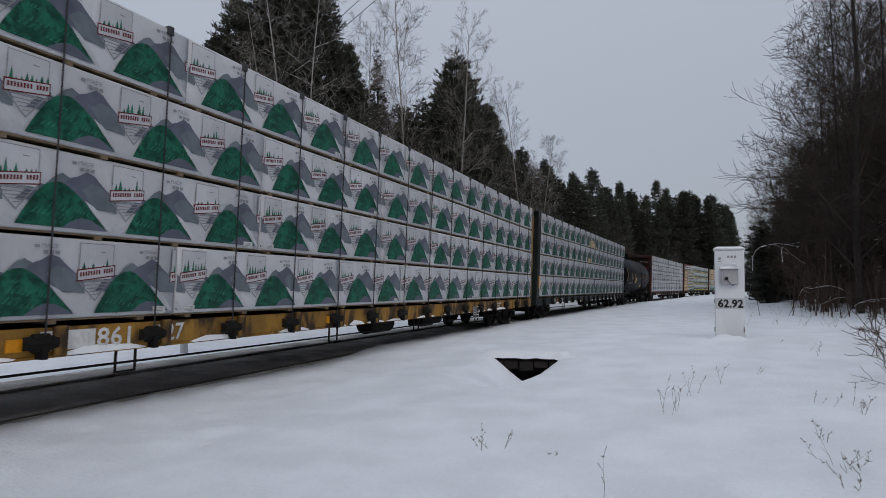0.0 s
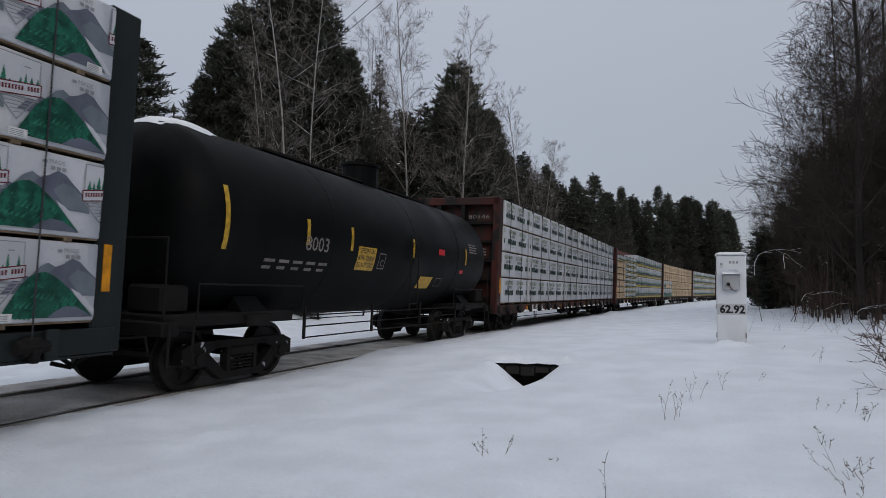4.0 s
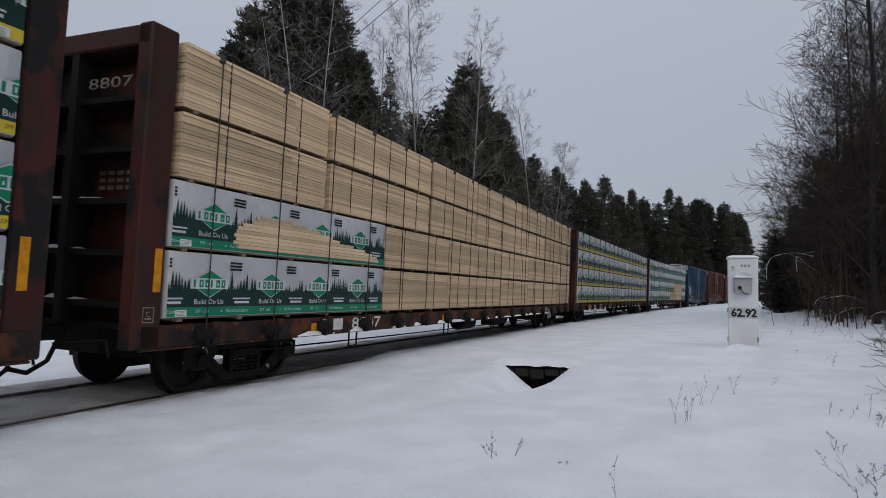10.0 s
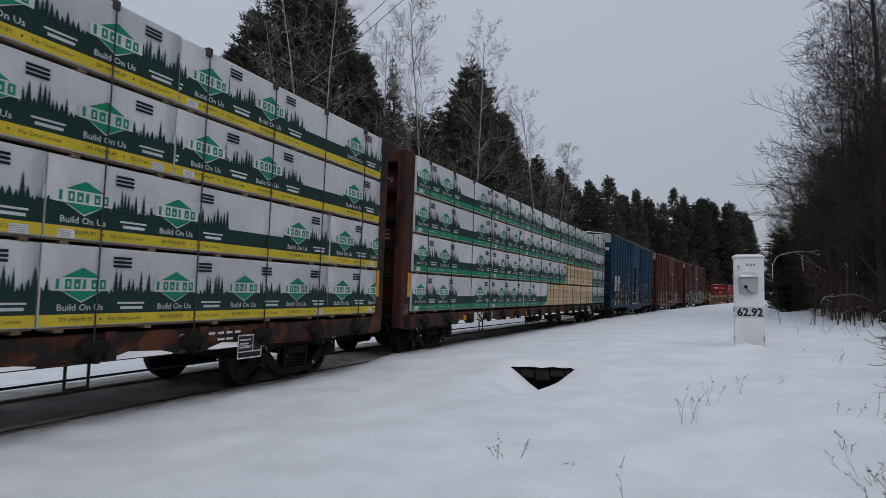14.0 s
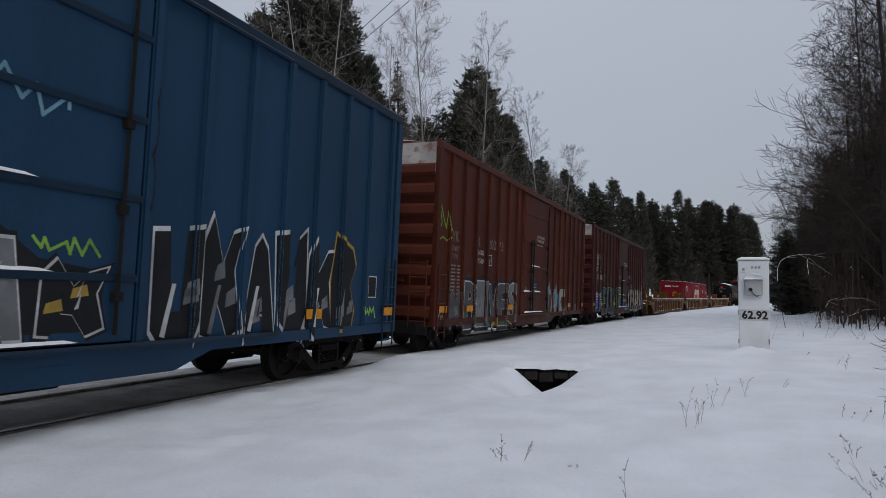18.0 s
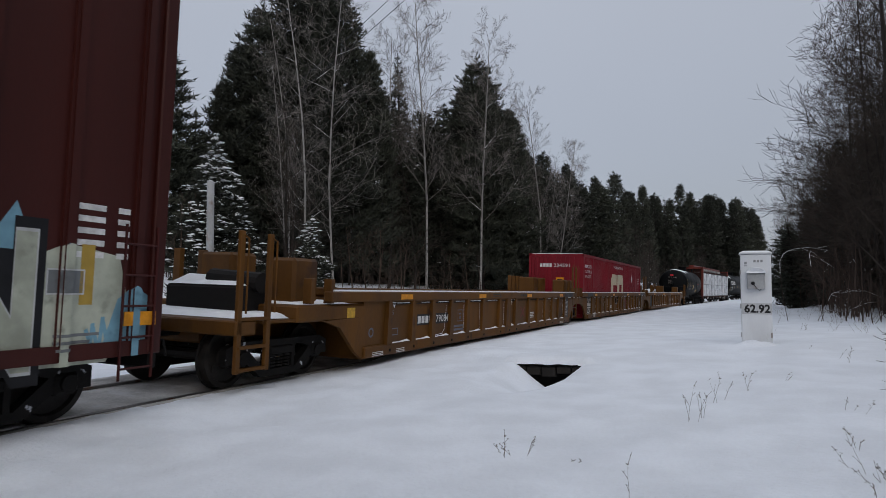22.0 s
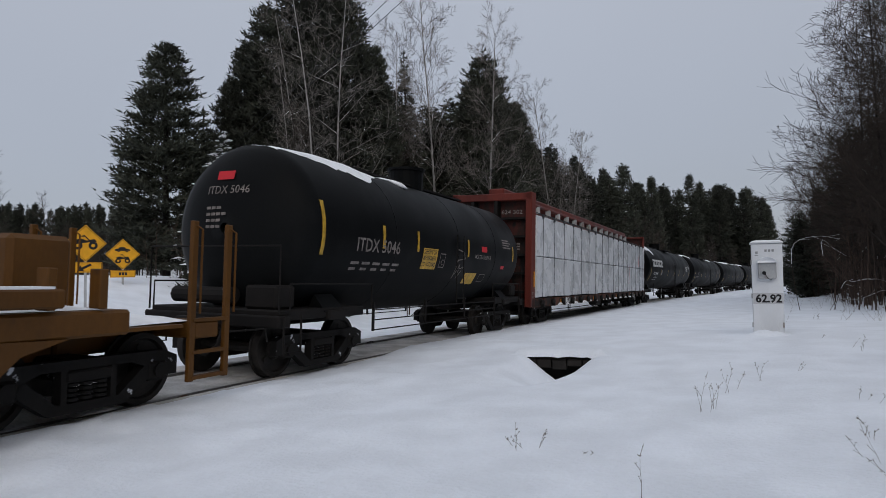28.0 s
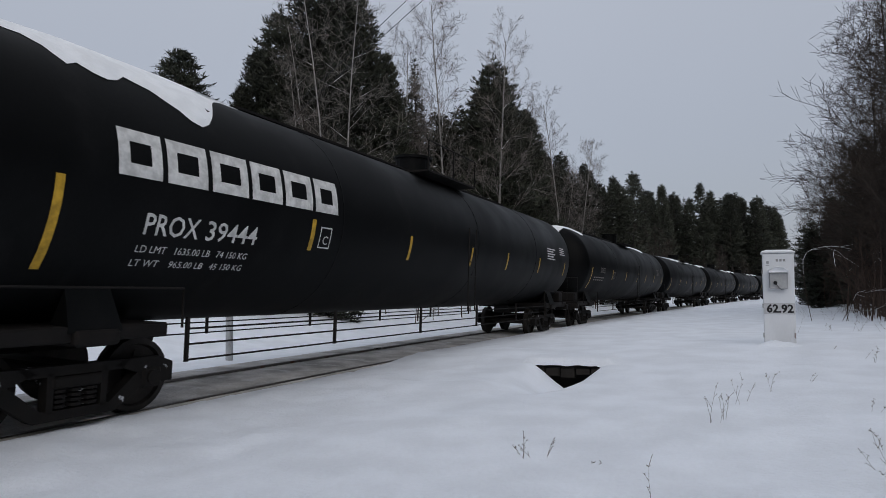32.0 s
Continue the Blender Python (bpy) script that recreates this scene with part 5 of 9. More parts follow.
# -- box cars
def box_car(s0, s1, paint, frame_paint, label, roof, letters, paint_on, notice=(), door_at=(0.415, 0.61), trucks_in=1.7, ends_white=None):
    half = (s1 - s0) / 2
    car = thing("box_car", label, "box car", "freight cars of the train")
    own = len(MOVING)
    MOVING.append((car, (s0 + s1) / 2, half - trucks_in, Matrix.Identity(4)))
    L = 2 * half
    d0, d1 = -half + L * door_at[0], -half + L * door_at[1]
    top, low = 4.80, 0.86
    S = Shape()
    S.box(1.34, 1.40, -half, d0, low, top).box(1.34, 1.40, d1, half, low, top)
    part("side_wall", S, paint, car)
    part("side_wall", Shape().box(-1.40, -1.34, -half, half, low, top), frame_paint, car)
    rib = Shape().slab([(-0.075, low), (0.075, low), (0.075, top), (-0.075, top)], 1.40, 1.435).slab([(-0.045, low), (0.045, low), (0.045, top), (-0.045, top)], 1.435, 1.455)
    ys = [-half + 0.78 + 0.86 * i for i in range(7)] + [d0 - 0.05] + [d1 + 0.06 + (half - d1 - 0.4) * i / 7 for i in range(8)]
    for y in ys:
        r = Shape(); r.v, r.f, r.m = [(a, b + y, c) for a, b, c in rib.v], rib.f, rib.m
        part("side_post", r, paint, car)
    for y in (-half + 0.07, half - 0.07):
        S = Shape().box(1.33, 1.455, y - 0.09, y + 0.09, low - 0.16, top + 0.02, c=0.015)
        part("corner_post", S, paint, car)
    S = Shape().box(1.35, 1.46, -half, half, top, top + 0.16, c=0.02)
    part("side_plate", S, frame_paint, car)
    S = Shape().slab([(-half + 0.05, low - 0.16), (half - 0.05, low - 0.16), (half - 0.05, low), (-half + 0.05, low)], 1.38, 1.44)
    S.slab([(d0 - 1.2, low - 0.16), (d0 - 0.6, low - 0.36), (d1 + 0.6, low - 0.36), (d1 + 1.2, low - 0.16)], 1.385, 1.43)
    part("side_sill", S, paint, car)
    # roof with ribs
    S = Shape()
    S.add([(-1.42, -half, top + 0.10), (1.42, -half, top + 0.10), (1.42, half, top + 0.10), (-1.42, half, top + 0.10), (0, -half, top + 0.24), (0, half, top + 0.24)], [(0, 4, 5, 3), (4, 1, 2, 5), (0, 1, 4), (3, 5, 2)])
    rf = part("roof", S, roof, car)
    for i in range(12):
        y = -half + L * (i + 0.5) / 12
        S = Shape()
        S.tube((-1.40, y, top + 0.12), (0, y, top + 0.26), 0.03, n=4).tube((0, y, top + 0.26), (1.40, y, top + 0.12), 0.03, n=4)
        part("roof_rib", S, roof, rf)
    part("roof_snow", Shape().add([(-1.3, -half + 0.2, top + 0.15), (1.25, -half + 0.2, top + 0.155), (1.25, half - 0.2, top + 0.155), (-1.3, half - 0.2, top + 0.15), (0, -half + 0.2, top + 0.30), (0, half - 0.2, top + 0.30)], [(0, 4, 5, 3), (4, 1, 2, 5), (0, 1, 4), (3, 5, 2)]), SNOW_CAP, car)
    # corrugated ends
    for k in (-1, 1):
        S = Shape()
        prof = []
        z = low - 0.1
        while z < top - 0.75:
            prof += [(0.0, z), (0.0, z + 0.10), (0.075, z + 0.17), (0.075, z + 0.33), (0.0, z + 0.40)]
            z += 0.47
        prof += [(0.0, top - 0.62), (0.02, top - 0.62), (0.02, top + 0.12)]
        for a, z in prof:
            S.v += [(-1.36, k * (half + a), z), (1.36, k * (half + a), z)]
        split_at = len(prof) - 2
        for i in range(len(prof) - 1):
            S.f.append((2 * i, 2 * i + 1, 2 * i + 3, 2 * i + 2))
            S.m.append(1 if i >= split_at else 0)
        S.box(-1.36, 1.36, *sorted((k * half, k * (half - 0.05))), low - 0.16, top + 0.1, 0)
        en = part("end_wall", S, [frame_paint, ends_white or GALV], car)
        ladder(en, 0.85, k * (half + 0.12), 0.7, 2.2, 0.42, True, frame_paint)
        ladder(en, -1.25, k * (half + 0.12), 0.7, 4.4, 0.42, True, frame_paint)
        ladder(en, 1.47, k * (half - 0.33) - 0.21, 0.45, 2.1, 0.42, False, frame_paint)
        S = Shape()
        for row, (z, n) in enumerate(((3.65, 4), (3.55, 6), (2.95, 5), (2.87, 6), (2.3, 5))):
            for q in range(n):
                S.add([(-0.2 + q * 0.11, k * (half + 0.081), z), (-0.12 + q * 0.11, k * (half + 0.081), z), (-0.12 + q * 0.11, k * (half + 0.081), z + 0.05), (-0.2 + q * 0.11, k * (half + 0.081), z + 0.05)], [(0, 1, 2, 3)])
        part("stencil", S, LETTER_DIM, en)
        S = Shape().box(0.2, 0.7, *sorted((k * (half + 0.1), k * (half + 0.2))), 1.7, 1.76).tube((0.1, k * (half + 0.15), 2.3), (0.1, k * (half + 0.18), 2.3), 0.28, n=16)
        part("hand_brake", S, frame_paint, en)
        S = Shape().box(-1.3, 1.3, *sorted((k * half, k * (half + 0.12))), low - 0.35, low - 0.05, c=0.02)
        part("end_sill", S, UNDER, car)
    # plug door
    dr = part("door", Shape().box(1.40, 1.455, d0 + 0.05, d1 - 0.05, low + 0.02, top - 0.05, c=0.01), paint, car)
    for z in (1.5, 2.35, 3.2, 4.1):
        part("door_rail", Shape().box(1.455, 1.485, d0 + 0.05, d1 - 0.05, z, z + 0.08, c=0.01), frame_paint, dr)
    for y in (d0 + 0.75, d0 + 1.0, d1 - 0.3):
        S = Shape().tube((1.50, y, low + 0.1), (1.50, y, top - 0.2 if y > d0 + 1.2 else 3.3), 0.022, n=6)
        for z in (1.3, 2.2, 3.1):
            S.box(1.455, 1.53, y - 0.05, y + 0.05, z, z + 0.1)
        part("locking_bar", S, UNDER, dr)
    for z in (low - 0.02, top - 0.02):
        part("door_track", Shape().tube((1.50, d0 - 0.4, z), (1.50, d1 + 2.4, z), 0.028, n=5), frame_paint, car)
    S = Shape()
    for q, words in enumerate(notice):
        S.text(words, d1 - 1.62 + 0.03 * q, 3.42 - 0.13 * q, 0.09, 1.458, 0, wide=0.068 * len(words), bold=0.01)
    if notice:
        part("door_notice", S, LETTER, dr)
    for z, w0, w1 in ((1.58, 0.1, 1.0), (1.58, 1.3, 2.1), (2.43, 0.9, 1.9), (0.9, 0.2, 2.4)):
        part("door_snow", Shape().add([(1.457, d0 + w0, z), (1.49, d0 + w0 + 0.05, z), (1.49, d0 + w1 - 0.05, z), (1.457, d0 + w1, z), (1.457, d0 + w0 + 0.1, z + 0.05), (1.457, d0 + w1 - 0.15, z + 0.03)], [(0, 1, 2, 3), (1, 4, 5, 2), (0, 4, 1), (2, 5, 3)]), SNOW_CAP, dr)
    G = Shape()
    paint_on(G, half)
    part("graffiti", over_posts(G, ys, d0, d1), SPRAY_INKS, car, "sprayed graffiti")
    S = Shape()
    letters(S, half)
    part("stencil", S, [LETTER, LETTER_DIM, INK_BLACK], car)
    for y in (-half + 0.25, -half + 1.9, -half + 5.2, half - 3.0, half - 0.5):
        part("reflector", Shape().box(1.45, 1.4585, y, y + 0.42, 1.02, 1.17), ORANGE, car)
    part("underframe", Shape().box(-1.3, 1.3, -half, half, 0.72, 0.86).box(-0.35, 0.35, -half, half, 0.5, 0.8), UNDER, car)
    part("brake_box", Shape().box(0.3, 1.0, -1.2, -0.5, 0.35, 0.62, c=0.03), UNDER, car)
    part("air_tank", Shape().tube((0.7, 0.3, 0.5), (0.7, 1.4, 0.5), 0.16, n=12), UNDER, car)
    for k in (-1, 1):
        add_truck_to(own, car, k * (half - trucks_in))
    add_couplers(car, half + 0.3)
    return car


GLYPHS = (
    ((0.1, 0), (0.35, 0.02), (0.42, 0.3), (0.6, 0.3), (0.68, 0), (1.0, 0.05), (0.75, 0.95), (0.5, 1.05), (0.3, 0.9)),
    ((0.05, 0), (0.9, 0.05), (1.0, 0.3), (0.75, 0.5), (0.95, 0.75), (0.8, 1.0), (0.15, 1.05), (0.0, 0.6)),
    ((0.15, 0.05), (0.95, 0), (1.0, 0.25), (0.45, 0.28), (0.42, 0.72), (0.98, 0.75), (0.9, 1.02), (0.2, 1.0), (0, 0.5)),
    ((0, 1.0), (0.05, 0.15), (0.3, 0), (0.85, 0.02), (1, 0.2), (0.95, 1.05), (0.68, 1.0), (0.66, 0.3), (0.36, 0.3), (0.34, 1.03)),
    ((0.35, 0), (0.65, 0.02), (0.66, 0.7), (1.0, 0.72), (0.55, 1.12), (-0.05, 0.8), (0.33, 0.72)),
    ((0, 0.1), (0.25, 0), (0.4, 0.35), (0.55, 0.3), (0.7, 0.05), (1, 0.1), (0.85, 0.6), (1.02, 1.0), (0.75, 0.92), (0.5, 0.7), (0.3, 1.1), (0.05, 0.85)),
)


def glyph(G, y, z, w, h, kind, inks, rnd, x=1.403):
    """One sprayed block shape: halo, edge and fill, with a slit or two inside."""
    p = [(a + rnd.uniform(-0.05, 0.05), b + rnd.uniform(-0.05, 0.05)) for a, b in GLYPHS[kind % len(GLYPHS)]]
    for i, (k, ink) in enumerate(zip((1.17, 1.075, 1.0), inks)):
        G.flat([(y + w * (0.5 + (a - 0.5) * k), z + h * (0.5 + (b - 0.5) * k)) for a, b in p], x + 0.002 * i, ink)
    for _ in range(2):
        cy, cz = y + w * rnd.uniform(0.2, 0.7), z + h * rnd.uniform(0.15, 0.75)
        G.flat([(cy, cz), (cy + w * rnd.uniform(0.03, 0.1), cz + h * 0.02), (cy + w * rnd.uniform(0.08, 0.2), cz + h * rnd.uniform(0.15, 0.3))], x + 0.006, inks[1])
        cy, cz = y + w * rnd.uniform(0.1, 0.7), z + h * rnd.uniform(0.1, 0.6)
        G.flat([(cy, cz), (cy + w * 0.28, cz + h * 0.04), (cy + w * 0.24, cz + h * 0.2), (cy + w * 0.03, cz + h * 0.14)], x + 0.0055, inks[3])


def scribble(G, y, z, w, h, rnd, ink, n=9, wide=0.03, x=1.4035):
    stroke(G, [(y + w * (i + rnd.uniform(-0.6, 0.6)) / n, z + h * (rnd.uniform(0, 0.35) if i % 2 else rnd.uniform(0.6, 1))) for i in range(n)], wide, x, ink)


def spots(G, y0, y1, z0, z1, n, rnd, ink, r=0.035):
    for _ in range(n):
        y, z, q = rnd.uniform(y0, y1), rnd.uniform(z0, z1), r * rnd.uniform(0.5, 1.3)
        G.flat([(y + q * math.cos(k * 0.785), z + q * math.sin(k * 0.785)) for k in range(8)], 1.4045, ink)


def over_posts(G, ys, d0, d1):
    """Carries paint from the wall sheet onto the posts and the door."""
    out = Shape()
    out.add(G.v, G.f)
    out.m = list(G.m)
    jobs = [(y - w, y + w, dx) for y in ys for w, dx in ((0.075, 0.035), (0.045, 0.055))] + [(d0 + 0.05, d1 - 0.05, 0.055)]
    for lo, hi, dx in jobs:
        c = Shape()
        c.v, c.f, c.m = G.v, list(G.f), list(G.m)
        c.cut(1, lo, hi)
        k = len(out.v)
        out.v += [(p[0] + dx, p[1], p[2]) for p in c.v]
        out.f += [tuple(i + k for i in f) for f in c.f]
        out.m += c.m
    return out


def piece(G, words, y, z, wide, high, halo, edge, fills, x=1.4035):
    """Sprayed fat letters: a dark halo, a pale edge, a filling."""
    step = wide / len(words)
    for i, c in enumerate(words):
        a, lift = y + i * step, 0.04 * math.sin(2.1 * i)
        G.text(c, a - 0.10 * step, z + lift - 0.05, high + 0.10, x, halo, wide=step * 1.20, bold=0.07)
        G.text(c, a - 0.01 * step, z + lift, high, x + 0.0018, edge, wide=step * 1.02, bold=0.045)
        G.text(c, a + 0.01 * step, z + lift + 0.014, high - 0.028, x + 0.0036, fills[i % len(fills)], wide=step * 0.98, bold=0.036)


# inks: 0 white, 1 black, 2 grey, 3 teal, 4 blue, 5 cream, 6 ochre, 7 moss, 8 sky, 9 lime, 10 plum
def paint_blue(G, half):
    rnd = random.Random(3)
    G.flat([(-7.3, 0.72), (-1.5, 0.72), (-1.5, 1.7), (-1.9, 1.95), (-2.6, 1.75), (-3.4, 2.0), (-4.4, 1.8), (-5.3, 2.0), (-6.2, 1.8), (-7.2, 1.7)], 1.4015, 1)
    for i, (y, w, h, kd) in enumerate(((-7.0, 0.9, 1.2, 5), (-6.15, 1.0, 1.35, 1), (-5.2, 0.95, 1.4, 5), (-4.35, 1.0, 1.35, 0), (-3.35, 0.95, 1.35, 3), (-2.45, 0.9, 1.4, 5))):
        glyph(G, y, 0.78, w, h, kd, (1, 0, 1, 2 if i % 2 else 0), rnd)
    for y, z, k in ((-6.8, 0.8, 0), (-5.9, 0.85, 8), (-5.0, 0.78, 0), (-4.1, 0.8, 2), (-3.2, 0.78, 0), (-2.3, 0.82, 8)):
        G.flat([(y, z), (y + 0.36, z + 0.04), (y + 0.3, z + 0.25), (y + 0.2, z + 0.4), (y + 0.1, z + 0.2)], 1.4085, k)
    for y, z in ((-6.5, 0.9), (-5.5, 1.0), (-4.6, 1.7), (-3.9, 0.95), (-2.75, 1.6)):
        scribble(G, y, z, 0.3, 0.25, rnd, 6, 6, 0.025, 1.4095)
    spots(G, -7.2, -1.4, 1.9, 2.45, 60, rnd, 0)
    spots(G, -7.2, -1.4, 0.8, 2.0, 40, rnd, 0, 0.025)
    spots(G, -1.3, -0.2, 0.9, 2.0, 18, rnd, 6, 0.03)
    G.flat([(-0.3, 1.0), (1.3, 1.0), (1.3, 1.6), (0.6, 1.7), (0.2, 2.0), (-0.2, 1.5)], 1.4015, 1)
    glyph(G, -0.1, 0.95, 0.6, 0.9, 0, (1, 0, 2, 0), rnd)
    glyph(G, 0.6, 0.95, 0.7, 0.7, 5, (1, 0, 1, 6), rnd)
    scribble(G, 0.5, 1.75, 0.8, 0.18, rnd, 9, 10, 0.03)
    scribble(G, -0.1, 3.0, 1.1, 0.4, rnd, 8, 8, 0.035)
    scribble(G, -0.5, 4.1, 1.2, 0.4, rnd, 1, 8, 0.04)
    stroke(G, [(1.82, 2.3), (1.88, 2.6), (1.80, 2.9), (1.9, 3.2), (1.82, 3.5), (1.88, 3.7)], 0.03, 1.4035, 1)
    for i in range(6):
        glyph(G, 1.95 + 0.74 * i, 0.82, 0.70, 1.25 + 0.12 * (i % 2), (3, 5, 0, 3, 5, 1)[i], (6 if i == 5 else 0, 1, 1, 2), rnd)
        G.flat([(2.1 + 0.74 * i, 0.9), (2.17 + 0.74 * i, 0.88), (2.30 + 0.74 * i, 1.5), (2.24 + 0.74 * i, 1.5)], 1.41, 2 if i % 2 else 0)
    G.rect(6.75, 7.15, 1.35, 1.75, 1.4035, 1)
    G.outline(6.75, 7.15, 1.35, 1.75, 0.02, 1.4055, 0)
    scribble(G, 6.65, 0.98, 0.6, 0.3, rnd, 9, 8, 0.035)


def paint_rust(G, half):
    rnd = random.Random(7)
    for i, (y, w) in enumerate(((-7.05, 0.75),)):
        glyph(G, y, 0.66, w, 0.85 if i == 0 else 1.12 - 0.06 * (i % 2), (5, 1, 3, 2, 0, 5)[i], (1, 2, 11, 6 if i == 2 else 2), rnd)
    G.flat([(-6.2, 0.56), (-1.75, 0.52), (-1.7, 1.2), (-2.3, 1.62), (-3.6, 1.78), (-5.0, 1.8), (-6.15, 1.72)], 1.4015, 1)
    piece(G, "BIVES", -6.1, 0.62, 4.3, 1.12, 1, 0, (11, 2, 11, 11, 2))
    for q, k in ((-5.9, 11), (-4.6, 3), (-3.3, 7), (-2.5, 6), (-4.0, 6)):
        G.flat([(q, 0.60), (q + 0.45, 0.58), (q + 0.36, 0.80), (q + 0.08, 0.84)], 1.4095, k)
    stroke(G, [(-7.75, 3.55), (-7.6, 3.1), (-7.7, 2.95), (-7.82, 3.3), (-7.7, 3.55), (-7.5, 3.2), (-7.35, 3.0), (-7.25, 3.4), (-7.15, 2.95), (-7.0, 3.1)], 0.035, 1.4035, 9)
    stroke(G, [(-7.7, 2.7), (-7.5, 2.78), (-7.3, 2.7), (-7.1, 2.8)], 0.03, 1.4035, 9)
    scribble(G, -7.8, 0.84, 0.5, 0.2, rnd, 0, 8, 0.03)
    for i, (y, w, h) in enumerate(((1.6, 0.75, 1.05), (2.3, 0.7, 0.85), (2.95, 0.75, 1.0), (3.65, 0.7, 0.9))):
        glyph(G, y, 0.76, w, h, (4, 0, 5, 2)[i], (1, 0, 5 if i % 2 else 8, 11), rnd)
    scribble(G, 4.75, 0.8, 0.5, 0.3, rnd, 8, 9, 0.035)
    G.rect(-0.35, 0.45, 1.55, 1.95, 1.4035, 1)
    for q in range(3):
        G.rect(-0.2, 0.3 - 0.1 * (q % 2), 1.62 + q * 0.1, 1.66 + q * 0.1, 1.4055, 2)
    scribble(G, -1.1, 1.4, 0.3, 0.35, rnd, 2, 5, 0.03)
    scribble(G, -0.6, 1.05, 0.4, 0.15, rnd, 3, 7, 0.03)
    G.flat([(-3.2, 0.5), (-2.6, 0.5), (-2.55, 0.75), (-3.1, 0.78)], 1.4035, 6)
    G.rect(6.0, 6.6, 0.82, 1.12, 1.4035, 2)
    scribble(G, 6.05, 0.85, 0.5, 0.3, rnd, 3, 9, 0.04)


def paint_maroon(G, half):
    rnd = random.Random(9)
    G.flat([(-7.1, 0.74), (-5.4, 0.72), (-5.4, 1.6), (-5.9, 1.72), (-6.2, 1.45), (-6.5, 1.5), (-6.8, 1.6), (-7.1, 1.45)], 1.4015, 4)
    for y in range(9):
        q = -7.05 + 0.2 * y
        G.ring(q, 0.85 + 0.05 * (y % 2), 0.11, 0.05, 1.4035, 8)
        G.flat([(q + 0.09 * math.cos(k), 1.58 + 0.05 * math.sin(y) + 0.09 * math.sin(k)) for k in range(6)], 1.4035, 5)
    G.text("NGC:", -6.95, 1.08, 0.16, 1.4055, 0, wide=0.72)
    G.text("AYO:", -6.1, 1.08, 0.15, 1.4055, 0, wide=0.45)
    for q in range(2):
        G.rect(-6.85, -6.4, 1.3 + 0.13 * q, 1.36 + 0.13 * q, 1.4055, 0)
        G.rect(-5.95, -5.6, 1.3 + 0.13 * q, 1.36 + 0.13 * q, 1.4055, 0)
    G.flat([(-5.5, 0.6), (-1.4, 0.55), (-1.3, 1.9), (-2.6, 2.0), (-4.0, 1.9), (-5.0, 2.1), (-5.3, 1.6), (-5.35, 1.2), (-5.6, 0.95)], 1.4015, 1)
    piece(G, "EKSA", -5.5, 0.64, 4.1, 1.24, 1, 0, (3, 7, 3, 7))
    for q, k in ((-5.3, 10), (-4.3, 4), (-3.2, 10), (-2.4, 4)):
        G.flat([(q, 0.66), (q + 0.30, 0.66), (q + 0.36, 0.90), (q + 0.1, 0.98)], 1.4092, k)
    G.flat([(-1.9, 0.85), (-1.0, 0.85), (-0.75, 1.2), (-0.6, 2.02), (-1.4, 2.05), (-2.0, 1.95)], 1.4035, 0)
    G.flat([(-1.85, 0.9), (-1.0, 0.9), (-0.8, 1.25), (-0.66, 1.96), (-1.4, 1.98), (-1.95, 1.9)], 1.4055, 7)
    G.flat([(-0.7, 0.85), (0.4, 0.85), (0.5, 1.1), (-0.1, 1.45), (-0.55, 1.4)], 1.4035, 4)
    for q in range(5):
        G.flat([(-0.6 + 0.2 * q + 0.12 * math.cos(k), 1.45 - 0.04 * q + 0.11 * math.sin(k)) for k in range(6)], 1.4055, 5)
    G.rect(0.35, 1.25, 1.15, 1.75, 1.4035, 1)
    for q in range(4):
        G.rect(0.5 + 0.16 * q, 0.6 + 0.16 * q, 1.2, 1.35, 1.4055, 0)
        G.rect(0.5 + 0.18 * q, 0.62 + 0.18 * q, 1.5, 1.6, 1.4055, 2)
    G.flat([(0.6, 0.7), (1.7, 0.7), (1.65, 1.1), (1.0, 1.0)], 1.4015, 8)
    scribble(G, -1.2, 2.45, 1.1, 0.3, rnd, 8, 9, 0.035)
    G.flat([(1.95, 0.62), (6.5, 0.62), (6.4, 1.75), (5.0, 1.8), (3.6, 1.85), (2.8, 2.0), (2.1, 1.85)], 1.4015, 1)
    piece(G, "CEVEN", 2.05, 0.66, 4.35, 1.2, 1, 0, (5, 5, 5))
    for q in range(14):
        a, z = rnd.uniform(2.1, 6.2), rnd.uniform(0.8, 1.7)
        G.flat([(a + 0.06 * math.cos(k), z + 0.06 * math.sin(k)) for k in range(6)], 1.4092, 12 if q % 3 else 8)
    for y, z in ((2.9, 1.9), (4.1, 1.85), (5.0, 1.8), (5.9, 1.75), (6.4, 1.4)):
        G.flat([(y, z), (y + 0.5, z - 0.05), (y + 0.28, z + 0.45)], 1.4013, 8)
    G.text("KIND", -half + 1.02, 3.30, 0.30, 1.4035, 0, wide=0.85, shear=-0.3)
    G.text("BUD", -half + 0.80, 3.02, 0.26, 1.4035, 0, wide=0.62, shear=-0.3)
    scribble(G, -7.8, 0.72, 0.5, 0.2, rnd, 0, 7, 0.025)
    G.flat([(6.3, 0.66), (7.2, 0.66), (7.45, 1.2), (7.3, 1.75), (6.7, 1.85), (6.35, 1.7)], 1.4025, 5)
    G.rect(6.85, 7.0, 1.25, 1.85, 1.4045, 6)
    G.flat([(7.1, 0.7), (7.85, 0.7), (7.85, 1.25), (7.5, 1.45), (7.3, 1.3)], 1.4045, 8)
    G.rect(6.5, 6.9, 1.35, 1.6, 1.4045, 2)
    G.outline(6.5, 6.9, 1.35, 1.6, 0.015, 1.4065, 0)
    for q in range(3):
        G.rect(6.6, 7.1 - 0.1 * (q % 2), 0.8 + 0.07 * q, 0.83 + 0.07 * q, 1.4065, 2)
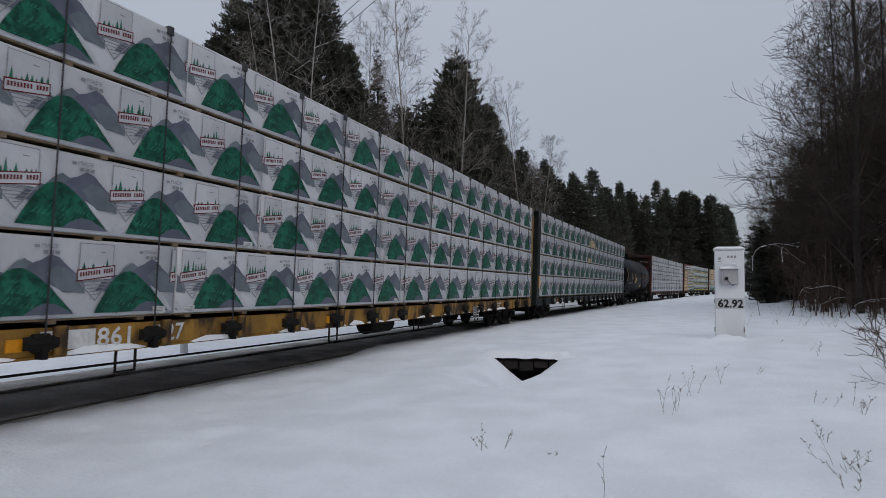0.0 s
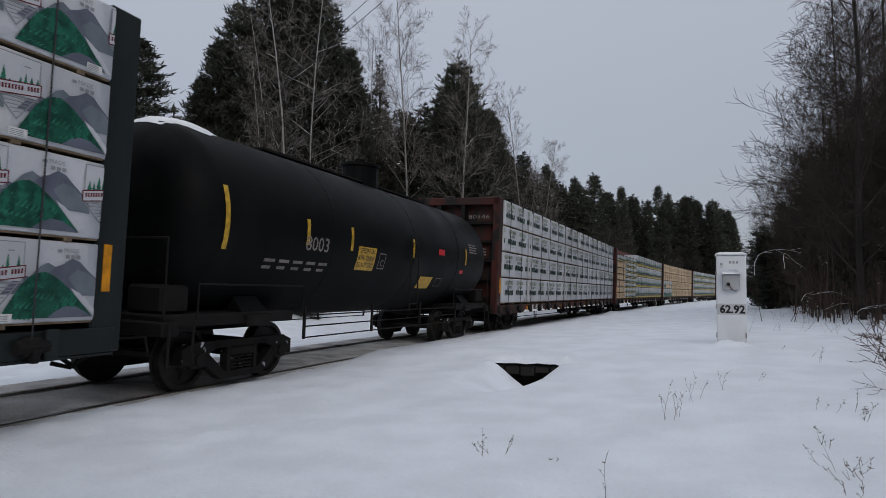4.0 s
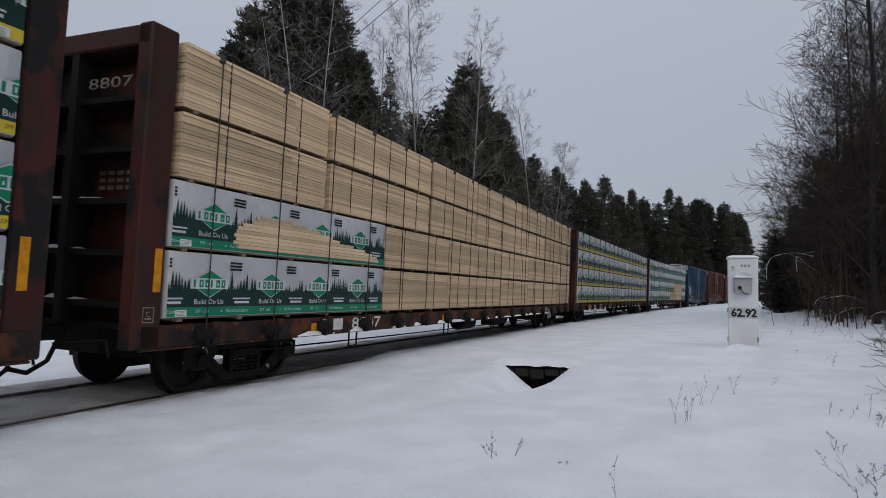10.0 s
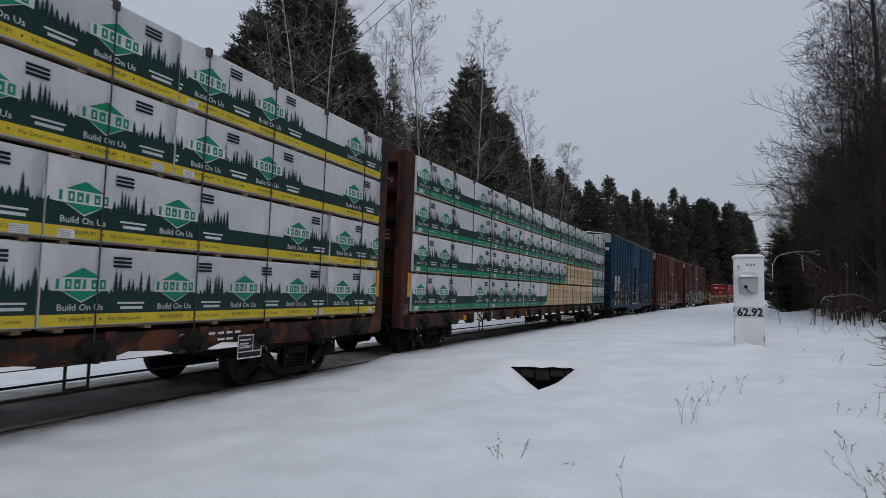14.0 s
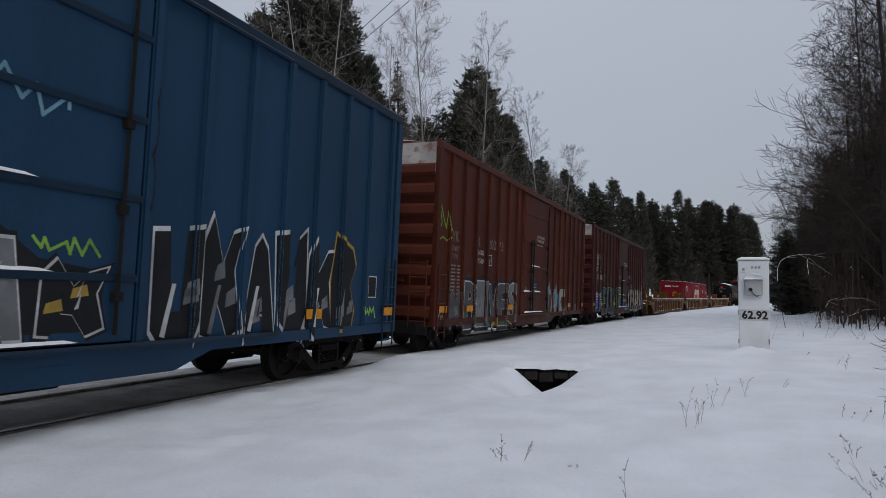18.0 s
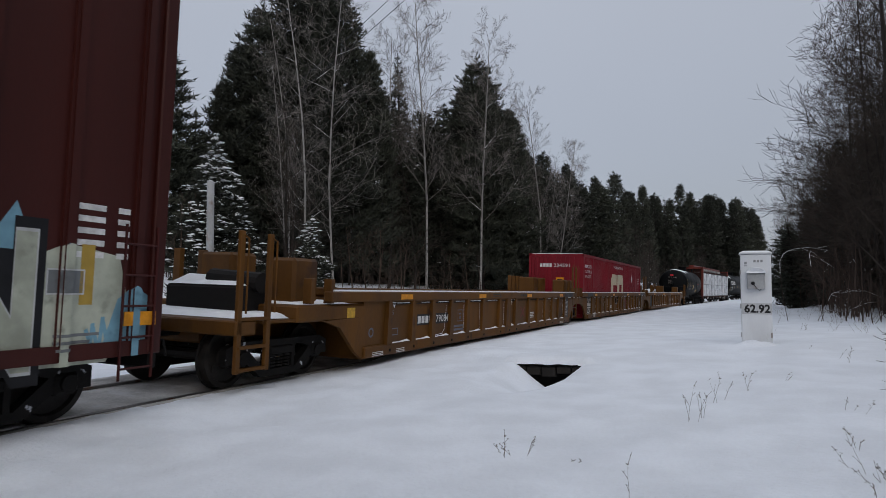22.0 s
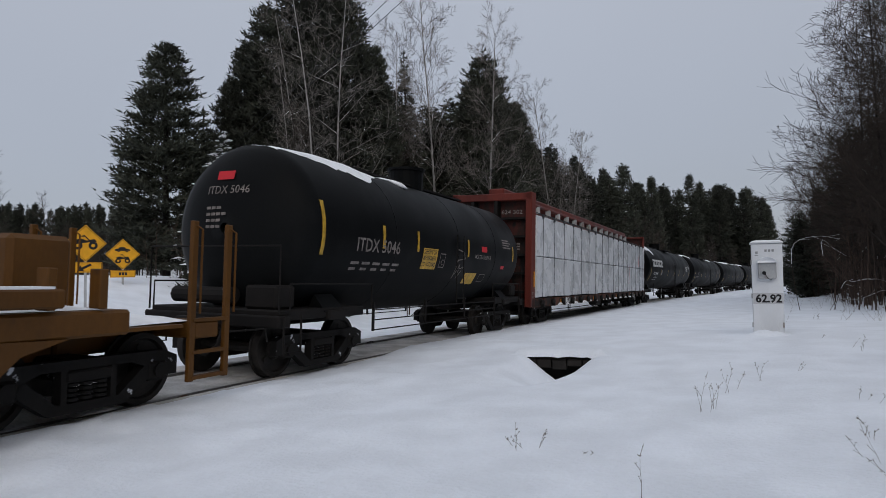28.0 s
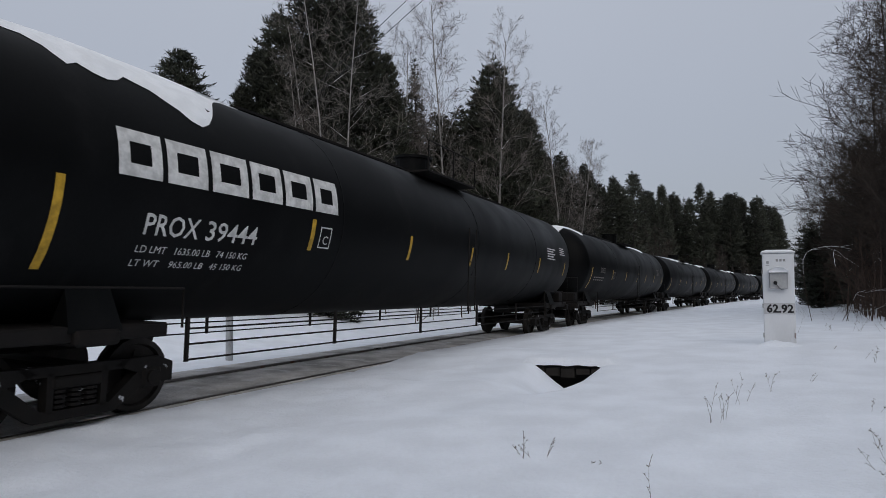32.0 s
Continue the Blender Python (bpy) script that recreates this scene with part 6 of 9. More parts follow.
    scribble(G, 6.95, 0.75, 0.45, 0.35, rnd, 8, 9, 0.045)


def letters_blue(S, half):
    for y, z, a in ((-half + 0.90, 2.14, "AT"), (-half + 1.80, 2.14, "W"), (-half + 0.90, 1.68, "173"), (-half + 1.80, 1.68, "729")):
        S.rect(y, y + 0.66, z, z + 0.42, 1.414, 0)
        S.text(a, y + 0.06, z + 0.07, 0.29, 1.416, 2, wide=0.54 if len(a) > 1 else 0.3)
    S.add([(0.25, -half - 0.025, 4.0), (1.25, -half - 0.025, 4.0), (1.25, -half - 0.025, 4.16), (0.25, -half - 0.025, 4.16)], [(0, 1, 2, 3)], 0)
    S.text("ATW 173729", -half - 0.03, 4.03, 0.10, 0.30, 2, wide=0.9, end=True)
    S.rect(-half + 5.4, -half + 5.75, 2.72, 2.78, 1.403, 0)


def letters_red(S, half):
    for y, z, a in ((-half + 0.95, 2.72, "YK"), (-half + 2.62, 2.72, "R"), (-half + 3.45, 2.72, "202"), (-half + 4.3, 2.72, "73")):
        S.text(a, y, z, 0.26, 1.403, 1, wide=0.2 * len(a))
    for z, a in ((2.50, "214500"), (2.28, "71500")):
        S.text(a, -half + 2.60, z, 0.13, 1.403, 0, wide=0.5)
    S.text("LD LMT", -half + 0.92, 2.50, 0.12, 1.403, 1, wide=0.5)
    S.text("LT WT", -half + 0.92, 2.30, 0.12, 1.403, 1, wide=0.42)
    S.outline(-half + 3.5, -half + 3.75, 2.25, 2.55, 0.015, 1.403, 0)
    S.text("F", -half + 3.58, 2.29, 0.13, 1.403, 0)
    for q in range(9):
        S.rect(-half + 0.92, -half + 1.22 - 0.05 * (q % 2), 2.12 - q * 0.085, 2.16 - q * 0.085, 1.403, 1)
        S.rect(-half + 1.32, -half + 1.50, 2.12 - q * 0.085, 2.16 - q * 0.085, 1.403, 1)


def letters_aok(S, half):
    for y, z, a in ((-half + 0.95, 2.72, "AO"), (-half + 1.84, 2.72, "K"), (-half + 0.95, 2.33, "111"), (-half + 1.84, 2.33, "878")):
        S.text(a, y, z, 0.24, 1.403, 0, wide=0.17 * len(a) if len(a) != 2 else 0.42, bold=0.01)
    S.outline(-half + 2.75, -half + 3.0, 2.28, 2.58, 0.015, 1.403, 0)
    S.text("F", -half + 2.83, 2.32, 0.13, 1.403, 0)
    for q in range(5):
        S.rect(half - 1.1, half - 0.75, 2.2 - q * 0.12, 2.26 - q * 0.12, 1.403, 0)
        S.rect(half - 0.6, half - 0.45, 2.2 - q * 0.12, 2.26 - q * 0.12, 1.403, 0)
    S.text("EXCESS HEIGHT CAR", -half - 0.03, 4.45, 0.10, -1.1, 1, wide=1.0, end=True)
    for q in range(4):
        S.rect(half - 6.1 + 0.2 * q, half - 5.98 + 0.2 * q, 2.6, 2.78, 1.46, 1)


# darker blue for ends and fittings: grime, plus shade between cars put into it
BLUE_GRIME_SHADE = make("blue_car_grime_shade", (0.0055, 0.020, 0.043), 0.5, var=0.16, scale=0.8, streak=0.85, second=(0.006, 0.012, 0.02), lo=0.5, hi=0.7)
BLUE_SPRAY = make("blue_car_side", (0.0095, 0.039, 0.085), 0.55, var=0.16, scale=0.8, streak=0.85, second=(0.010, 0.04, 0.08), lo=0.58, hi=0.8, bump=0.1)
RUST_SPRAY = make("brown_car_side", (0.060, 0.0108, 0.0040), 0.55, var=0.28, scale=0.8, streak=0.85, second=(0.036, 0.0085, 0.0042), lo=0.48, hi=0.75, bump=0.1)
MAROON_SPRAY = make("maroon_car_side", (0.046, 0.0085, 0.0062), 0.55, var=0.16, scale=0.8, streak=0.85, second=(0.035, 0.008, 0.008), lo=0.58, hi=0.8, bump=0.1)
SPRAY_INKS = [make("spray_" + nm, c, 0.6, var=0.25, scale=1.8, fine=9, bump=0, second=tuple(v * 0.55 for v in c), lo=0.55, hi=0.75) for nm, c in (("white", (0.5, 0.51, 0.51)), ("black", (0.012, 0.012, 0.014)), ("grey", (0.16, 0.17, 0.175)), ("teal", (0.035, 0.13, 0.12)), ("blue", (0.02, 0.085, 0.30)), ("cream", (0.40, 0.42, 0.34)), ("ochre", (0.36, 0.24, 0.05)), ("moss", (0.06, 0.14, 0.085)), ("sky", (0.17, 0.33, 0.42)), ("lime", (0.22, 0.40, 0.06)), ("plum", (0.07, 0.075, 0.16)), ("ash", (0.07, 0.075, 0.08)), ("pink", (0.36, 0.16, 0.17)))]
RUST_PAINT = make("brown_car_paint", (0.075, 0.017, 0.008), 0.6, var=0.2, scale=0.9, streak=0.85, second=(0.035, 0.011, 0.008), lo=0.55, hi=0.75)
MAROON_PAINT = make("maroon_car_paint", (0.05, 0.010, 0.009), 0.6, var=0.2, scale=0.9, streak=0.85, second=(0.028, 0.008, 0.008), lo=0.55, hi=0.75)
END_GREY = make("faded_roof_end", (0.34, 0.33, 0.32), 0.7, var=0.2, scale=2.0, second=(0.18, 0.10, 0.09), lo=0.5, hi=0.75)

box_car(16.2, 31.95, BLUE_SPRAY, BLUE_GRIME_SHADE, "blue box car with black and white graffiti", BLUE_GRIME_SHADE, letters_blue, paint_blue, ends_white=GALV)
box_car(33.9, 49.75, RUST_SPRAY, RUST_PAINT, "rust-brown box car with grey graffiti along the bottom", RUST_PAINT, letters_red, paint_rust, ("CLOSE AND LOCK", "DOORS BEFORE", "MOVING CAR"), ends_white=END_GREY)
box_car(51.65, 67.35, MAROON_SPRAY, MAROON_PAINT, "maroon box car with teal and blue graffiti", MAROON_PAINT, letters_aok, paint_maroon, ("CLOSE AND LOCK", "BOTH DOORS BEFORE", "MOVING CAR"), ends_white=END_GREY)


# -- articulated well cars
RIBS = ((-7.05, 0.08), (-6.05, 0.08), (-5.1, 0.08), (-4.1, 0.08), (-3.1, 0.09), (-2.0, 0.10), (-0.67, 0.10), (0.07, 0.2), (0.8, 0.10), (2.15, 0.08), (3.2, 0.09), (4.15, 0.08), (5.16, 0.09), (6.1, 0.09), (7.05, 0.09))


def well_car(s_front, s_rear, front_end, rear_end, marks):
    """One unit between two trucks at s_front and s_rear; an end unit has a platform with tall grab posts."""
    half = (s_rear - s_front) / 2
    car = thing("well_car", "mustard-yellow well car with ribbed sides" + (", half empty" if not marks.get("box") else ", under a red container"), "well car", "freight cars of the train")
    own = len(MOVING)
    MOVING.append((car, (s_front + s_rear) / 2, half, Matrix.Identity(4)))
    a, b = -half + 1.75, half - 1.75
    for x in (1, -1):
        sgn = x
        S = Shape()
        x0, x1 = sorted((sgn * 1.40, sgn * 1.44))
        S.box(x0, x1, a, b, 0.30, 1.24)
        wall = part("side_wall", S, WELL, car)
        S = Shape().box(*sorted((sgn * 1.34, sgn * 1.52)), a - 1.1, b + 1.1, 1.22, 1.40, c=0.02)
        part("top_chord", S, WELL, car)
        S = Shape().box(*sorted((sgn * 1.36, sgn * 1.50)), a, b, 0.215, 0.42, c=0.02)
        part("bottom_sill", S, WELL, car)
        if x > 0:
            rnd = random.Random(int(s_front))
            for i, (y, w) in enumerate(RIBS):
                part("rib", Shape().slab([(y - w * 1.2, 0.41), (y + w * 1.1, 0.41), (y + w * 0.8, 1.23), (y - w * 0.8, 1.23)], 1.44, 1.52), WELL, wall)
                part("bolt_plate", Shape().tube((1.50, y + w * 0.6, 0.30), (1.515, y + w * 0.6, 0.30), 0.03, n=8), UNDER, wall)
            for (ya, wa), (yb, wb) in zip(RIBS, RIBS[1:]):
                p, q = ya + wa * 1.25, yb - wb * 1.25
                S = Shape().tube((1.475, p, 1.165), (1.475, q, 1.165), 0.012, n=5)
                part("panel_rod", S, UNDER, wall)
                W = Shape()
                W.add([(1.442, p + 0.04, 0.425), (1.50, p + 0.04, 0.423), (1.50, q - 0.02, 0.423), (1.442, q - 0.02, 0.425), (1.442, p + 0.1, 0.438), (1.442, (p + q) / 2, 0.431), (1.442, q - 0.06, 0.46)], [(0, 1, 4), (1, 2, 6, 5, 4), (2, 3, 6)])
                r = rnd.random()
                if r < 0.45:
                    stroke(W, [(q - 0.02, 1.15), (q - 0.025, 0.8), (q - 0.02, 0.47)], 0.011, 1.446, 0)
                elif r < 0.75:
                    stroke(W, [(q - 0.10, 1.1), (q - 0.12, 0.8), (q - 0.18, 0.56), (q - 0.30, 0.47), (p + 0.05, 0.45)], 0.013, 1.446, 0)
                elif q - p < 0.6:
                    stroke(W, [(p + 0.3, 1.15), (p + 0.12, 1.0), (p + 0.06, 0.7), (p + 0.12, 0.5), (q - 0.05, 0.45)], 0.013, 1.446, 0)
                if rnd.random() < 0.7:
                    stroke(W, [(p + 0.1 + 0.3 * rnd.random(), 1.182), (q - 0.05, 1.182)], 0.014, 1.476, 0)
                if rnd.random() < 0.3:
                    W.flat([(p + 0.08, 1.2), (p + 0.25, 1.2), (p + 0.17, 1.08)], 1.446, 0)
                part("panel_snow", W, SNOW_CAP, wall)
            if marks.get("box"):
                hose = [(1.49, -1.72, 1.19), (1.50, -1.62, 1.08), (1.50, -1.5, 0.92), (1.50, -1.38, 0.83), (1.50, -1.25, 0.80), (1.50, -1.12, 0.86), (1.50, -0.98, 1.0), (1.49, -0.82, 1.19)]
                hs = part("brake_hose", Shape().pipe(hose, 0.028, n=8), UNDER, car, "black rubber brake hose")
                part("hose_coupling", Shape().tube((1.50, -1.42, 0.84), (1.50, -1.18, 0.83), 0.036, n=8), GALV, hs)
            S = Shape().box(1.35, 1.50, a - 1.0, b + 1.0, 1.40, 1.425)
            part("chord_snow", S, SNOW_CAP, car)
    S = Shape().box(-1.40, 1.40, a, a + 0.12, 0.2, 1.25).box(-1.40, 1.40, b - 0.12, b, 0.2, 1.25).box(-1.4, 1.4, a, b, 0.23, 0.29)
    for k in (-1, 1):
        e, f = sorted((k * (half - 1.8), k * (half + 0.15)))
        S.box(-1.45, 1.45, e, f, 0.92, 1.18, c=0.03)
        S.box(-0.45, 0.45, e, f, 0.6, 0.95)
        S.slab([(k * (half - 0.55), 0.92), (k * (half - 1.0), 0.80), (k * (half - 1.5), 0.35), (k * (half - 1.75), 0.2), (k * (half - 1.75), 0.95)], 1.38, 1.45)
    part("end_frame", S, WELL, car)
    S = Shape()
    for k in (-1, 1):
        S.add([(-1.2, k * (half - 1.5), 1.185), (1.3, k * (half - 1.5), 1.185), (1.3, k * (half - 0.1), 1.185), (-1.2, k * (half - 0.1), 1.185), (-1.0, k * (half - 1.3), 1.26), (1.15, k * (half - 1.3), 1.23), (1.15, k * (half - 0.3), 1.22), (-1.0, k * (half - 0.3), 1.27)], [(4, 5, 6, 7), (0, 1, 5, 4), (1, 2, 6, 5), (2, 3, 7, 6), (3, 0, 4, 7)])
    part("deck_snow", S, SNOW_CAP, car)
    for k, tall in ((-1, front_end), (1, rear_end)):
        S = Shape()
        for y in (k * (half - 0.2), k * (half - 0.75)):
            S.box(1.30, 1.46, y - 0.05, y + 0.05, 1.2, 1.60, c=0.01)
            S.box(-1.46, -1.30, y - 0.05, y + 0.05, 1.2, 2.05, c=0.01)
        S.box(-0.95, -0.25, *sorted((k * (half - 0.9), k * (half - 0.25))), 1.18, 2.0, c=0.05)
        S.box(0.55, 1.05, *sorted((k * (half - 0.9), k * (half - 0.25))), 1.18, 1.92, c=0.05)
        part("container_guide", S, WELL, car)
        if not tall and k > 0:
            for y in (half - 1.0, half - 0.3):
                S = Shape().box(1.40, 1.46, y - 0.045, y + 0.045, 0.35, 2.45, c=0.008).pipe([(1.53, y + 0.05, 1.1), (1.53, y + 0.05, 2.48), (1.45, y, 2.55), (1.43, y, 2.4)], 0.014, n=5)
                part("grab_post", S, WELL, car)
            for z in (0.4, 0.75, 1.05):
                part("step", Shape().box(1.40, 1.46, half - 1.0, half - 0.3, z, z + 0.035), WELL, car)
        if tall:
            S = Shape()
            S.box(-0.5, 0.5, *sorted((k * half, k * (half + 1.1))), 0.62, 1.0, c=0.03)
            S.box(-1.45, 1.45, *sorted((k * (half + 1.05), k * (half + 1.45))), 0.80, 1.0, c=0.02)
            S.box(-1.42, 1.42, *sorted((k * (half - 0.1), k * (half + 0.9))), 0.94, 0.98)
            part("end_platform", S, WELL, car)
            S = Shape()
            for x in (-1.42, 1.42):
                for y in (k * (half + 0.8) + 0.22 * (k > 0), k * (half + 1.38) + 0.22 * (k > 0)):
                    S.box(x - 0.03, x + 0.03, y - 0.045, y + 0.045, 0.30, 2.2, c=0.008)
                    S.pipe([(x + 0.08, y + 0.05, 1.1), (x + 0.08, y + 0.05, 2.1), (x, y, 2.16)], 0.014, n=5)
                for z in (0.32, 0.62, 1.0):
                    S.box(x - 0.04, x + 0.04, *sorted((k * (half + 0.8) + 0.22 * (k > 0), k * (half + 1.38) + 0.22 * (k > 0))), z, z + 0.04)
            part("grab_post", S, WELL, car)
            S = Shape()
            S.add([(-1.3, k * (half + 0.0), 0.985), (1.3, k * (half + 0.0), 0.985), (1.3, k * (half + 1.1), 1.005), (-1.3, k * (half + 1.1), 1.005), (-1.1, k * (half + 0.25), 1.10), (1.1, k * (half + 0.2), 1.07), (1.1, k * (half + 0.9), 1.06), (-1.1, k * (half + 0.9), 1.09)], [(4, 5, 6, 7), (0, 1, 5, 4), (1, 2, 6, 5), (2, 3, 7, 6), (3, 0, 4, 7)])
            part("platform_snow", S, SNOW_CAP, car)
    if front_end:
        S = Shape().box(-0.9, 0.7, -half - 0.5, -half + 0.1, 0.98, 1.45, c=0.04).tube((-0.2, -half - 0.2, 1.55), (0.8, -half - 0.2, 1.5), 0.16, n=12)
        part("brake_gear", S, UNDER, car)
        W = Shape().add([(-0.85, -half - 0.48, 1.455), (0.65, -half - 0.48, 1.455), (0.65, -half + 0.05, 1.455), (-0.85, -half + 0.05, 1.455), (-0.6, -half - 0.3, 1.62), (0.4, -half - 0.25, 1.58), (0.35, -half - 0.1, 1.56), (-0.6, -half - 0.1, 1.6)], [(4, 5, 6, 7), (0, 1, 5, 4), (1, 2, 6, 5), (2, 3, 7, 6), (3, 0, 4, 7)])
        part("heaped_snow", W, SNOW_CAP, car)
    S, P = Shape(), Shape()
    marks["draw"](S, P, a, b)
    if S.f:
        part("stencil", S, [LETTER, INK_BLACK, INK_SLATE, TAPE_YELLOW, ORANGE, INK_RED], car)
    for q in range(4):
        y = a + 1.5 + q * (b - a - 3) / 3
        part("reflector", Shape().box(1.515, 1.5245, y - 0.25, y + 0.25, 1.25, 1.35), ORANGE, car)
    if front_end:
        add_truck_to(own, car, -half)
    add_truck_to(own, car, half)
    if front_end or rear_end:
        k = -1 if front_end else 1
        S = Shape().box(-0.11, 0.11, *sorted((k * (half + 1.0), k * (half + 1.7))), 0.72, 0.92, c=0.03)
        part("coupler", S, UNDER, car)
    return car


def marks_a(S, P, a, b):
    S.rect(a + 2.12, a + 2.92, 0.70, 0.93, 1.4425, 1)
    for q in range(4):
        S.rect(a + 2.16 + 0.18 * q, a + 2.30 + 0.18 * q, 0.74, 0.89, 1.4445, 0)
    S.rect(a + 3.02, a + 3.92, 0.70, 0.93, 1.4425, 1)
    S.text("790844", a + 3.06, 0.74, 0.15, 1.4445, 0, wide=0.82, bold=0.01)
    S.text("45", a + 0.95, 0.95, 0.10, 1.4425, 2, wide=0.16)
    S.ring(a + 0.28, 0.66, 0.09, 0.035, 1.4425, 2)
    S.outline(a + 1.05, a + 1.30, 0.56, 0.70, 0.02, 1.4425, 2)
    S.outline(-3.6, -3.3, 0.70, 0.98, 0.018, 1.4425, 2)
    S.rect(-3.53, -3.38, 0.86, 0.90, 1.4425, 2).rect(-3.49, -3.41, 0.76, 0.83, 1.4425, 2)
    for q in range(2):
        S.rect(-3.82, -3.24, 0.49 + q * 0.08, 0.54 + q * 0.08, 1.4425, 2)
        S.rect(-1.38, -0.58 - 0.1 * q, 1.28 + q * 0.05, 1.305 + q * 0.05, 1.5225, 1)
    for q in range(5):
        S.rect(1.15 + 0.19 * q, 1.29 + 0.19 * q, 1.28, 1.35, 1.5225, 1)
    for q in range(3):
        S.rect(a + 0.25, a + 0.65, 0.235 + q * 0.03, 0.25 + q * 0.03, 1.502, 0)
        S.rect(a + 1.15, a + 1.5, 0.235 + q * 0.03, 0.25 + q * 0.03, 1.502, 0)
    S.rect(a - 0.55, a - 0.3, 0.95, 1.12, 1.453, 3)
    for q in range(4):
        S.rect(2.45, 2.9, 0.58 + q * 0.05, 0.605 + q * 0.05, 1.4425, 0)
    S.flat([(1.40, 0.62), (1.50, 0.62), (1.92, 0.94), (1.82, 0.94)], 1.4425, 5)
    S.flat([(1.82, 0.62), (1.92, 0.62), (1.50, 0.94), (1.40, 0.94)], 1.445, 5)
    end_panel(S, b)


def end_panel(S, b):
    """Dark stencilled panel at the trailing end of a unit."""
    S.text("53", b - 1.62, 0.50, 0.30, 1.4425, 1, wide=0.56, bold=0.03)
    S.text("45", b - 1.3, 0.92, 0.10, 1.4425, 2, wide=0.16)
    S.rect(b - 0.93, b - 0.02, 0.29, 1.20, 1.4425, 1)
    S.rect(b - 0.93, b + 0.4, 1.23, 1.39, 1.5225, 1)
    S.text("48     53", b - 0.83, 0.98, 0.11, 1.4445, 0, wide=0.68)
    S.ring(b - 0.49, 1.03, 0.10, 0.035, 1.4445, 0)
    S.ring(b - 0.22, 0.90, 0.07, 0.015, 1.4445, 0)
    for q in range(6):
        S.rect(b - 0.80 - 0.04 * (q % 2), b - 0.30 + 0.08 * (q % 3), 0.52 + q * 0.065, 0.545 + q * 0.065, 1.4445, 0)
    for q in range(3):
        S.rect(b - 1.6, b - 1.15, 0.235 + q * 0.03, 0.25 + q * 0.03, 1.502, 0)


def marks_b(S, P, a, b):
    S.rect(a - 0.15, a + 0.85, 0.30, 1.20, 1.4425, 1)
    S.rect(a - 0.15, a + 0.85, 1.23, 1.39, 1.5225, 1)
    S.text("125T", a - 0.02, 0.48, 0.27, 1.4445, 0, wide=0.72, bold=0.015)
    S.rect(a - 0.02, a + 0.74, 0.42, 0.44, 1.4445, 0)
    S.text("53    48", a + 0.0, 1.02, 0.12, 1.4445, 0, wide=0.7)
    S.ring(a + 0.36, 1.02, 0.09, 0.03, 1.4445, 0)
    for q in range(3):
        S.rect(a + 0.05, a + 0.68, 0.80 + q * 0.05, 0.825 + q * 0.05, 1.4445, 0)
    for q in range(3):
        S.rect(a + 1.1, a + 1.5, 0.28 + q * 0.04, 0.30 + q * 0.04, 1.502, 0)
    S.rect(1.0, 2.0, 0.92, 1.02, 1.4425, 5).rect(1.2, 1.36, 0.5, 0.92, 1.4425, 5).rect(1.72, 1.88, 0.5, 0.92, 1.4425, 5)
    S.flat([(2.30, 0.5), (2.46, 0.5), (2.95, 1.02), (2.79, 1.02)], 1.4425, 5)
    S.flat([(2.79, 0.5), (2.95, 0.5), (2.46, 1.02), (2.30, 1.02)], 1.4445, 5)
    for q in range(5):
        for r in range(3):
            S.rect(-2.79 + q * 0.1, -2.71 + q * 0.1, 0.60 + r * 0.05, 0.64 + r * 0.05, 1.4425, 0)
    S.text("20", 0.0, 0.92, 0.12, 1.5225, 1, wide=0.17)
    S.outline(-0.51, -0.24, 0.70, 0.93, 0.015, 1.4425, 1)
    S.rect(-0.45, -0.3, 0.83, 0.87, 1.4425, 1).rect(-0.42, -0.33, 0.75, 0.80, 1.4425, 1)
    S.text("790844 C", 1.32, 1.29, 0.075, 1.5225, 1, wide=0.55)
    for q in range(4):
        S.rect(1.02 + 0.07 * q, 1.07 + 0.07 * q, 1.29, 1.36, 1.5225, 1)
    end_panel(S, b)


def marks_c(S, P, a, b):
    for q in range(4):
        S.rect(b - 7.1 + 0.27 * q, b - 6.9 + 0.27 * q, 0.72, 0.92, 1.4445, 0)
    S.rect(b - 7.2, b - 6.0, 0.66, 0.98, 1.4425, 1)
    S.rect(b - 5.75, b - 4.3, 0.66, 0.98, 1.4425, 1)
    S.text("790844", b - 5.65, 0.72, 0.2, 1.4445, 0, wide=1.2, bold=0.012)
    S.text("53", b - 1.85, 0.62, 0.3, 1.4425, 2, wide=0.55, bold=0.03)
    S.text("40", b - 2.4, 0.85, 0.13, 1.4425, 2, wide=0.22)
    S.text("20", b - 2.4, 0.62, 0.13, 1.4425, 2, wide=0.22)
    S.rect(b - 2.45, b - 2.1, 0.80, 0.82, 1.4425, 2)
    S.rect(b - 0.75, b - 0.2, 0.66, 1.0, 1.4425, 1)
    S.outline(b - 0.75, b - 0.2, 0.66, 1.0, 0.02, 1.4445, 0)
    S.rect(a + 0.1, a + 0.9, 0.30, 1.18, 1.4425, 1)


well_car(70.1, 89.4, True, False, {"draw": marks_a})
well_car(89.4, 108.6, False, False, {"draw": marks_b, "box": True})
well_car(108.6, 127.9, False, True, {"draw": marks_c})


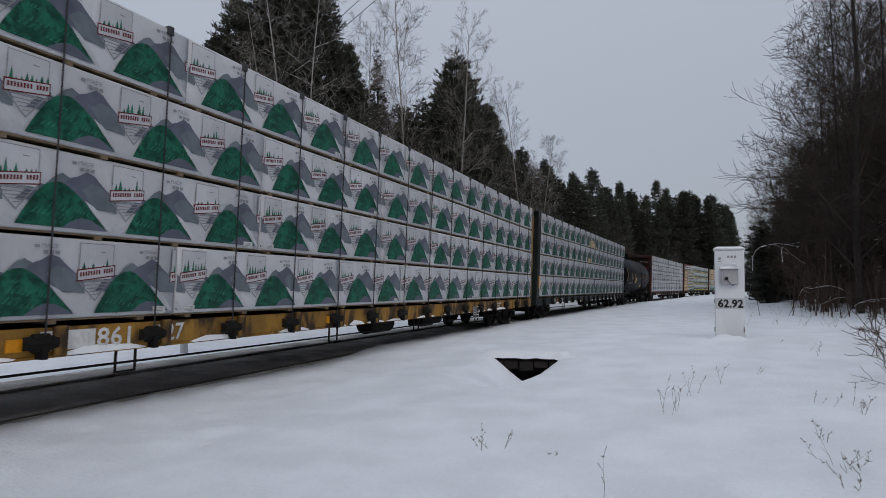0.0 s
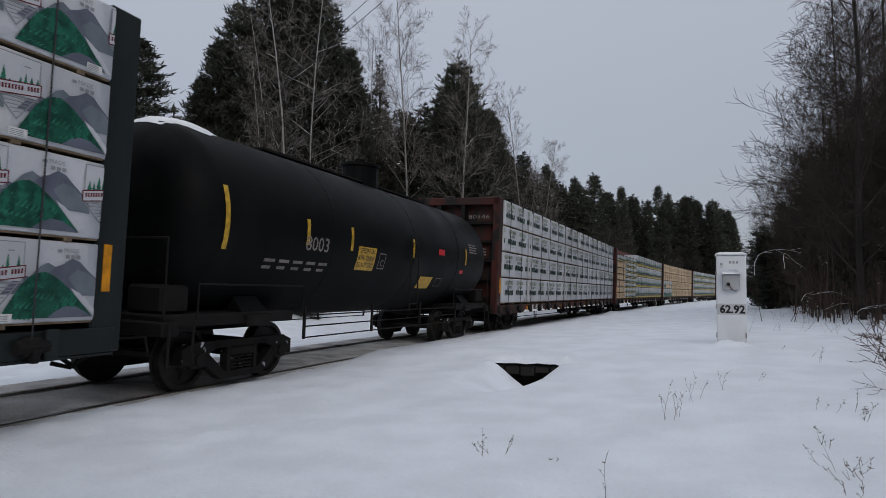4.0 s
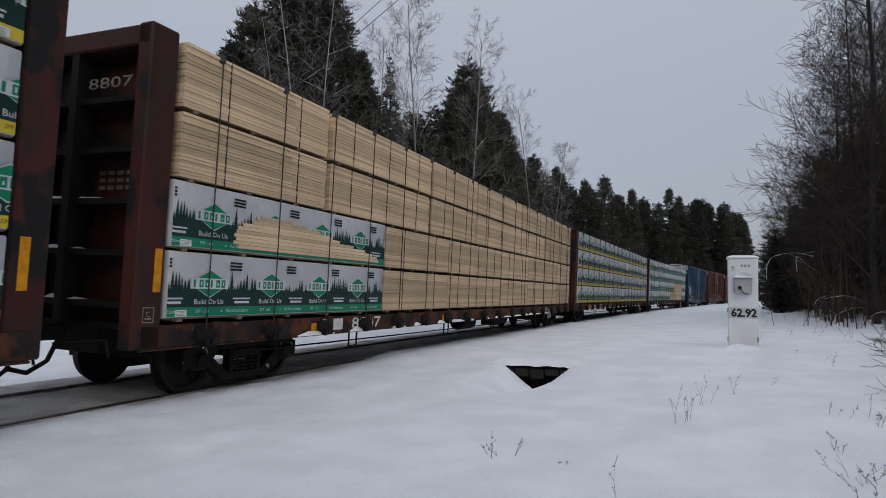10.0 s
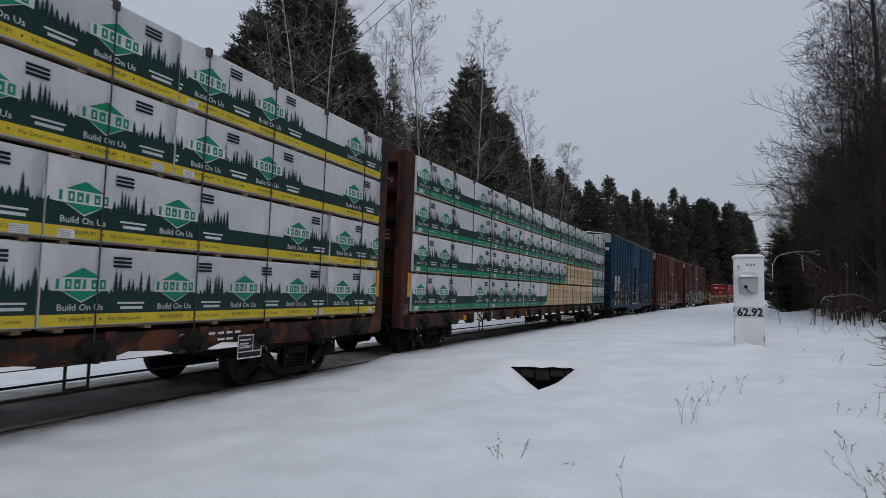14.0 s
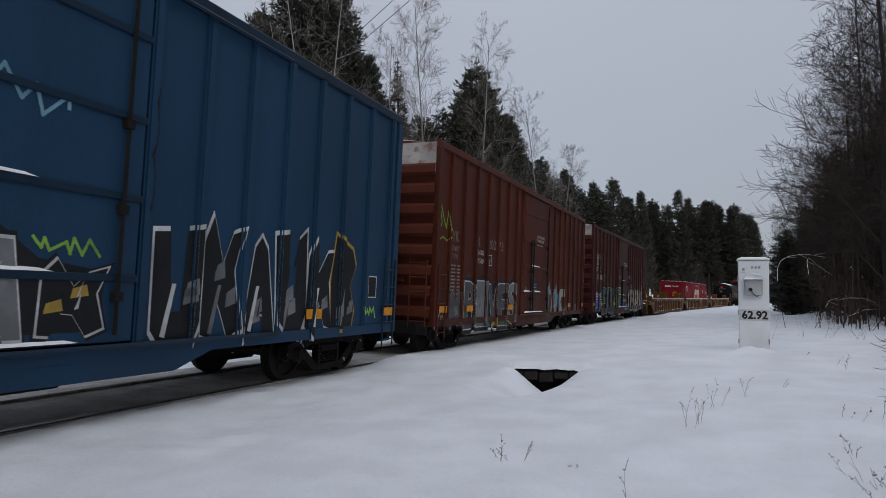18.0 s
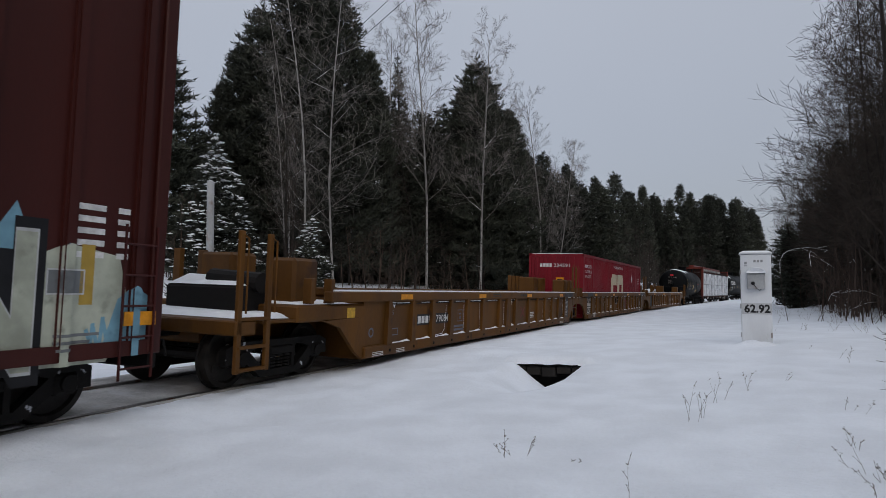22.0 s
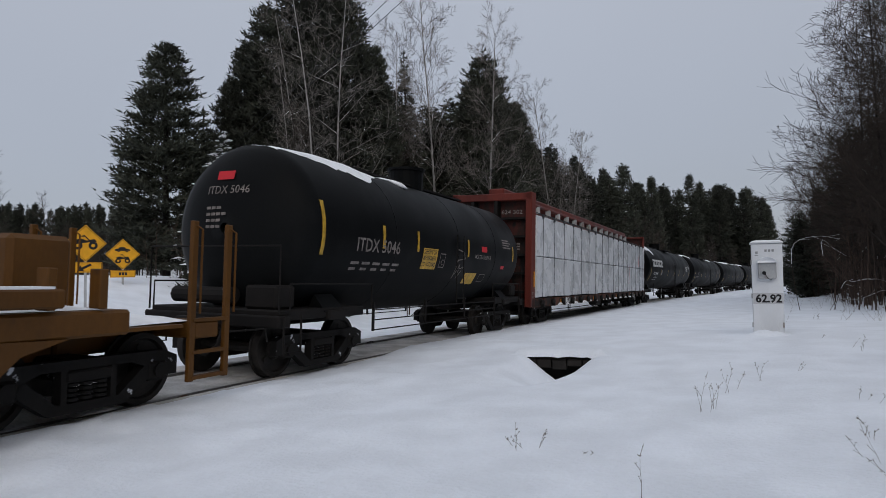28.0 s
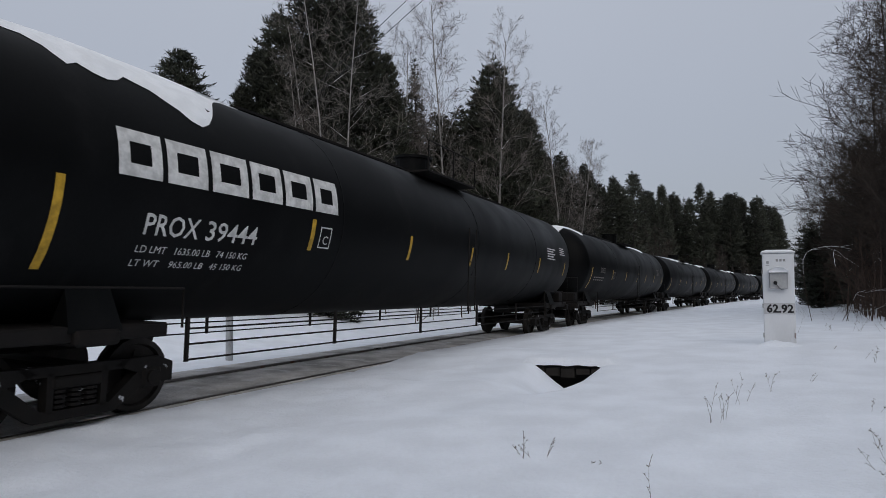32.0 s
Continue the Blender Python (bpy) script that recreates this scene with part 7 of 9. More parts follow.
def red_container(s0, s1, car_mid, car_half):
    L = s1 - s0
    h = L / 2
    m = pose(0, (s0 + s1) / 2 - car_mid, 0.26)
    box_ = thing("shipping_container", "long red corrugated shipping container with cream emblem", "container")
    box_.matrix_basis = m
    MOVING.append((box_, car_mid, car_half, m))
    top = 2.89
    # corrugated sides
    for x in (1, -1):
        S = Shape()
        y, k = -h + 0.12, 0
        pts = []
        while y < h - 0.12:
            pts += [(1.27, y), (1.27, y + 0.07), (1.222, y + 0.105), (1.222, y + 0.185)]
            y += 0.22
        for a, b in pts:
            S.v += [(x * a, b, 0.16), (x * a, b, top - 0.1)]
        S.f = [(2 * i, 2 * i + 2, 2 * i + 3, 2 * i + 1) for i in range(len(pts) - 1)]
        S.m = [0] * len(S.f)
        part("side_panel", S, CRATE, box_)
    S = Shape()
    for x in (-1.295, 1.175):
        for y in (-h, h - 0.16, -h + 1.9, h - 2.05):
            S.box(x, x + 0.12, y, y + 0.16, 0, top, c=0.01)
        S.box(x, x + 0.12, -h, h, 0, 0.17, c=0.01).box(x, x + 0.12, -h, h, top - 0.11, top, c=0.01)
    for y in (-h, h - 0.12):
        S.box(-1.29, 1.29, y, y + 0.12, top - 0.14, top).box(-1.29, 1.29, y, y + 0.12, 0, 0.15)
    part("corner_frame", S, CRATE, box_)
    part("roof", Shape().box(-1.25, 1.25, -h + 0.05, h - 0.05, top - 0.06, top - 0.02), CRATE, box_)
    part("roof_snow", Shape().box(-1.2, 1.2, -h + 0.1, h - 0.1, top - 0.018, top + 0.02, c=0.015), SNOW_CAP, box_)
    S = Shape()
    for i in range(11):
        x = -1.15 + i * 0.21
        S.box(x, x + 0.12, -h + 0.015, -h + 0.05, 0.16, top - 0.14)
    S.box(-1.2, 1.2, -h + 0.04, -h + 0.07, 0.16, top - 0.14)
    part("front_wall", S, CRATE, box_)
    part("rear_door", Shape().box(-1.2, -0.02, h - 0.05, h - 0.02, 0.16, top - 0.14).box(0.02, 1.2, h - 0.05, h - 0.02, 0.16, top - 0.14), CRATE, box_)
    S = Shape()
    S.text("234591", -h + 0.005, 2.28, 0.16, -0.1, 0, wide=0.75, end=True)
    for q in range(4):
        S.add([(-0.75 + q * 0.15, -h + 0.005, 2.28), (-0.64 + q * 0.15, -h + 0.005, 2.28), (-0.64 + q * 0.15, -h + 0.005, 2.44), (-0.75 + q * 0.15, -h + 0.005, 2.44)], [(0, 1, 2, 3)], 0)
    S.text("234591", -h + 1.0, 2.28, 0.15, 1.276, 0, wide=0.72)
    for q in range(4):
        S.rect(-h + 0.42 + q * 0.13, -h + 0.51 + q * 0.13, 2.28, 2.43, 1.276, 0)
    S.text("TARE WEIGHT", -h + 0.42, 2.05, 0.13, 1.276, 0, wide=1.3)
    S.text("(KG)  5050", -h + 0.42, 1.83, 0.13, 1.276, 0, wide=1.1)
    S.text("HI-CUBE CHASSIS REQUIRED", -h + 7.1, 2.47, 0.13, 1.276, 0, wide=2.6, bold=0.01)
    for q in range(3):
        S.rect(h - 1.0, h - 0.7, 1.7 + q * 0.14, 1.78 + q * 0.14, 1.276, 0)
    S.flat([(h - 3.35, 1.75), (h - 3.15, 2.0), (h - 3.35, 2.25), (h - 3.55, 2.0)], 1.276, 0)
    part("stencil", S, LETTER, box_)
    S = Shape()
    y = -h + 0.004
    S.add([(-0.75, y, 1.55), (-0.52, y, 1.32), (-0.75, y, 1.09), (-0.98, y, 1.32)], [(0, 1, 2, 3)], 0)
    S.add([(0.02, y, 1.35), (0.38, y, 1.35), (0.38, y, 1.80), (0.02, y, 1.80)], [(0, 1, 2, 3)], 1)
    for q in range(4):
        S.add([(0.06, y - 0.003, 1.42 + q * 0.09), (0.34, y - 0.003, 1.42 + q * 0.09), (0.34, y - 0.003, 1.45 + q * 0.09), (0.06, y - 0.003, 1.45 + q * 0.09)], [(0, 1, 2, 3)], 2)
    part("placard", S, [LETTER, ORANGE, INK_BLACK], box_)
    # the big cream emblem, two plain bracket shapes
    S = Shape()
    e = -h + 6.45
    S.flat([(e, 0.7), (e + 0.5, 0.7), (e + 0.5, 1.55), (e + 1.5, 1.55), (e + 1.5, 2.0), (e + 1.35, 2.15), (e + 0.25, 2.15), (e, 1.9)], 1.276)
    S.flat([(e + 1.75, 0.7), (e + 3.35, 0.7), (e + 3.35, 1.15), (e + 1.75, 1.15)], 1.276)
    S.flat([(e + 1.75, 1.15), (e + 2.25, 1.15), (e + 2.25, 1.6), (e + 1.75, 1.6)], 1.276)
    S.flat([(e + 2.95, 1.15), (e + 3.35, 1.15), (e + 3.35, 1.6), (e + 2.95, 1.6)], 1.276)
    S.flat([(e + 1.75, 1.6), (e + 3.35, 1.6), (e + 3.35, 2.0), (e + 3.2, 2.15), (e + 1.75, 2.15)], 1.276)
    E = Shape()
    for (xa, ya), (xb, yb) in zip(pts, pts[1:]):
        c = Shape()
        c.v, c.f, c.m = S.v, list(S.f), list(S.m)
        c.cut(1, ya, yb)
        E.add([(xa + (xb - xa) * (p[1] - ya) / (yb - ya) + 0.004, p[1], p[2]) for p in c.v], c.f)
    part("emblem", E, CREAM, box_)


red_container(91.0, 107.1, 99.0, 9.6)
tank_car(130.95, 142.0, 1.43, 2.30, "short black tank car with snow on top and yellow strips", 4.3, snow=((-5.0, -1.9), (-1.4, -0.7)), seed=2, pattern="old", number="5046", reach=0.85, mark="ITDX")
film_car = flat_car(143.45, 165.45, RED, "red centre-beam flat car with white film-wrapped lumber", film_load, top_beam="low", number="624 302", sill_paint=RUSTY)
for run in (((5.63, 2.35), (5.58, 1.9), (5.48, 1.46)), ((8.74, 3.05), (8.62, 2.43))):
    S = Shape()
    stroke(S, run, 0.07, 1.485, 0)
    part("red_tape", S, RED_TAPE, film_car, "strip of red tape")
tank_car(166.45, 186.9, 1.57, 2.56, "long glossy black tank car with a big white name", 8.5, snow=((-10.15, -5.9),), seed=3, reach=0.95, mark="PROX", pattern="name", number="39444", weights=("1635.00 LB   74 150 KG", "965.00 LB   45 150 KG"))
for k in range(6):
    a = 188.9 + 22.2 * k
    tank_car(a, a + 20.4, 1.57, 2.56, "long black tank car with snow-dusted top", 8.5, snow=((-10.0, -7.5), (3, 8)) if k != 1 else ((-9, 9),), seed=10 + k, number=("204751", "", "", "", "", "")[k])

# ---- beside the line
def gz(x, y):
    return float(ground_z(np.array(x, dtype=float), np.array(y, dtype=float)))


# -- the detector cabinet, built facing +x
cab_ = thing("detector_cabinet", "white-painted steel trackside cabinet with a numbered band, snow round its foot", "cabinet")
cab_.matrix_basis = pose(0.925, 13.56, 0.16, -1.7, 0.4, -92)
part("body", Shape().box(-0.50, 0.0, -0.265, 0.265, 0.0, 1.80, c=0.012), CABINET, cab_)
part("door", Shape().box(0.0, 0.022, -0.262, 0.262, 0.05, 1.79, c=0.008), CABINET, cab_)
part("lid", Shape().box(-0.54, 0.045, -0.29, 0.285, 1.80, 1.835, c=0.012), CABINET, cab_)
S = Shape()
S.add([(-0.52, -0.28, 1.835), (0.03, -0.28, 1.835), (0.03, 0.27, 1.835), (-0.52, 0.27, 1.835), (-0.45, -0.2, 1.872), (-0.04, -0.2, 1.868), (-0.04, 0.2, 1.866), (-0.45, 0.2, 1.872)], [(4, 5, 6, 7), (0, 1, 5, 4), (1, 2, 6, 5), (2, 3, 7, 6), (3, 0, 4, 7)])
part("lid_snow", S, SNOW_CAP, cab_, smooth=True)
mb = part("meter_box", Shape().box(0.02, 0.13, -0.16, 0.15, 1.12, 1.44, c=0.02).outline(-0.15, 0.14, 1.13, 1.40, 0.03, 0.134), GALV, cab_)
S = Shape()
for i in range(7):
    a = math.pi * i / 6
    S.v += [(0.0, -0.18 * math.cos(a) - 0.005, 1.43 + 0.12 * math.sin(a)), (0.18, -0.17 * math.cos(a) - 0.005, 1.43 + 0.10 * math.sin(a))]
S.f = [(2 * i, 2 * i + 1, 2 * i + 3, 2 * i + 2) for i in range(6)] + [tuple(range(1, 14, 2)), (0, 12, 13, 1)]
S.m = [0] * len(S.f)
part("hood_snow", S, SNOW_CAP, mb, smooth=True)
part("socket", Shape().tube((0.13, -0.06, 1.235), (0.17, -0.06, 1.235), 0.035, n=10), INK_BLACK, mb)
part("cord", Shape().pipe([(0.16, -0.05, 1.22), (0.15, 0.0, 1.14), (0.13, 0.05, 1.10), (0.11, 0.09, 1.13), (0.1, 0.105, 1.2)], 0.006, n=5), INK_BLACK, mb)
S = Shape().rect(-0.258, 0.258, 0.645, 0.855, 0.0245, 0)
part("number_band", S, GREY_TAPE, cab_)
part("number", Shape().text("62.92", -0.215, 0.68, 0.145, 0.028, 0, wide=0.45, bold=0.035), INK_BLACK, cab_, "bold black figures")
S = Shape()
for q in range(3):
    S.rect(-0.04 + q * 0.06, 0.0 + q * 0.06, 1.64, 1.685, 0.0245, 0)
S.rect(-0.20, -0.155, 1.60, 1.65, 0.0245, 0).rect(-0.21, -0.15, 1.565, 1.58, 0.0245, 0)
part("small_print", S, INK_GREY, cab_)
for z in (0.2, 0.75, 1.4):
    part("hinge", Shape().tube((0.012, -0.272, z), (0.012, -0.272, z + 0.09), 0.014, n=8), GALV, cab_)
part("latch", Shape().box(0.02, 0.04, 0.235, 0.262, 0.2, 0.3, c=0.004), GALV, cab_)
# drift at its foot
S = Shape()
for j in range(9):
    for i in range(17):
        a = 2 * math.pi * i / 16
        r = 0.15 + 0.09 * j
        S.v.append((0.955 + r * math.cos(a) * 1.25, 13.30 + r * math.sin(a) * 0.8, gz(0.955 + r * math.cos(a), 13.3) + 0.12 * math.exp(-(j / 3.0) ** 2) * (0.8 + 0.3 * math.cos(a - 3.6)) + 0.01 * math.sin(5 * a + j) - 0.02 - 0.012 * j))
S.f = [(j * 17 + i, j * 17 + i + 1, (j + 1) * 17 + i + 1, (j + 1) * 17 + i) for j in range(8) for i in range(16)]
S.m = [0] * len(S.f)
thing("snow_drift", "low rounded snow drift at the cabinet's foot", "snow", kind="structure", shape=S, mats=SNOW, smooth=True)


# -- signs and posts across the track, built facing +x
def trail_sign(x, y, turn, half, mid_z, plate, second, label):
    sg = thing("warning_sign", label, "sign", "yellow trail warning signs")
    g = gz(x, y)
    sg.matrix_basis = pose(x, y, g - 0.1, 0, 0, turn)
    z = mid_z - g + 0.1
    part("post", Shape().box(-0.05, -0.01, -0.035, 0.035, 0, z + half * 0.6, c=0.006), GALV, sg)
    bd = part("board", Shape().slab([(0, z - half), (half, z), (0, z + half), (-half, z)], -0.008, 0.0), SIGN_YELLOW, sg)
    S = Shape()
    w = 0.018
    h = half - 0.03
    for a, b in (((0, -h), (h, 0)), ((h, 0), (0, h)), ((0, h), (-h, 0)), ((-h, 0), (0, -h))):
        k = (h - w) / h
        S.flat([(a[0], z + a[1]), (b[0], z + b[1]), (b[0] * k, z + b[1] * k), (a[0] * k, z + a[1] * k)], 0.002)
    part("border", S, INK_BLACK, bd)
    S = Shape()

    def quad_bike(y0, z0, k):
        for q in (-0.17, 0.17):
            S.ring(y0 + q * k, z0, 0.105 * k, 0.06 * k, 0.002)
        S.flat([(y0 - 0.24 * k, z0 + 0.10 * k), (y0 - 0.05 * k, z0 + 0.06 * k), (y0 + 0.06 * k, z0 + 0.08 * k), (y0 + 0.26 * k, z0 + 0.10 * k), (y0 + 0.2 * k, z0 + 0.17 * k), (y0 + 0.02 * k, z0 + 0.13 * k), (y0 - 0.1 * k, z0 + 0.18 * k), (y0 - 0.24 * k, z0 + 0.15 * k)], 0.0025)
        S.flat([(y0 + 0.06 * k, z0 + 0.14 * k), (y0 + 0.10 * k, z0 + 0.14 * k), (y0 - 0.02 * k, z0 + 0.27 * k), (y0 - 0.10 * k, z0 + 0.25 * k), (y0 - 0.09 * k, z0 + 0.22 * k), (y0 - 0.02 * k, z0 + 0.23 * k)], 0.0025)

    if second:
        quad_bike(0, z - half * 0.42, 0.85)
        S.flat([(-0.24, z + 0.12), (0.24, z + 0.12), (0.22, z + 0.18), (0.10, z + 0.20), (0.06, z + 0.25), (-0.10, z + 0.25), (-0.14, z + 0.20), (-0.24, z + 0.18)], 0.002)
        for q in (-0.13, 0.13):
            S.ring(q, z + 0.12, 0.045, 0.03, 0.0025)
    else:
        quad_bike(0, z - half * 0.12, 1.1)
    part("symbol", S, INK_BLACK, bd)
    pz0, pz1, pw = plate
    pl = part("plate", Shape().slab([(-pw, z + pz0), (pw, z + pz0), (pw, z + pz1), (-pw, z + pz1)], -0.008, 0.0), SIGN_YELLOW, sg)
    S = Shape()
    c = z + (pz0 + pz1) / 2
    if second:
        for q in range(3):
            S.rect(-0.12 + q * 0.09, -0.05 + q * 0.09, c - 0.05, c + 0.05, 0.002)
    else:
        S.flat([(0.12, c + 0.11), (0.16, c + 0.06), (-0.06, c - 0.06), (-0.02, c - 0.11), (-0.20, c - 0.10), (-0.13, c + 0.06), (-0.09, c)], 0.002)
    S.outline(-pw + 0.012, pw - 0.012, z + pz0 + 0.012, z + pz1 - 0.012, 0.012, 0.002)
    part("symbol", S, INK_BLACK, pl)
    return sg


trail_sign(-16.27, 12.47, -37.4, 0.53, 2.93, (-0.83, -0.54, 0.42), False, "yellow diamond sign, quad bike, arrow plate below")
trail_sign(-19.12, 16.10, -40.0, 0.55, 2.93, (-0.82, -0.56, 0.40), True, "yellow diamond sign, car over quad bike, plate below")
thing("metal_post", "plain grey galvanised steel post with a snow cap", "post", shape=Shape().tube((-10.8, 11.8, gz(-10.8, 11.8) - 0.2), (-10.8, 11.8, 4.10), 0.085, n=16).tube((-10.8, 11.8, 4.10), (-10.8, 11.8, 4.14), 0.08, 0.03, n=16), mats=GALV)
for x, y in ((-40.3, 40.0), (22.0, -5.9)):
    g = gz(x, y)
    up = thing("utility_pole", "tall weathered wooden pole carrying two wires", "utility pole", "poles of the power line", shape=Shape().tube((x, y, g - 0.3), (x, y, 10.4), 0.16, 0.11, n=10), mats=BARK)
    part("cross_arm", Shape().box(x - 0.5, x + 0.5, y - 0.06, y + 0.06, 10.0, 10.12), BARK, up)
for k in (0, 1):
    S = Shape()
    a, b = Vector((-40.52 + 0.28 * k - 0.3, 39.8 + 0.28 * k - 0.3, 10.2)), Vector((21.78 + 0.28 * k - 0.3, -6.12 + 0.28 * k - 0.3, 10.2))
    pts = [a.lerp(b, i / 24) - Vector((0, 0, 0.8 * 4 * (i / 24) * (1 - i / 24))) for i in range(25)]
    S.pipe(pts, 0.012, n=4)
    thing("overhead_wire", "thin dark overhead wire", "wire", "wires of the power line", shape=S, mats=CABLE)


# -- trees
def conifer(seed, h, r, bare, droop, tufts, ragged, snow=0.0, size=1.0, per=5):
    """Trunk and crown meshes: whorls of limbs, each with many small needle tufts."""
    rnd = random.Random(seed)
    T, C, W = Shape(), Shape(), Shape()
    n = 10
    lean = (rnd.uniform(-0.02, 0.02), rnd.uniform(-0.02, 0.02))
    for i in range(n):
        a, b = h * i / n, h * (i + 1) / n
        T.tube((lean[0] * a, lean[1] * a, a - 0.3 * (i == 0)), (lean[0] * b, lean[1] * b, b), 0.016 * h * (1 - 0.93 * i / n), 0.016 * h * (1 - 0.93 * (i + 1) / n), n=7, cap=False)
    z = h * bare
    while z < h * 0.985:
        f = (z - h * bare) / (h * (1 - bare))
        prof = (1 - f) ** 0.75 if ragged < 0.3 else min(1, 0.55 + 1.6 * f) * (1 - f ** 2.2) ** 0.8 + 0.06
        for q in range(rnd.randint(4, 6)):
            if rnd.random() < ragged * 0.35:
                continue
            L = max(0.15, r * prof * rnd.uniform(1 - ragged, 1.08))
            fit = 0.4 + 0.6 * min(1, L / 1.3)
            w = rnd.uniform(0, 2 * math.pi)
            d = Vector((math.cos(w), math.sin(w), 0))
            side = Vector((-d.y, d.x, 0))
            base = Vector((lean[0] * z, lean[1] * z, z))
            tipz = L * (droop if ragged < 0.3 else rnd.uniform(0.0, 0.45))
            if L > 0.6:
                T.tube(base, base + d * L * 0.85 + Vector((0, 0, tipz * 0.8)), 0.018 + 0.006 * L, 0.008, n=3, cap=False)
            m = max(3, int(tufts * L))
            for k in range(m):
                u = 0.06 + 0.94 * (k + rnd.random()) / m
                spread = 0.36 * L * (1.05 - u) + 0.14
                p = base + d * L * u + side * rnd.uniform(-spread, spread) + Vector((0, 0, tipz * u * u + rnd.uniform(-0.10, 0.12)))
                for _ in range(per):
                    g = (d * rnd.uniform(-0.2, 1.0) + side * rnd.uniform(-0.9, 0.9) + Vector((0, 0, rnd.uniform(-0.35, 0.75)))).normalized()
                    ln = rnd.uniform(0.18, 0.42) * size * fit
                    wd = g.cross(Vector((rnd.uniform(-1, 1), rnd.uniform(-1, 1), rnd.uniform(-1, 1)))).normalized() * rnd.uniform(0.03, 0.065) * size * fit
                    C.add([tuple(p - wd), tuple(p + wd), tuple(p + g * ln)], [(0, 1, 2)])
                if snow and rnd.random() < snow:
                    s0 = rnd.uniform(0.07, 0.18)
                    q0 = p + Vector((0, 0, 0.10))
                    W.add([tuple(q0 + d * s0 * 1.6), tuple(q0 + side * s0), tuple(q0 - d * s0 * 1.2), tuple(q0 - side * s0 * 0.9), tuple(q0 + Vector((0, 0, s0 * 0.45)))], [(0, 1, 4), (1, 2, 4), (2, 3, 4), (3, 0, 4)])
        z += rnd.uniform(0.22, 0.42) * (1.0 if h > 8 else 0.7)
    return T.mesh("trunk", [BARK]), C.mesh("crown", [NEEDLE]), (W.mesh("branch_snow", [SNOW_CAP]) if W.f else None)


def plumed_pine(seed, h, r, bare, gaps, plumes=1.0, leaf=1.0, per=13, snow=0.0, cone=1.0):
    """Trunk and crown of a pine: long limbs that sweep up at their tips, needles in separate plumes with gaps between."""
    rnd = random.Random(seed)
    T, C, W = Shape(), Shape(), Shape()
    lean = (rnd.uniform(-0.015, 0.015), rnd.uniform(-0.015, 0.015))
    n = 10
    for i in range(n):
        a, b = h * i / n, h * (i + 1) / n
        T.tube((lean[0] * a, lean[1] * a, a - 0.3 * (i == 0)), (lean[0] * b, lean[1] * b, b), 0.014 * h * (1 - 0.92 * i / n), 0.014 * h * (1 - 0.92 * (i + 1) / n), n=7, cap=False)

    def plume(p, d, size):
        up = Vector((0, 0, 1))
        for _ in range(per):
            g = (d * rnd.uniform(0.1, 1.0) + up * rnd.uniform(-0.25, 0.9) + Vector((rnd.gauss(0, 0.5), rnd.gauss(0, 0.5), rnd.gauss(0, 0.25)))).normalized()
            o = p + d * rnd.uniform(-0.45, 0.3) * size + Vector((rnd.gauss(0, 0.13), rnd.gauss(0, 0.13), rnd.gauss(0, 0.07))) * size
            ln = rnd.uniform(0.22, 0.46) * size * leaf
            wd = g.cross(Vector((rnd.uniform(-1, 1), rnd.uniform(-1, 1), rnd.uniform(-1, 1)))).normalized() * rnd.uniform(0.034, 0.062) * size * leaf
            C.add([tuple(o - wd), tuple(o + wd), tuple(o + g * ln)], [(0, 1, 2)])
        if snow and rnd.random() < snow:
            s0 = rnd.uniform(0.10, 0.22) * size
            q0 = p + Vector((0, 0, 0.14 * size))
            W.add([tuple(q0 + d * s0 * 1.5), tuple(q0 + Vector((-d.y, d.x, 0)) * s0), tuple(q0 - d * s0 * 1.2), tuple(q0 - Vector((-d.y, d.x, 0)) * s0), tuple(q0 + Vector((0, 0, s0 * 0.4)))], [(0, 1, 4), (1, 2, 4), (2, 3, 4), (3, 0, 4)])

    z = h * bare
    while z < h * 0.99:
        f = (z - h * bare) / (h * (1 - bare))
        prof = (min(1, 0.62 + 1.3 * f) * (1 - f ** 2.0) ** 0.75 * (1 - cone) + cone * (min(1, 0.75 + f) * (1 - f) ** 0.72)) + 0.05
        w0 = rnd.uniform(0, 6.28)
        whorl = rnd.randint(4, 6)
        for q in range(whorl):
            if rnd.random() < gaps:
                continue
            L = max(0.25, r * prof * rnd.uniform(0.62, 1.12))
            w = w0 + 6.28 * q / whorl + rnd.uniform(-0.35, 0.35)
            d = Vector((math.cos(w), math.sin(w), 0))
            side = Vector((-d.y, d.x, 0))
            base = Vector((lean[0] * z, lean[1] * z, z))
            rise = L * (rnd.uniform(-0.12, 0.12) + 0.35 * f)
            tip = L * rnd.uniform(0.10, 0.28)
            at = lambda u: base + d * L * u + Vector((0, 0, rise * u + tip * u ** 3))
            if L > 0.6:
                for a, b in ((0, 0.5), (0.5, 1.0)):
                    T.tube(at(a), at(b), (0.012 + 0.008 * L) * (1 - 0.6 * a), (0.012 + 0.008 * L) * (1 - 0.6 * b), n=3, cap=False)
            size = (0.5 + 0.5 * min(1, L / 1.6)) * rnd.uniform(0.85, 1.2)
            m = max(2, int(L * 2.1 * plumes))
            for k in range(m):
                u = 0.22 + 0.78 * (k + rnd.random()) / m
                for sg in ((-1, 1) if u < 0.88 else (0,)):
                    if rnd.random() < 0.16:
                        continue
                    reach = sg * (0.34 * L * (1.12 - u) + 0.16) * rnd.uniform(0.55, 1.1)
                    plume(at(u) + side * reach + d * abs(reach) * 0.5 + Vector((0, 0, rnd.uniform(-0.06, 0.14))), (d + side * sg * 0.6 + Vector((0, 0, 0.35))).normalized(), size)
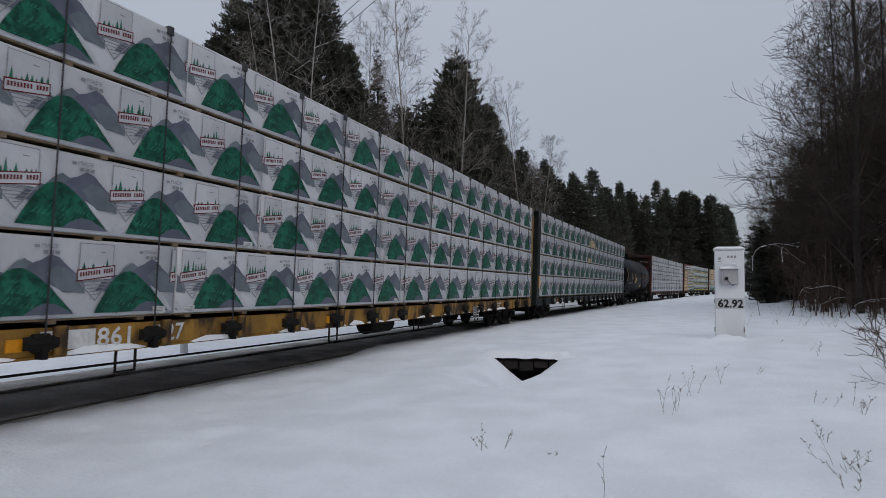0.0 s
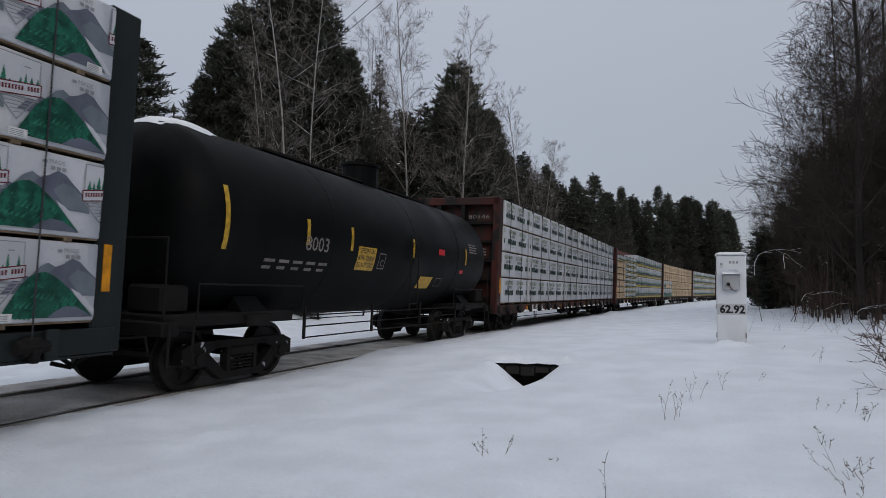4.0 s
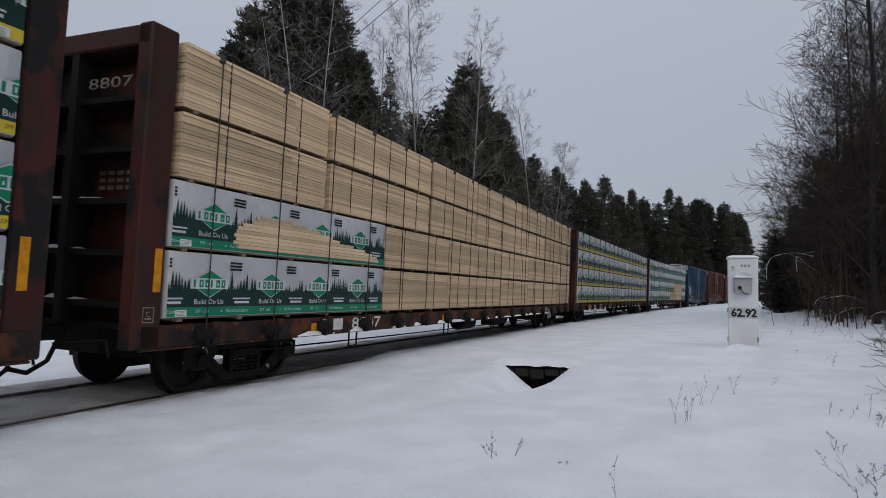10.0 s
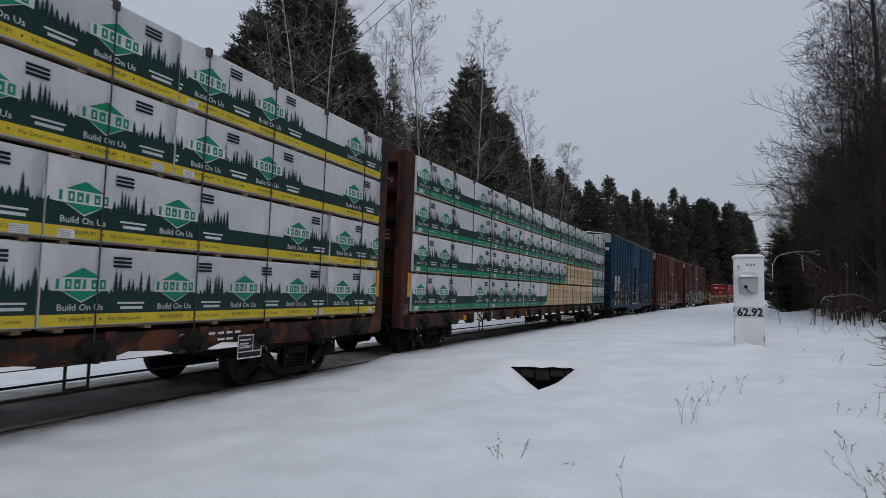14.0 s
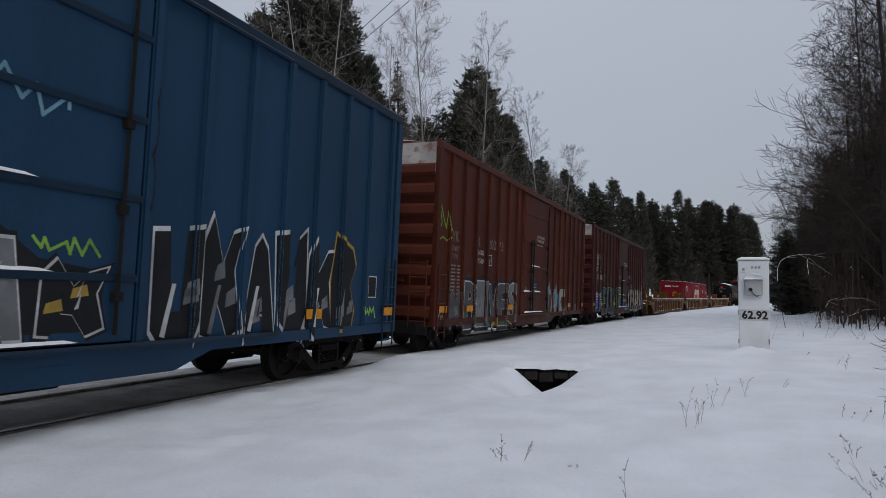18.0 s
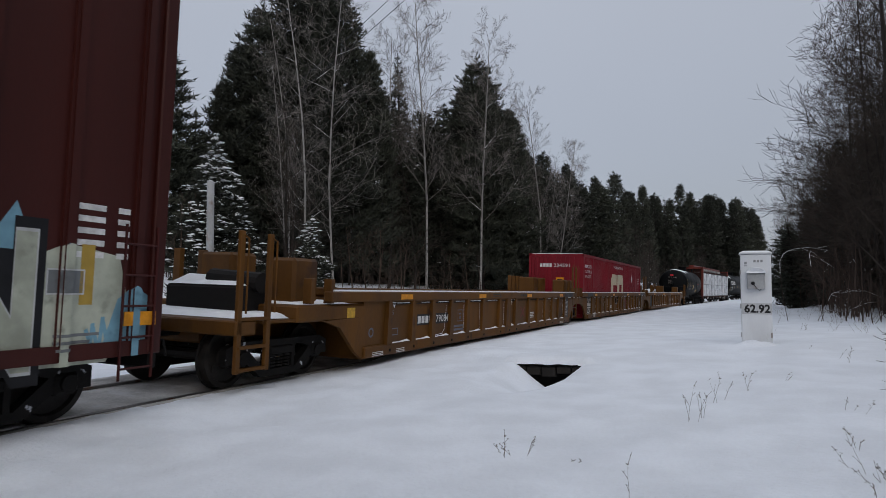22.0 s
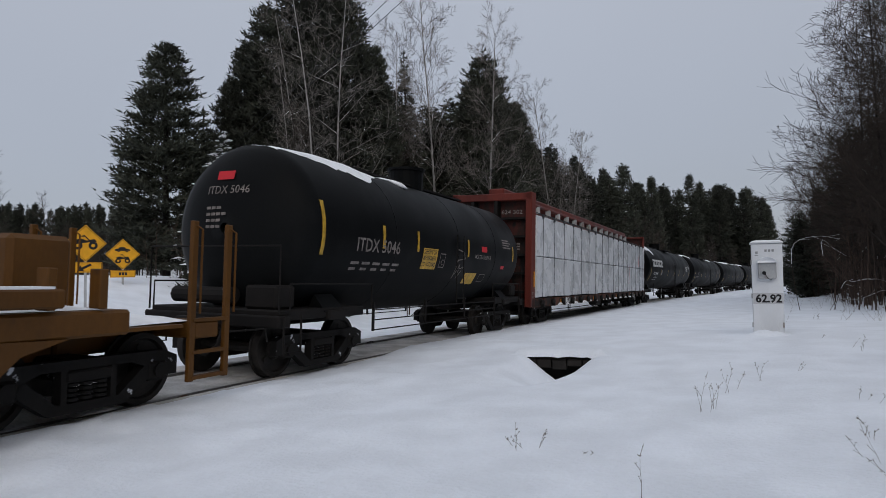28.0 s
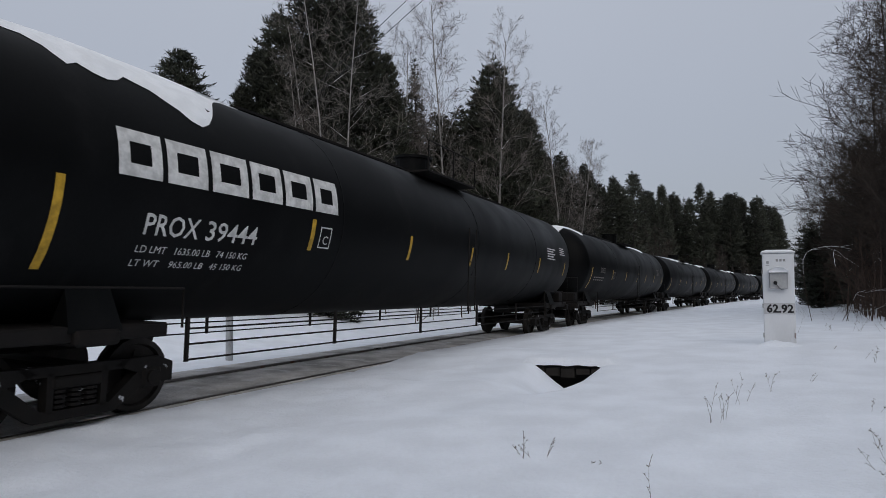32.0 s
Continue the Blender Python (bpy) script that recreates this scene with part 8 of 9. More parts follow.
        z += rnd.uniform(0.30, 0.55) * (1.0 if f < 0.8 else 0.7)
    plume(Vector((lean[0] * h, lean[1] * h, h)), Vector((0, 0, 1)), 0.8)
    return T.mesh("trunk", [BARK]), C.mesh("crown", [NEEDLE]), (W.mesh("branch_snow", [SNOW_CAP]) if W.f else None)


PINES = [plumed_pine(11, 16, 3.3, 0.12, 0.07, 1.2, 1.0, 28, 0.03, 0.7), plumed_pine(12, 16, 3.5, 0.06, 0.06, 1.2, 1.0, 28, 0.03, 0.9), plumed_pine(13, 16, 3.2, 0.16, 0.08, 1.2, 1.0, 28, 0.03, 0.5)]
SPRUCES = [conifer(21, 16, 2.1, 0.08, -0.18, 14, 0.25, 0.05, 1.15), conifer(22, 16, 2.5, 0.12, -0.12, 10, 0.28, 0.04, 1.0)]
FAR = [plumed_pine(24, 16, 2.2, 0.12, 0.10, 0.8, 1.5, 14, 0.01, 1.0), conifer(25, 16, 2.0, 0.1, -0.15, 6, 0.25, 0.0, 1.4, 4), plumed_pine(26, 16, 2.3, 0.28, 0.12, 0.8, 1.5, 14, 0.02, 0.6), plumed_pine(27, 16, 2.1, 0.34, 0.12, 0.8, 1.5, 14, 0.02, 0.5)]
LOW = conifer(23, 16, 3.2, 0.02, -0.15, 5, 0.34, 0.012, 1.7, 4)
SNOWY = conifer(31, 6, 2.3, 0.03, -0.22, 12, 0.28, 0.42, 1.1)


def plant(kinds, x, y, high, wide=1.0, label="", nominal=16.0, turn=None, group="conifers behind the track", name="pine_tree", category="tree"):
    k = high / nominal
    t = new(name)
    m = Matrix.LocRotScale((x, y, gz(x, y) - 0.15), Euler((0, 0, random.uniform(0, 6.28) if turn is None else turn)), (k * wide, k * wide, k))
    t.matrix_basis = m
    for nm, me in zip(("trunk", "crown", "branch_snow"), kinds):
        if me:
            part(nm, me, None, t)
    return tagged(t, label, category, group)


random.seed(5)
PL, SL = "tall dark pine with ragged crown behind the track", "narrow dark spruce, lightly dusted with snow"
plant(PINES[1], -26.2, 24.7, 12.6, 1.3, PL)
for x, y, h, w in ((-25.6, 30.2, 14.6, 0.85), (-23.6, 30.0, 16.8, 0.95), (-21.8, 31.6, 20.5, 1.0), (-20.6, 33.6, 18.6, 0.95), (-23.5, 34.5, 19.0, 1.0), (-19.9, 36.4, 15.6, 0.72), (-27.5, 33.5, 13.0, 0.9), (-21.5, 38.5, 16.5, 0.8), (-24.8, 28.0, 11.6, 0.85), (-20.6, 30.6, 14.0, 0.85)):
    plant(PINES[int(h * 2) % 3], x, y, h, w, PL)
plant(SPRUCES[0], -20.0, 41.4, 17.4, 0.95, SL, name="spruce_tree")
for x, y, h, w in ((-14.8, 43.6, 18.2, 0.98), (-13.0, 45.1, 14.8, 0.95), (-16.4, 45.0, 16.2, 0.8), (-15.2, 46.4, 17.0, 1.0), (-13.9, 48.5, 15.5, 1.0)):
    plant(PINES[int(h) % 2], x, y, h, w, PL)
for x, y, h in ((-23.9, 46.2, 16.6), (-22.1, 44.9, 13.0), (-22.4, 49.1, 15.4), (-19.7, 45.9, 13.6), (-20.6, 51.0, 16.4), (-13.3, 50.3, 12.2), (-12.9, 54.5, 12.4), (-12.1, 58.8, 12.4), (-11.3, 65.0, 12.8), (-10.0, 69.3, 13.0), (-24.9, 43.4, 16.8), (-24.3, 39.1, 13.7), (-26.7, 39.9, 13.4), (-26.3, 36.5, 11.7), (-26.9, 34.8, 11.3), (-26.8, 32.3, 10.0), (-27.8, 31.5, 9.2), (-17.8, 47.5, 9.0), (-16.0, 50.0, 9.5), (-21.0, 36.5, 10.0), (-19.0, 39.5, 9.0), (-17.5, 42.5, 8.0), (-14.6, 47.5, 8.5)):
    plant(LOW, x, y, h, 1.15, "dark conifer in the wood behind the track", name="conifer")
plant(SNOWY, -17.2, 19.5, 6.0, 1.0, "young spruce with heavy snow on its boughs", 6.0, name="spruce_tree")
plant(SNOWY, -19.4, 21.4, 6.6, 1.0, "young spruce with heavy snow on its boughs", 6.0, name="spruce_tree")
plant(SNOWY, -15.2, 22.4, 4.2, 1.0, "young spruce with heavy snow on its boughs", 6.0, name="spruce_tree")
for i in range(16):
    x, y = random.uniform(-36, -17), random.uniform(36, 62)
    plant(random.choice(FAR), x, y, random.uniform(11, 15.5), 1.0, "dark conifer in the wood behind the track", name="conifer")
# the dark wood along the bend
for i in range(74):
    s = 56 + 2.05 * i + random.uniform(-2, 2)
    off = random.uniform(-34, -12) - 0.02 * s
    x, y = line_point(s, off)
    high = (15.5 + 0.075 * (s - 50) + random.uniform(-1.6, 1.4)) * (1.0 if off < -15 else 0.75)
    plant(random.choice(FAR), x, y, high, 1.05, "dark conifer in the wood along the bend", name="conifer", group="wood along the bend")
for i in range(30):
    x, y = line_point(165 + 2.2 * i, random.uniform(-24, -8))
    plant(random.choice(FAR), x, y, random.uniform(21, 25), 1.1, "dark conifer in the wood along the bend", name="conifer", group="wood along the bend")
for i in range(44):
    x, y = random.uniform(-48, -18), random.uniform(48, 100)
    plant(LOW, x, y, random.uniform(9, 15), 1.2, "dark conifer in the wood behind the track", name="conifer")
# wood carried on, unseen, behind the viewer and open side; added to block sky
for i in range(46):
    a = radians(-165 + 5.2 * i + random.uniform(-2, 2))
    r = random.uniform(17, 30)
    x, y = r * math.cos(a), r * math.sin(a)
    if x > TRACK_X + 9 and not (y > 18 and x < 14):
        plant(random.choice(FAR), x, y, random.uniform(12, 17), 1.2, "unseen dark conifer added to cut light from the open side", name="conifer", group="wood beside the clearing")
for i in range(76):
    w = i / 75
    x, y = -131 + 22 * w + random.uniform(-2.5, 2.5), 73 + 26 * w + random.uniform(-3, 3)
    plant(FAR[i % 4 if i % 3 else 3], x, y, 20.6 + 1.2 * w - gz(x, y) + random.uniform(-1.6, 0.6), 0.8, "distant dark conifer beyond the snowy field", name="conifer", group="distant wood")


def bare_tree(seed, h, spread, trunk_r, levels, sway, twig_r=0.006, up=0.5, first=0.25, snow=0.0, kids=(7, 6, 5, 4)):
    """Trunk and branch meshes of a leafless tree; each bough bends in steps and divides."""
    rnd = random.Random(seed)
    T, B, W = Shape(), Shape(), Shape()

    def grow(p, d, length, r, level):
        steps = 6 if level == 0 else (2 if level == 3 else 3)
        q, dd = p, d
        bend = sway if level else sway * 0.3
        pts = []
        for i in range(steps):
            dd = (dd + Vector((rnd.gauss(0, bend), rnd.gauss(0, bend), rnd.gauss(0, bend) + (0.05 if level else 0.02)))).normalized()
            nxt = q + dd * length / steps
            ra, rb = r * (1 - 0.75 * i / steps), r * (1 - 0.75 * (i + 1) / steps)
            (T if level == 0 else B).tube(q, nxt, max(ra, twig_r), max(rb, twig_r * 0.7), n=7 if level == 0 else 3, cap=False)
            if snow and 0 < level < 3 and rnd.random() < snow:
                W.tube(q + Vector((0, 0, ra * 0.8)), nxt + Vector((0, 0, rb * 0.8)), ra * 0.8, rb * 0.8, n=3, cap=False)
            pts.append((q, nxt, dd))
            q = nxt
        if level >= levels:
            return
        n = kids[level]
        if level == 0:
            n = int(h * 2.2)
        for k in range(n):
            u = first + (1 - first) * (k + rnd.random()) / n if level == 0 else 0.25 + 0.75 * (k + rnd.random()) / n
            i = min(int(u * steps), steps - 1)
            a, b, dd = pts[i]
            o = a.lerp(b, u * steps - i)
            w = rnd.uniform(0, 2 * math.pi)
            x = dd.cross(Vector((0.3, 0.2, 1)) if abs(dd.z) < 0.9 else Vector((1, 0, 0))).normalized()
            y = dd.cross(x)
            away = x * math.cos(w) + y * math.sin(w)
            nd = (dd * up + away * rnd.uniform(0.6, 1.0)).normalized()
            if level == 0:
                ln = spread * (1.15 - 0.75 * u) * rnd.uniform(0.6, 1.1)
            else:
                ln = length * rnd.uniform(0.32, 0.6) * (1.1 - 0.4 * u)
            grow(o, nd, ln, r * (0.42 if level else 0.30) * (1 - 0.5 * u), level + 1)

    grow(Vector((0, 0, -0.2)), Vector((rnd.uniform(-0.02, 0.02), rnd.uniform(-0.02, 0.02), 1)).normalized(), h, trunk_r, 0)
    return T, B, W


def tree_meshes(args, trunk_mat, twig_mat):
    T, B, W = bare_tree(**args)
    return T.mesh("trunk", [trunk_mat]), B.mesh("crown", [twig_mat]), (W.mesh("branch_snow", [SNOW_CAP]) if W.f else None)


BROOMS = [tree_meshes(dict(seed=sd, h=15, spread=sp, trunk_r=0.065, levels=3, sway=0.13, up=0.85, first=0.08, snow=0.01, twig_r=0.0075, kids=(8, 10, 7, 4)), BARK, TWIG) for sd, sp in ((47, 4.2), (48, 4.6), (49, 3.8))]
OAKS = [tree_meshes(dict(seed=s, h=15, spread=sp, trunk_r=0.10, levels=3, sway=0.17, up=u, first=0.08, snow=0.012, twig_r=0.006, kids=(8, 9, 7, 4)), BARK, TWIG) for s, sp, u in ((41, 4.2, 0.6), (42, 3.8, 0.8), (43, 4.4, 0.55))]
LIGHT = [tree_meshes(dict(seed=s, h=15, spread=sp, trunk_r=0.12, levels=2, sway=0.14, up=u, first=0.06, snow=0.01, twig_r=0.013, kids=(8, 12, 6, 4)), BARK, TWIG) for s, sp, u in ((44, 4.4, 0.6), (45, 3.8, 0.9), (46, 4.8, 0.7))]
BIRCHES = [tree_meshes(dict(seed=s, h=16, spread=4.2, trunk_r=0.085, levels=3, sway=0.13, up=0.8, first=0.30, snow=0.12, kids=(5, 9, 8, 3), twig_r=0.0065), BIRCH, BIRCH_TWIG) for s in (51, 52, 53)]
DUSKY = [tree_meshes(dict(seed=s, h=16, spread=3.8, trunk_r=0.06, levels=3, sway=0.10, up=0.45, first=0.18, snow=0.3, kids=(5, 6, 5, 3), twig_r=0.007), BIRCH, BIRCH_TWIG) for s in (54, 55)]
BUSHES = [tree_meshes(dict(seed=s, h=3.2, spread=1.9, trunk_r=0.03, levels=2, sway=0.16, up=0.9, first=0.05, snow=0.12, kids=(6, 5, 4, 3), twig_r=0.005), BRUSH, BRUSH) for s in (61, 62, 63)]


TUFTS = [tree_meshes(dict(seed=sd, h=3.2, spread=2.4, trunk_r=0.03, levels=2, sway=0.2, up=0.8, first=0.04, snow=0.05, kids=(8, 7, 5, 3), twig_r=0.013), BRUSH, BRUSH) for sd in (66, 67)]


def plant_bare(kinds, x, y, high, nominal, wide, label, name="bare_tree", group="bare trees", lean=(0, 0), turn=None):
    k = high / nominal
    t = new(name)
    t.matrix_basis = Matrix.LocRotScale((x, y, gz(x, y) - 0.1), Euler((lean[0], lean[1], random.uniform(0, 6.28) if turn is None else turn)), (k * wide, k * wide, k))
    for nm, me in zip(("trunk", "crown", "branch_snow"), kinds):
        if me:
            part(nm, me, None, t)
    return tagged(t, label, "shrub" if "shrub" in name else "tree", group)


BL = "slender white birch, bare, snow on its limbs"
for i, (x, y, h, ln) in enumerate(((-16.9, 38.4, 19.4, (0, 0)), (-14.0, 40.7, 19.0, (0, 0.01)), (-11.2, 46.7, 16.2, (0, 0.04)), (-10.6, 48.6, 13.2, (0, 0.06)), (-17.0, 24.7, 17.5, (0, 0)), (-16.4, 26.3, 17.5, (0, 0.01)), (-19.9, 27.2, 12, (0, 0)), (-20.3, 40.0, 17.5, (0, -0.02)), (-21.0, 29.0, 15, (0, 0)), (-12.6, 52.0, 11.0, (0, 0.1)))):
    plant_bare(DUSKY[i % 2] if i in (4, 5, 6, 8) else BIRCHES[i % 3], x, y, h, 16, 0.9, BL, "birch_tree", "birches behind the track", ln)
RL = "large bare hardwood with dense fine twigs"
for x, y, h, w in ((5.9, 25.5, 17.5, 1.0), (7.6, 28.5, 16.0, 1.1), (9.2, 25.0, 18.5, 1.0), (8.2, 33.0, 14.0, 1.05), (7.2, 38.0, 10.5, 1.1), (10.8, 31.0, 17.0, 1.0), (12.6, 26.5, 16.0, 1.1), (7.0, 46.0, 10.0, 1.1), (8.0, 56.0, 10.5, 1.2), (9.8, 50.0, 12.0, 1.1), (11.5, 40.0, 14.0, 1.1), (14.0, 34.0, 15.0, 1.1), (9.5, 66.0, 11.5, 1.2), (11.0, 80.0, 13.0, 1.2), (13.5, 60.0, 13.0, 1.2), (16, 45, 15, 1.1), (13, 100, 14, 1.2), (17, 75, 14, 1.2), (6.8, 30.5, 15.5, 1.0), (8.4, 26.6, 16.5, 0.9), (6.6, 34.0, 12.5, 1.1), (9.6, 36.5, 13.5, 1.1), (10.4, 28.0, 17.0, 1.0), (7.8, 41.5, 11.0, 1.1), (8.8, 30.0, 15.0, 1.0), (11.6, 34.0, 15.0, 1.0), (7.4, 50.0, 9.5, 1.2), (10.0, 58.0, 11.5, 1.2), (12.5, 70.0, 13.0, 1.3), (15, 90, 14, 1.3), (9.0, 45.0, 12.0, 1.1)):
    plant_bare((OAKS if y < 27 else BROOMS)[int(h * 2 + x) % 3], x, y, h, 15, w, RL, "bare_tree", "bare wood beside the line")
for i in range(28):
    x, y = line_point(random.uniform(50, 118), random.uniform(10, 19))
    plant_bare(random.choice(BROOMS), x, y, random.uniform(6.5, 10.0), 15, random.uniform(1.0, 1.4), "slim bare tree with dense upright twigs", "bare_tree", "bare wood beside the line")
for x, y, h in ((7.3, 39.5, 9.5), (8.2, 36.0, 9.5), (10.5, 38.0, 10.0)):
    plant(LOW, x, y, h, 0.85, "dark hemlock among the bare trees", name="conifer", group="conifers in the bare wood")
for i in range(34):
    x, y = random.uniform(6.4, 12.5), random.uniform(28, 46)
    plant_bare(random.choice(BROOMS), x, y, random.uniform(8, 13.5) * (1 if y < 36 else 0.8), 15, random.uniform(0.9, 1.2), "slim bare tree with dense upright twigs", "bare_tree", "bare wood beside the line")
plant(SPRUCES[1], 8.9, 31.0, 9.5, 1.0, "dark spruce among the bare trees", name="spruce_tree")
plant(SPRUCES[0], 10.2, 34.5, 10.5, 1.2, "dark spruce among the bare trees", name="spruce_tree")
for x, y, h, w in ((7.1, 41.4, 8.7, 1.0), (7.7, 33.1, 9.5, 1.0), (9.5, 37.0, 10.0, 1.0), (11.5, 42.0, 11.0, 1.1), (8.0, 58.0, 8.5, 1.2), (10.0, 66.0, 9.0, 1.3)):
    plant(FAR[int(x) % 2], x, y, h, w * 1.1, "dark hemlock among the bare trees", name="conifer", group="conifers in the bare wood")
# bent and fallen boughs under snow at the edge of the wood
for pts in (((2.6, 24.0, 0.1), (2.57, 25.07, 2.3), (3.39, 26.18, 2.81), (4.39, 27.25, 2.74)), ((3.6, 23.8, 0.2), (3.47, 24.96, 2.49), (4.01, 26.09, 2.33), (4.56, 27.22, 2.09)), ((3.5, 23.7, 0.2), (3.92, 24.2, 1.1), (4.36, 24.82, 1.15), (5.04, 25.91, 1.25), (5.64, 27.02, 1.12)), ((3.4, 23.7, 0.25), (3.68, 23.72, 0.6), (4.39, 24.82, 0.55), (5.25, 25.87, 0.8)), ((4.6, 22.0, 0.2), (5.2, 22.6, 0.7), (6.2, 23.2, 0.8), (7.0, 23.6, 0.6))):
    ts = [0, 0.25, 0.5, 0.75]
    S, W = Shape(), Shape()
    run = [Vector(p) for p in pts]
    fine = []
    for i in range(len(run) - 1):
        for q in ts:
            p0, p1, p2, p3 = run[max(0, i - 1)], run[i], run[i + 1], run[min(len(run) - 1, i + 2)]
            fine.append(0.5 * (2 * p1 + (p2 - p0) * q + (2 * p0 - 5 * p1 + 4 * p2 - p3) * q * q + (3 * p1 - p0 - 3 * p2 + p3) * q ** 3))
    fine.append(run[-1])
    fine[0].z = gz(fine[0].x, fine[0].y) - 0.05
    for i, (p, q) in enumerate(zip(fine, fine[1:])):
        r = 0.010 * (1 - 0.7 * i / len(fine))
        S.tube(p, q, r, r * 0.94, n=5)
        if i > 2:
            W.tube(p + Vector((0, 0, r)), q + Vector((0, 0, r)), 0.0055, n=4)
            if i % 2:
                d = Vector((random.uniform(-0.5, 0.9), random.uniform(-0.3, 0.5), random.uniform(-0.3, 0.5)))
                S.tube(q, q + d * 0.8, 0.01, 0.003, n=3)
                W.tube(q + Vector((0, 0, 0.012)), q + d * 0.5 + Vector((0, 0, 0.012)), 0.005, 0.002, n=3)
    fb = thing("bent_bough", "bent bare bough loaded with snow", "branch", "snowy boughs at the wood's edge", shape=S, mats=BRUSH)
    part("bough_snow", W, SNOW_CAP, fb)
for i in range(40):
    w = i / 39
    x, y = -118 + 30 * w + random.uniform(-3, 3), 66 + 24 * w + random.uniform(-3, 3)
    plant_bare(random.choice(LIGHT), x, y, random.uniform(7, 11), 15, 1.5, "grey bare tree before the distant wood", "bare_tree", "bare wood beyond the field")
# brown brush along the bend and the edges of the woods
for i in range(70):
    s = 24 + 2.7 * i
    x, y = line_point(s, random.uniform(-18, -8.5))
    plant_bare(random.choice(LIGHT), x, y, random.uniform(5, 10.5), 15, 1.2, "grey-brown bare sapling at the wood's edge", "bare_tree", "saplings along the bend")
for i in range(110):
    s = random.uniform(16, 90)
    x, y = line_point(s, random.uniform(-15, -6.5))
    plant_bare(random.choice(BUSHES), x, y, random.uniform(1.4, 4.2), 3.2, 1.1, "bare brown shrub on the snowy bank", "bare_shrub", "shrubs on the bank")
for i in range(80):
    y = random.uniform(22, 75)
    x = random.uniform(3.6, 9.5) + 0.04 * y
    plant_bare(random.choice(BUSHES), x, y, random.uniform(0.9, 2.6), 3.2, 1.15, "bare brown shrub at the edge of the wood", "bare_shrub", "shrubs beside the line")
for i in range(70):
    y = random.uniform(25, 46)
    x = random.uniform(4.6, 11.0) + 0.05 * (y - 25)
    plant_bare(random.choice(BUSHES), x, y, random.uniform(2.0, 4.6), 3.2, 1.2, "dense bare brown shrub among the trees", "bare_shrub", "shrubs beside the line")
for x, y, h in ((2.42, 9.0, 0.95), (2.28, 8.5, 0.8), (2.1, 8.1, 0.55), (2.6, 9.6, 0.9)):
    plant_bare(TUFTS[int(y * 7) % 2], x, y, h, 3.2, 1.3, "small bare brown bush standing in the snow", "bare_shrub", "shrubs beside the line")
for i in range(18):
    x, y = 5.2 + 0.52 * i + random.uniform(-0.4, 0.4), random.uniform(41, 56)
    plant(LOW, x, y, random.uniform(3.6, 6.0), 1.5, "low dark conifer in the thicket", name="conifer", group="conifers in the bare wood")
for i in range(60):
    y = random.uniform(22.5, 30)
    x = random.uniform(4.2, 9.0) + 0.05 * (y - 25)
    plant_bare(random.choice(BUSHES), x, y, random.uniform(0.8, 2.0), 3.2, 1.6, "low tangled bare brush at the wood's edge", "bare_shrub", "shrubs beside the line")
for i in range(60):
    x, y = line_point(90 + 3 * i, random.uniform(13, 44))
    plant_bare(random.choice(BROOMS), x, y, random.uniform(9, 13), 15, 1.2, RL, "bare_tree", "bare wood beside the line")
for x, y, h in ((-62, 38, 11.5), (-70, 40, 12.5), (-60, 35, 10), (-66, 46, 9)):
    plant_bare(LIGHT[1], x, y, h, 15, 1.1, RL, "bare_tree", "bare wood beyond the field")


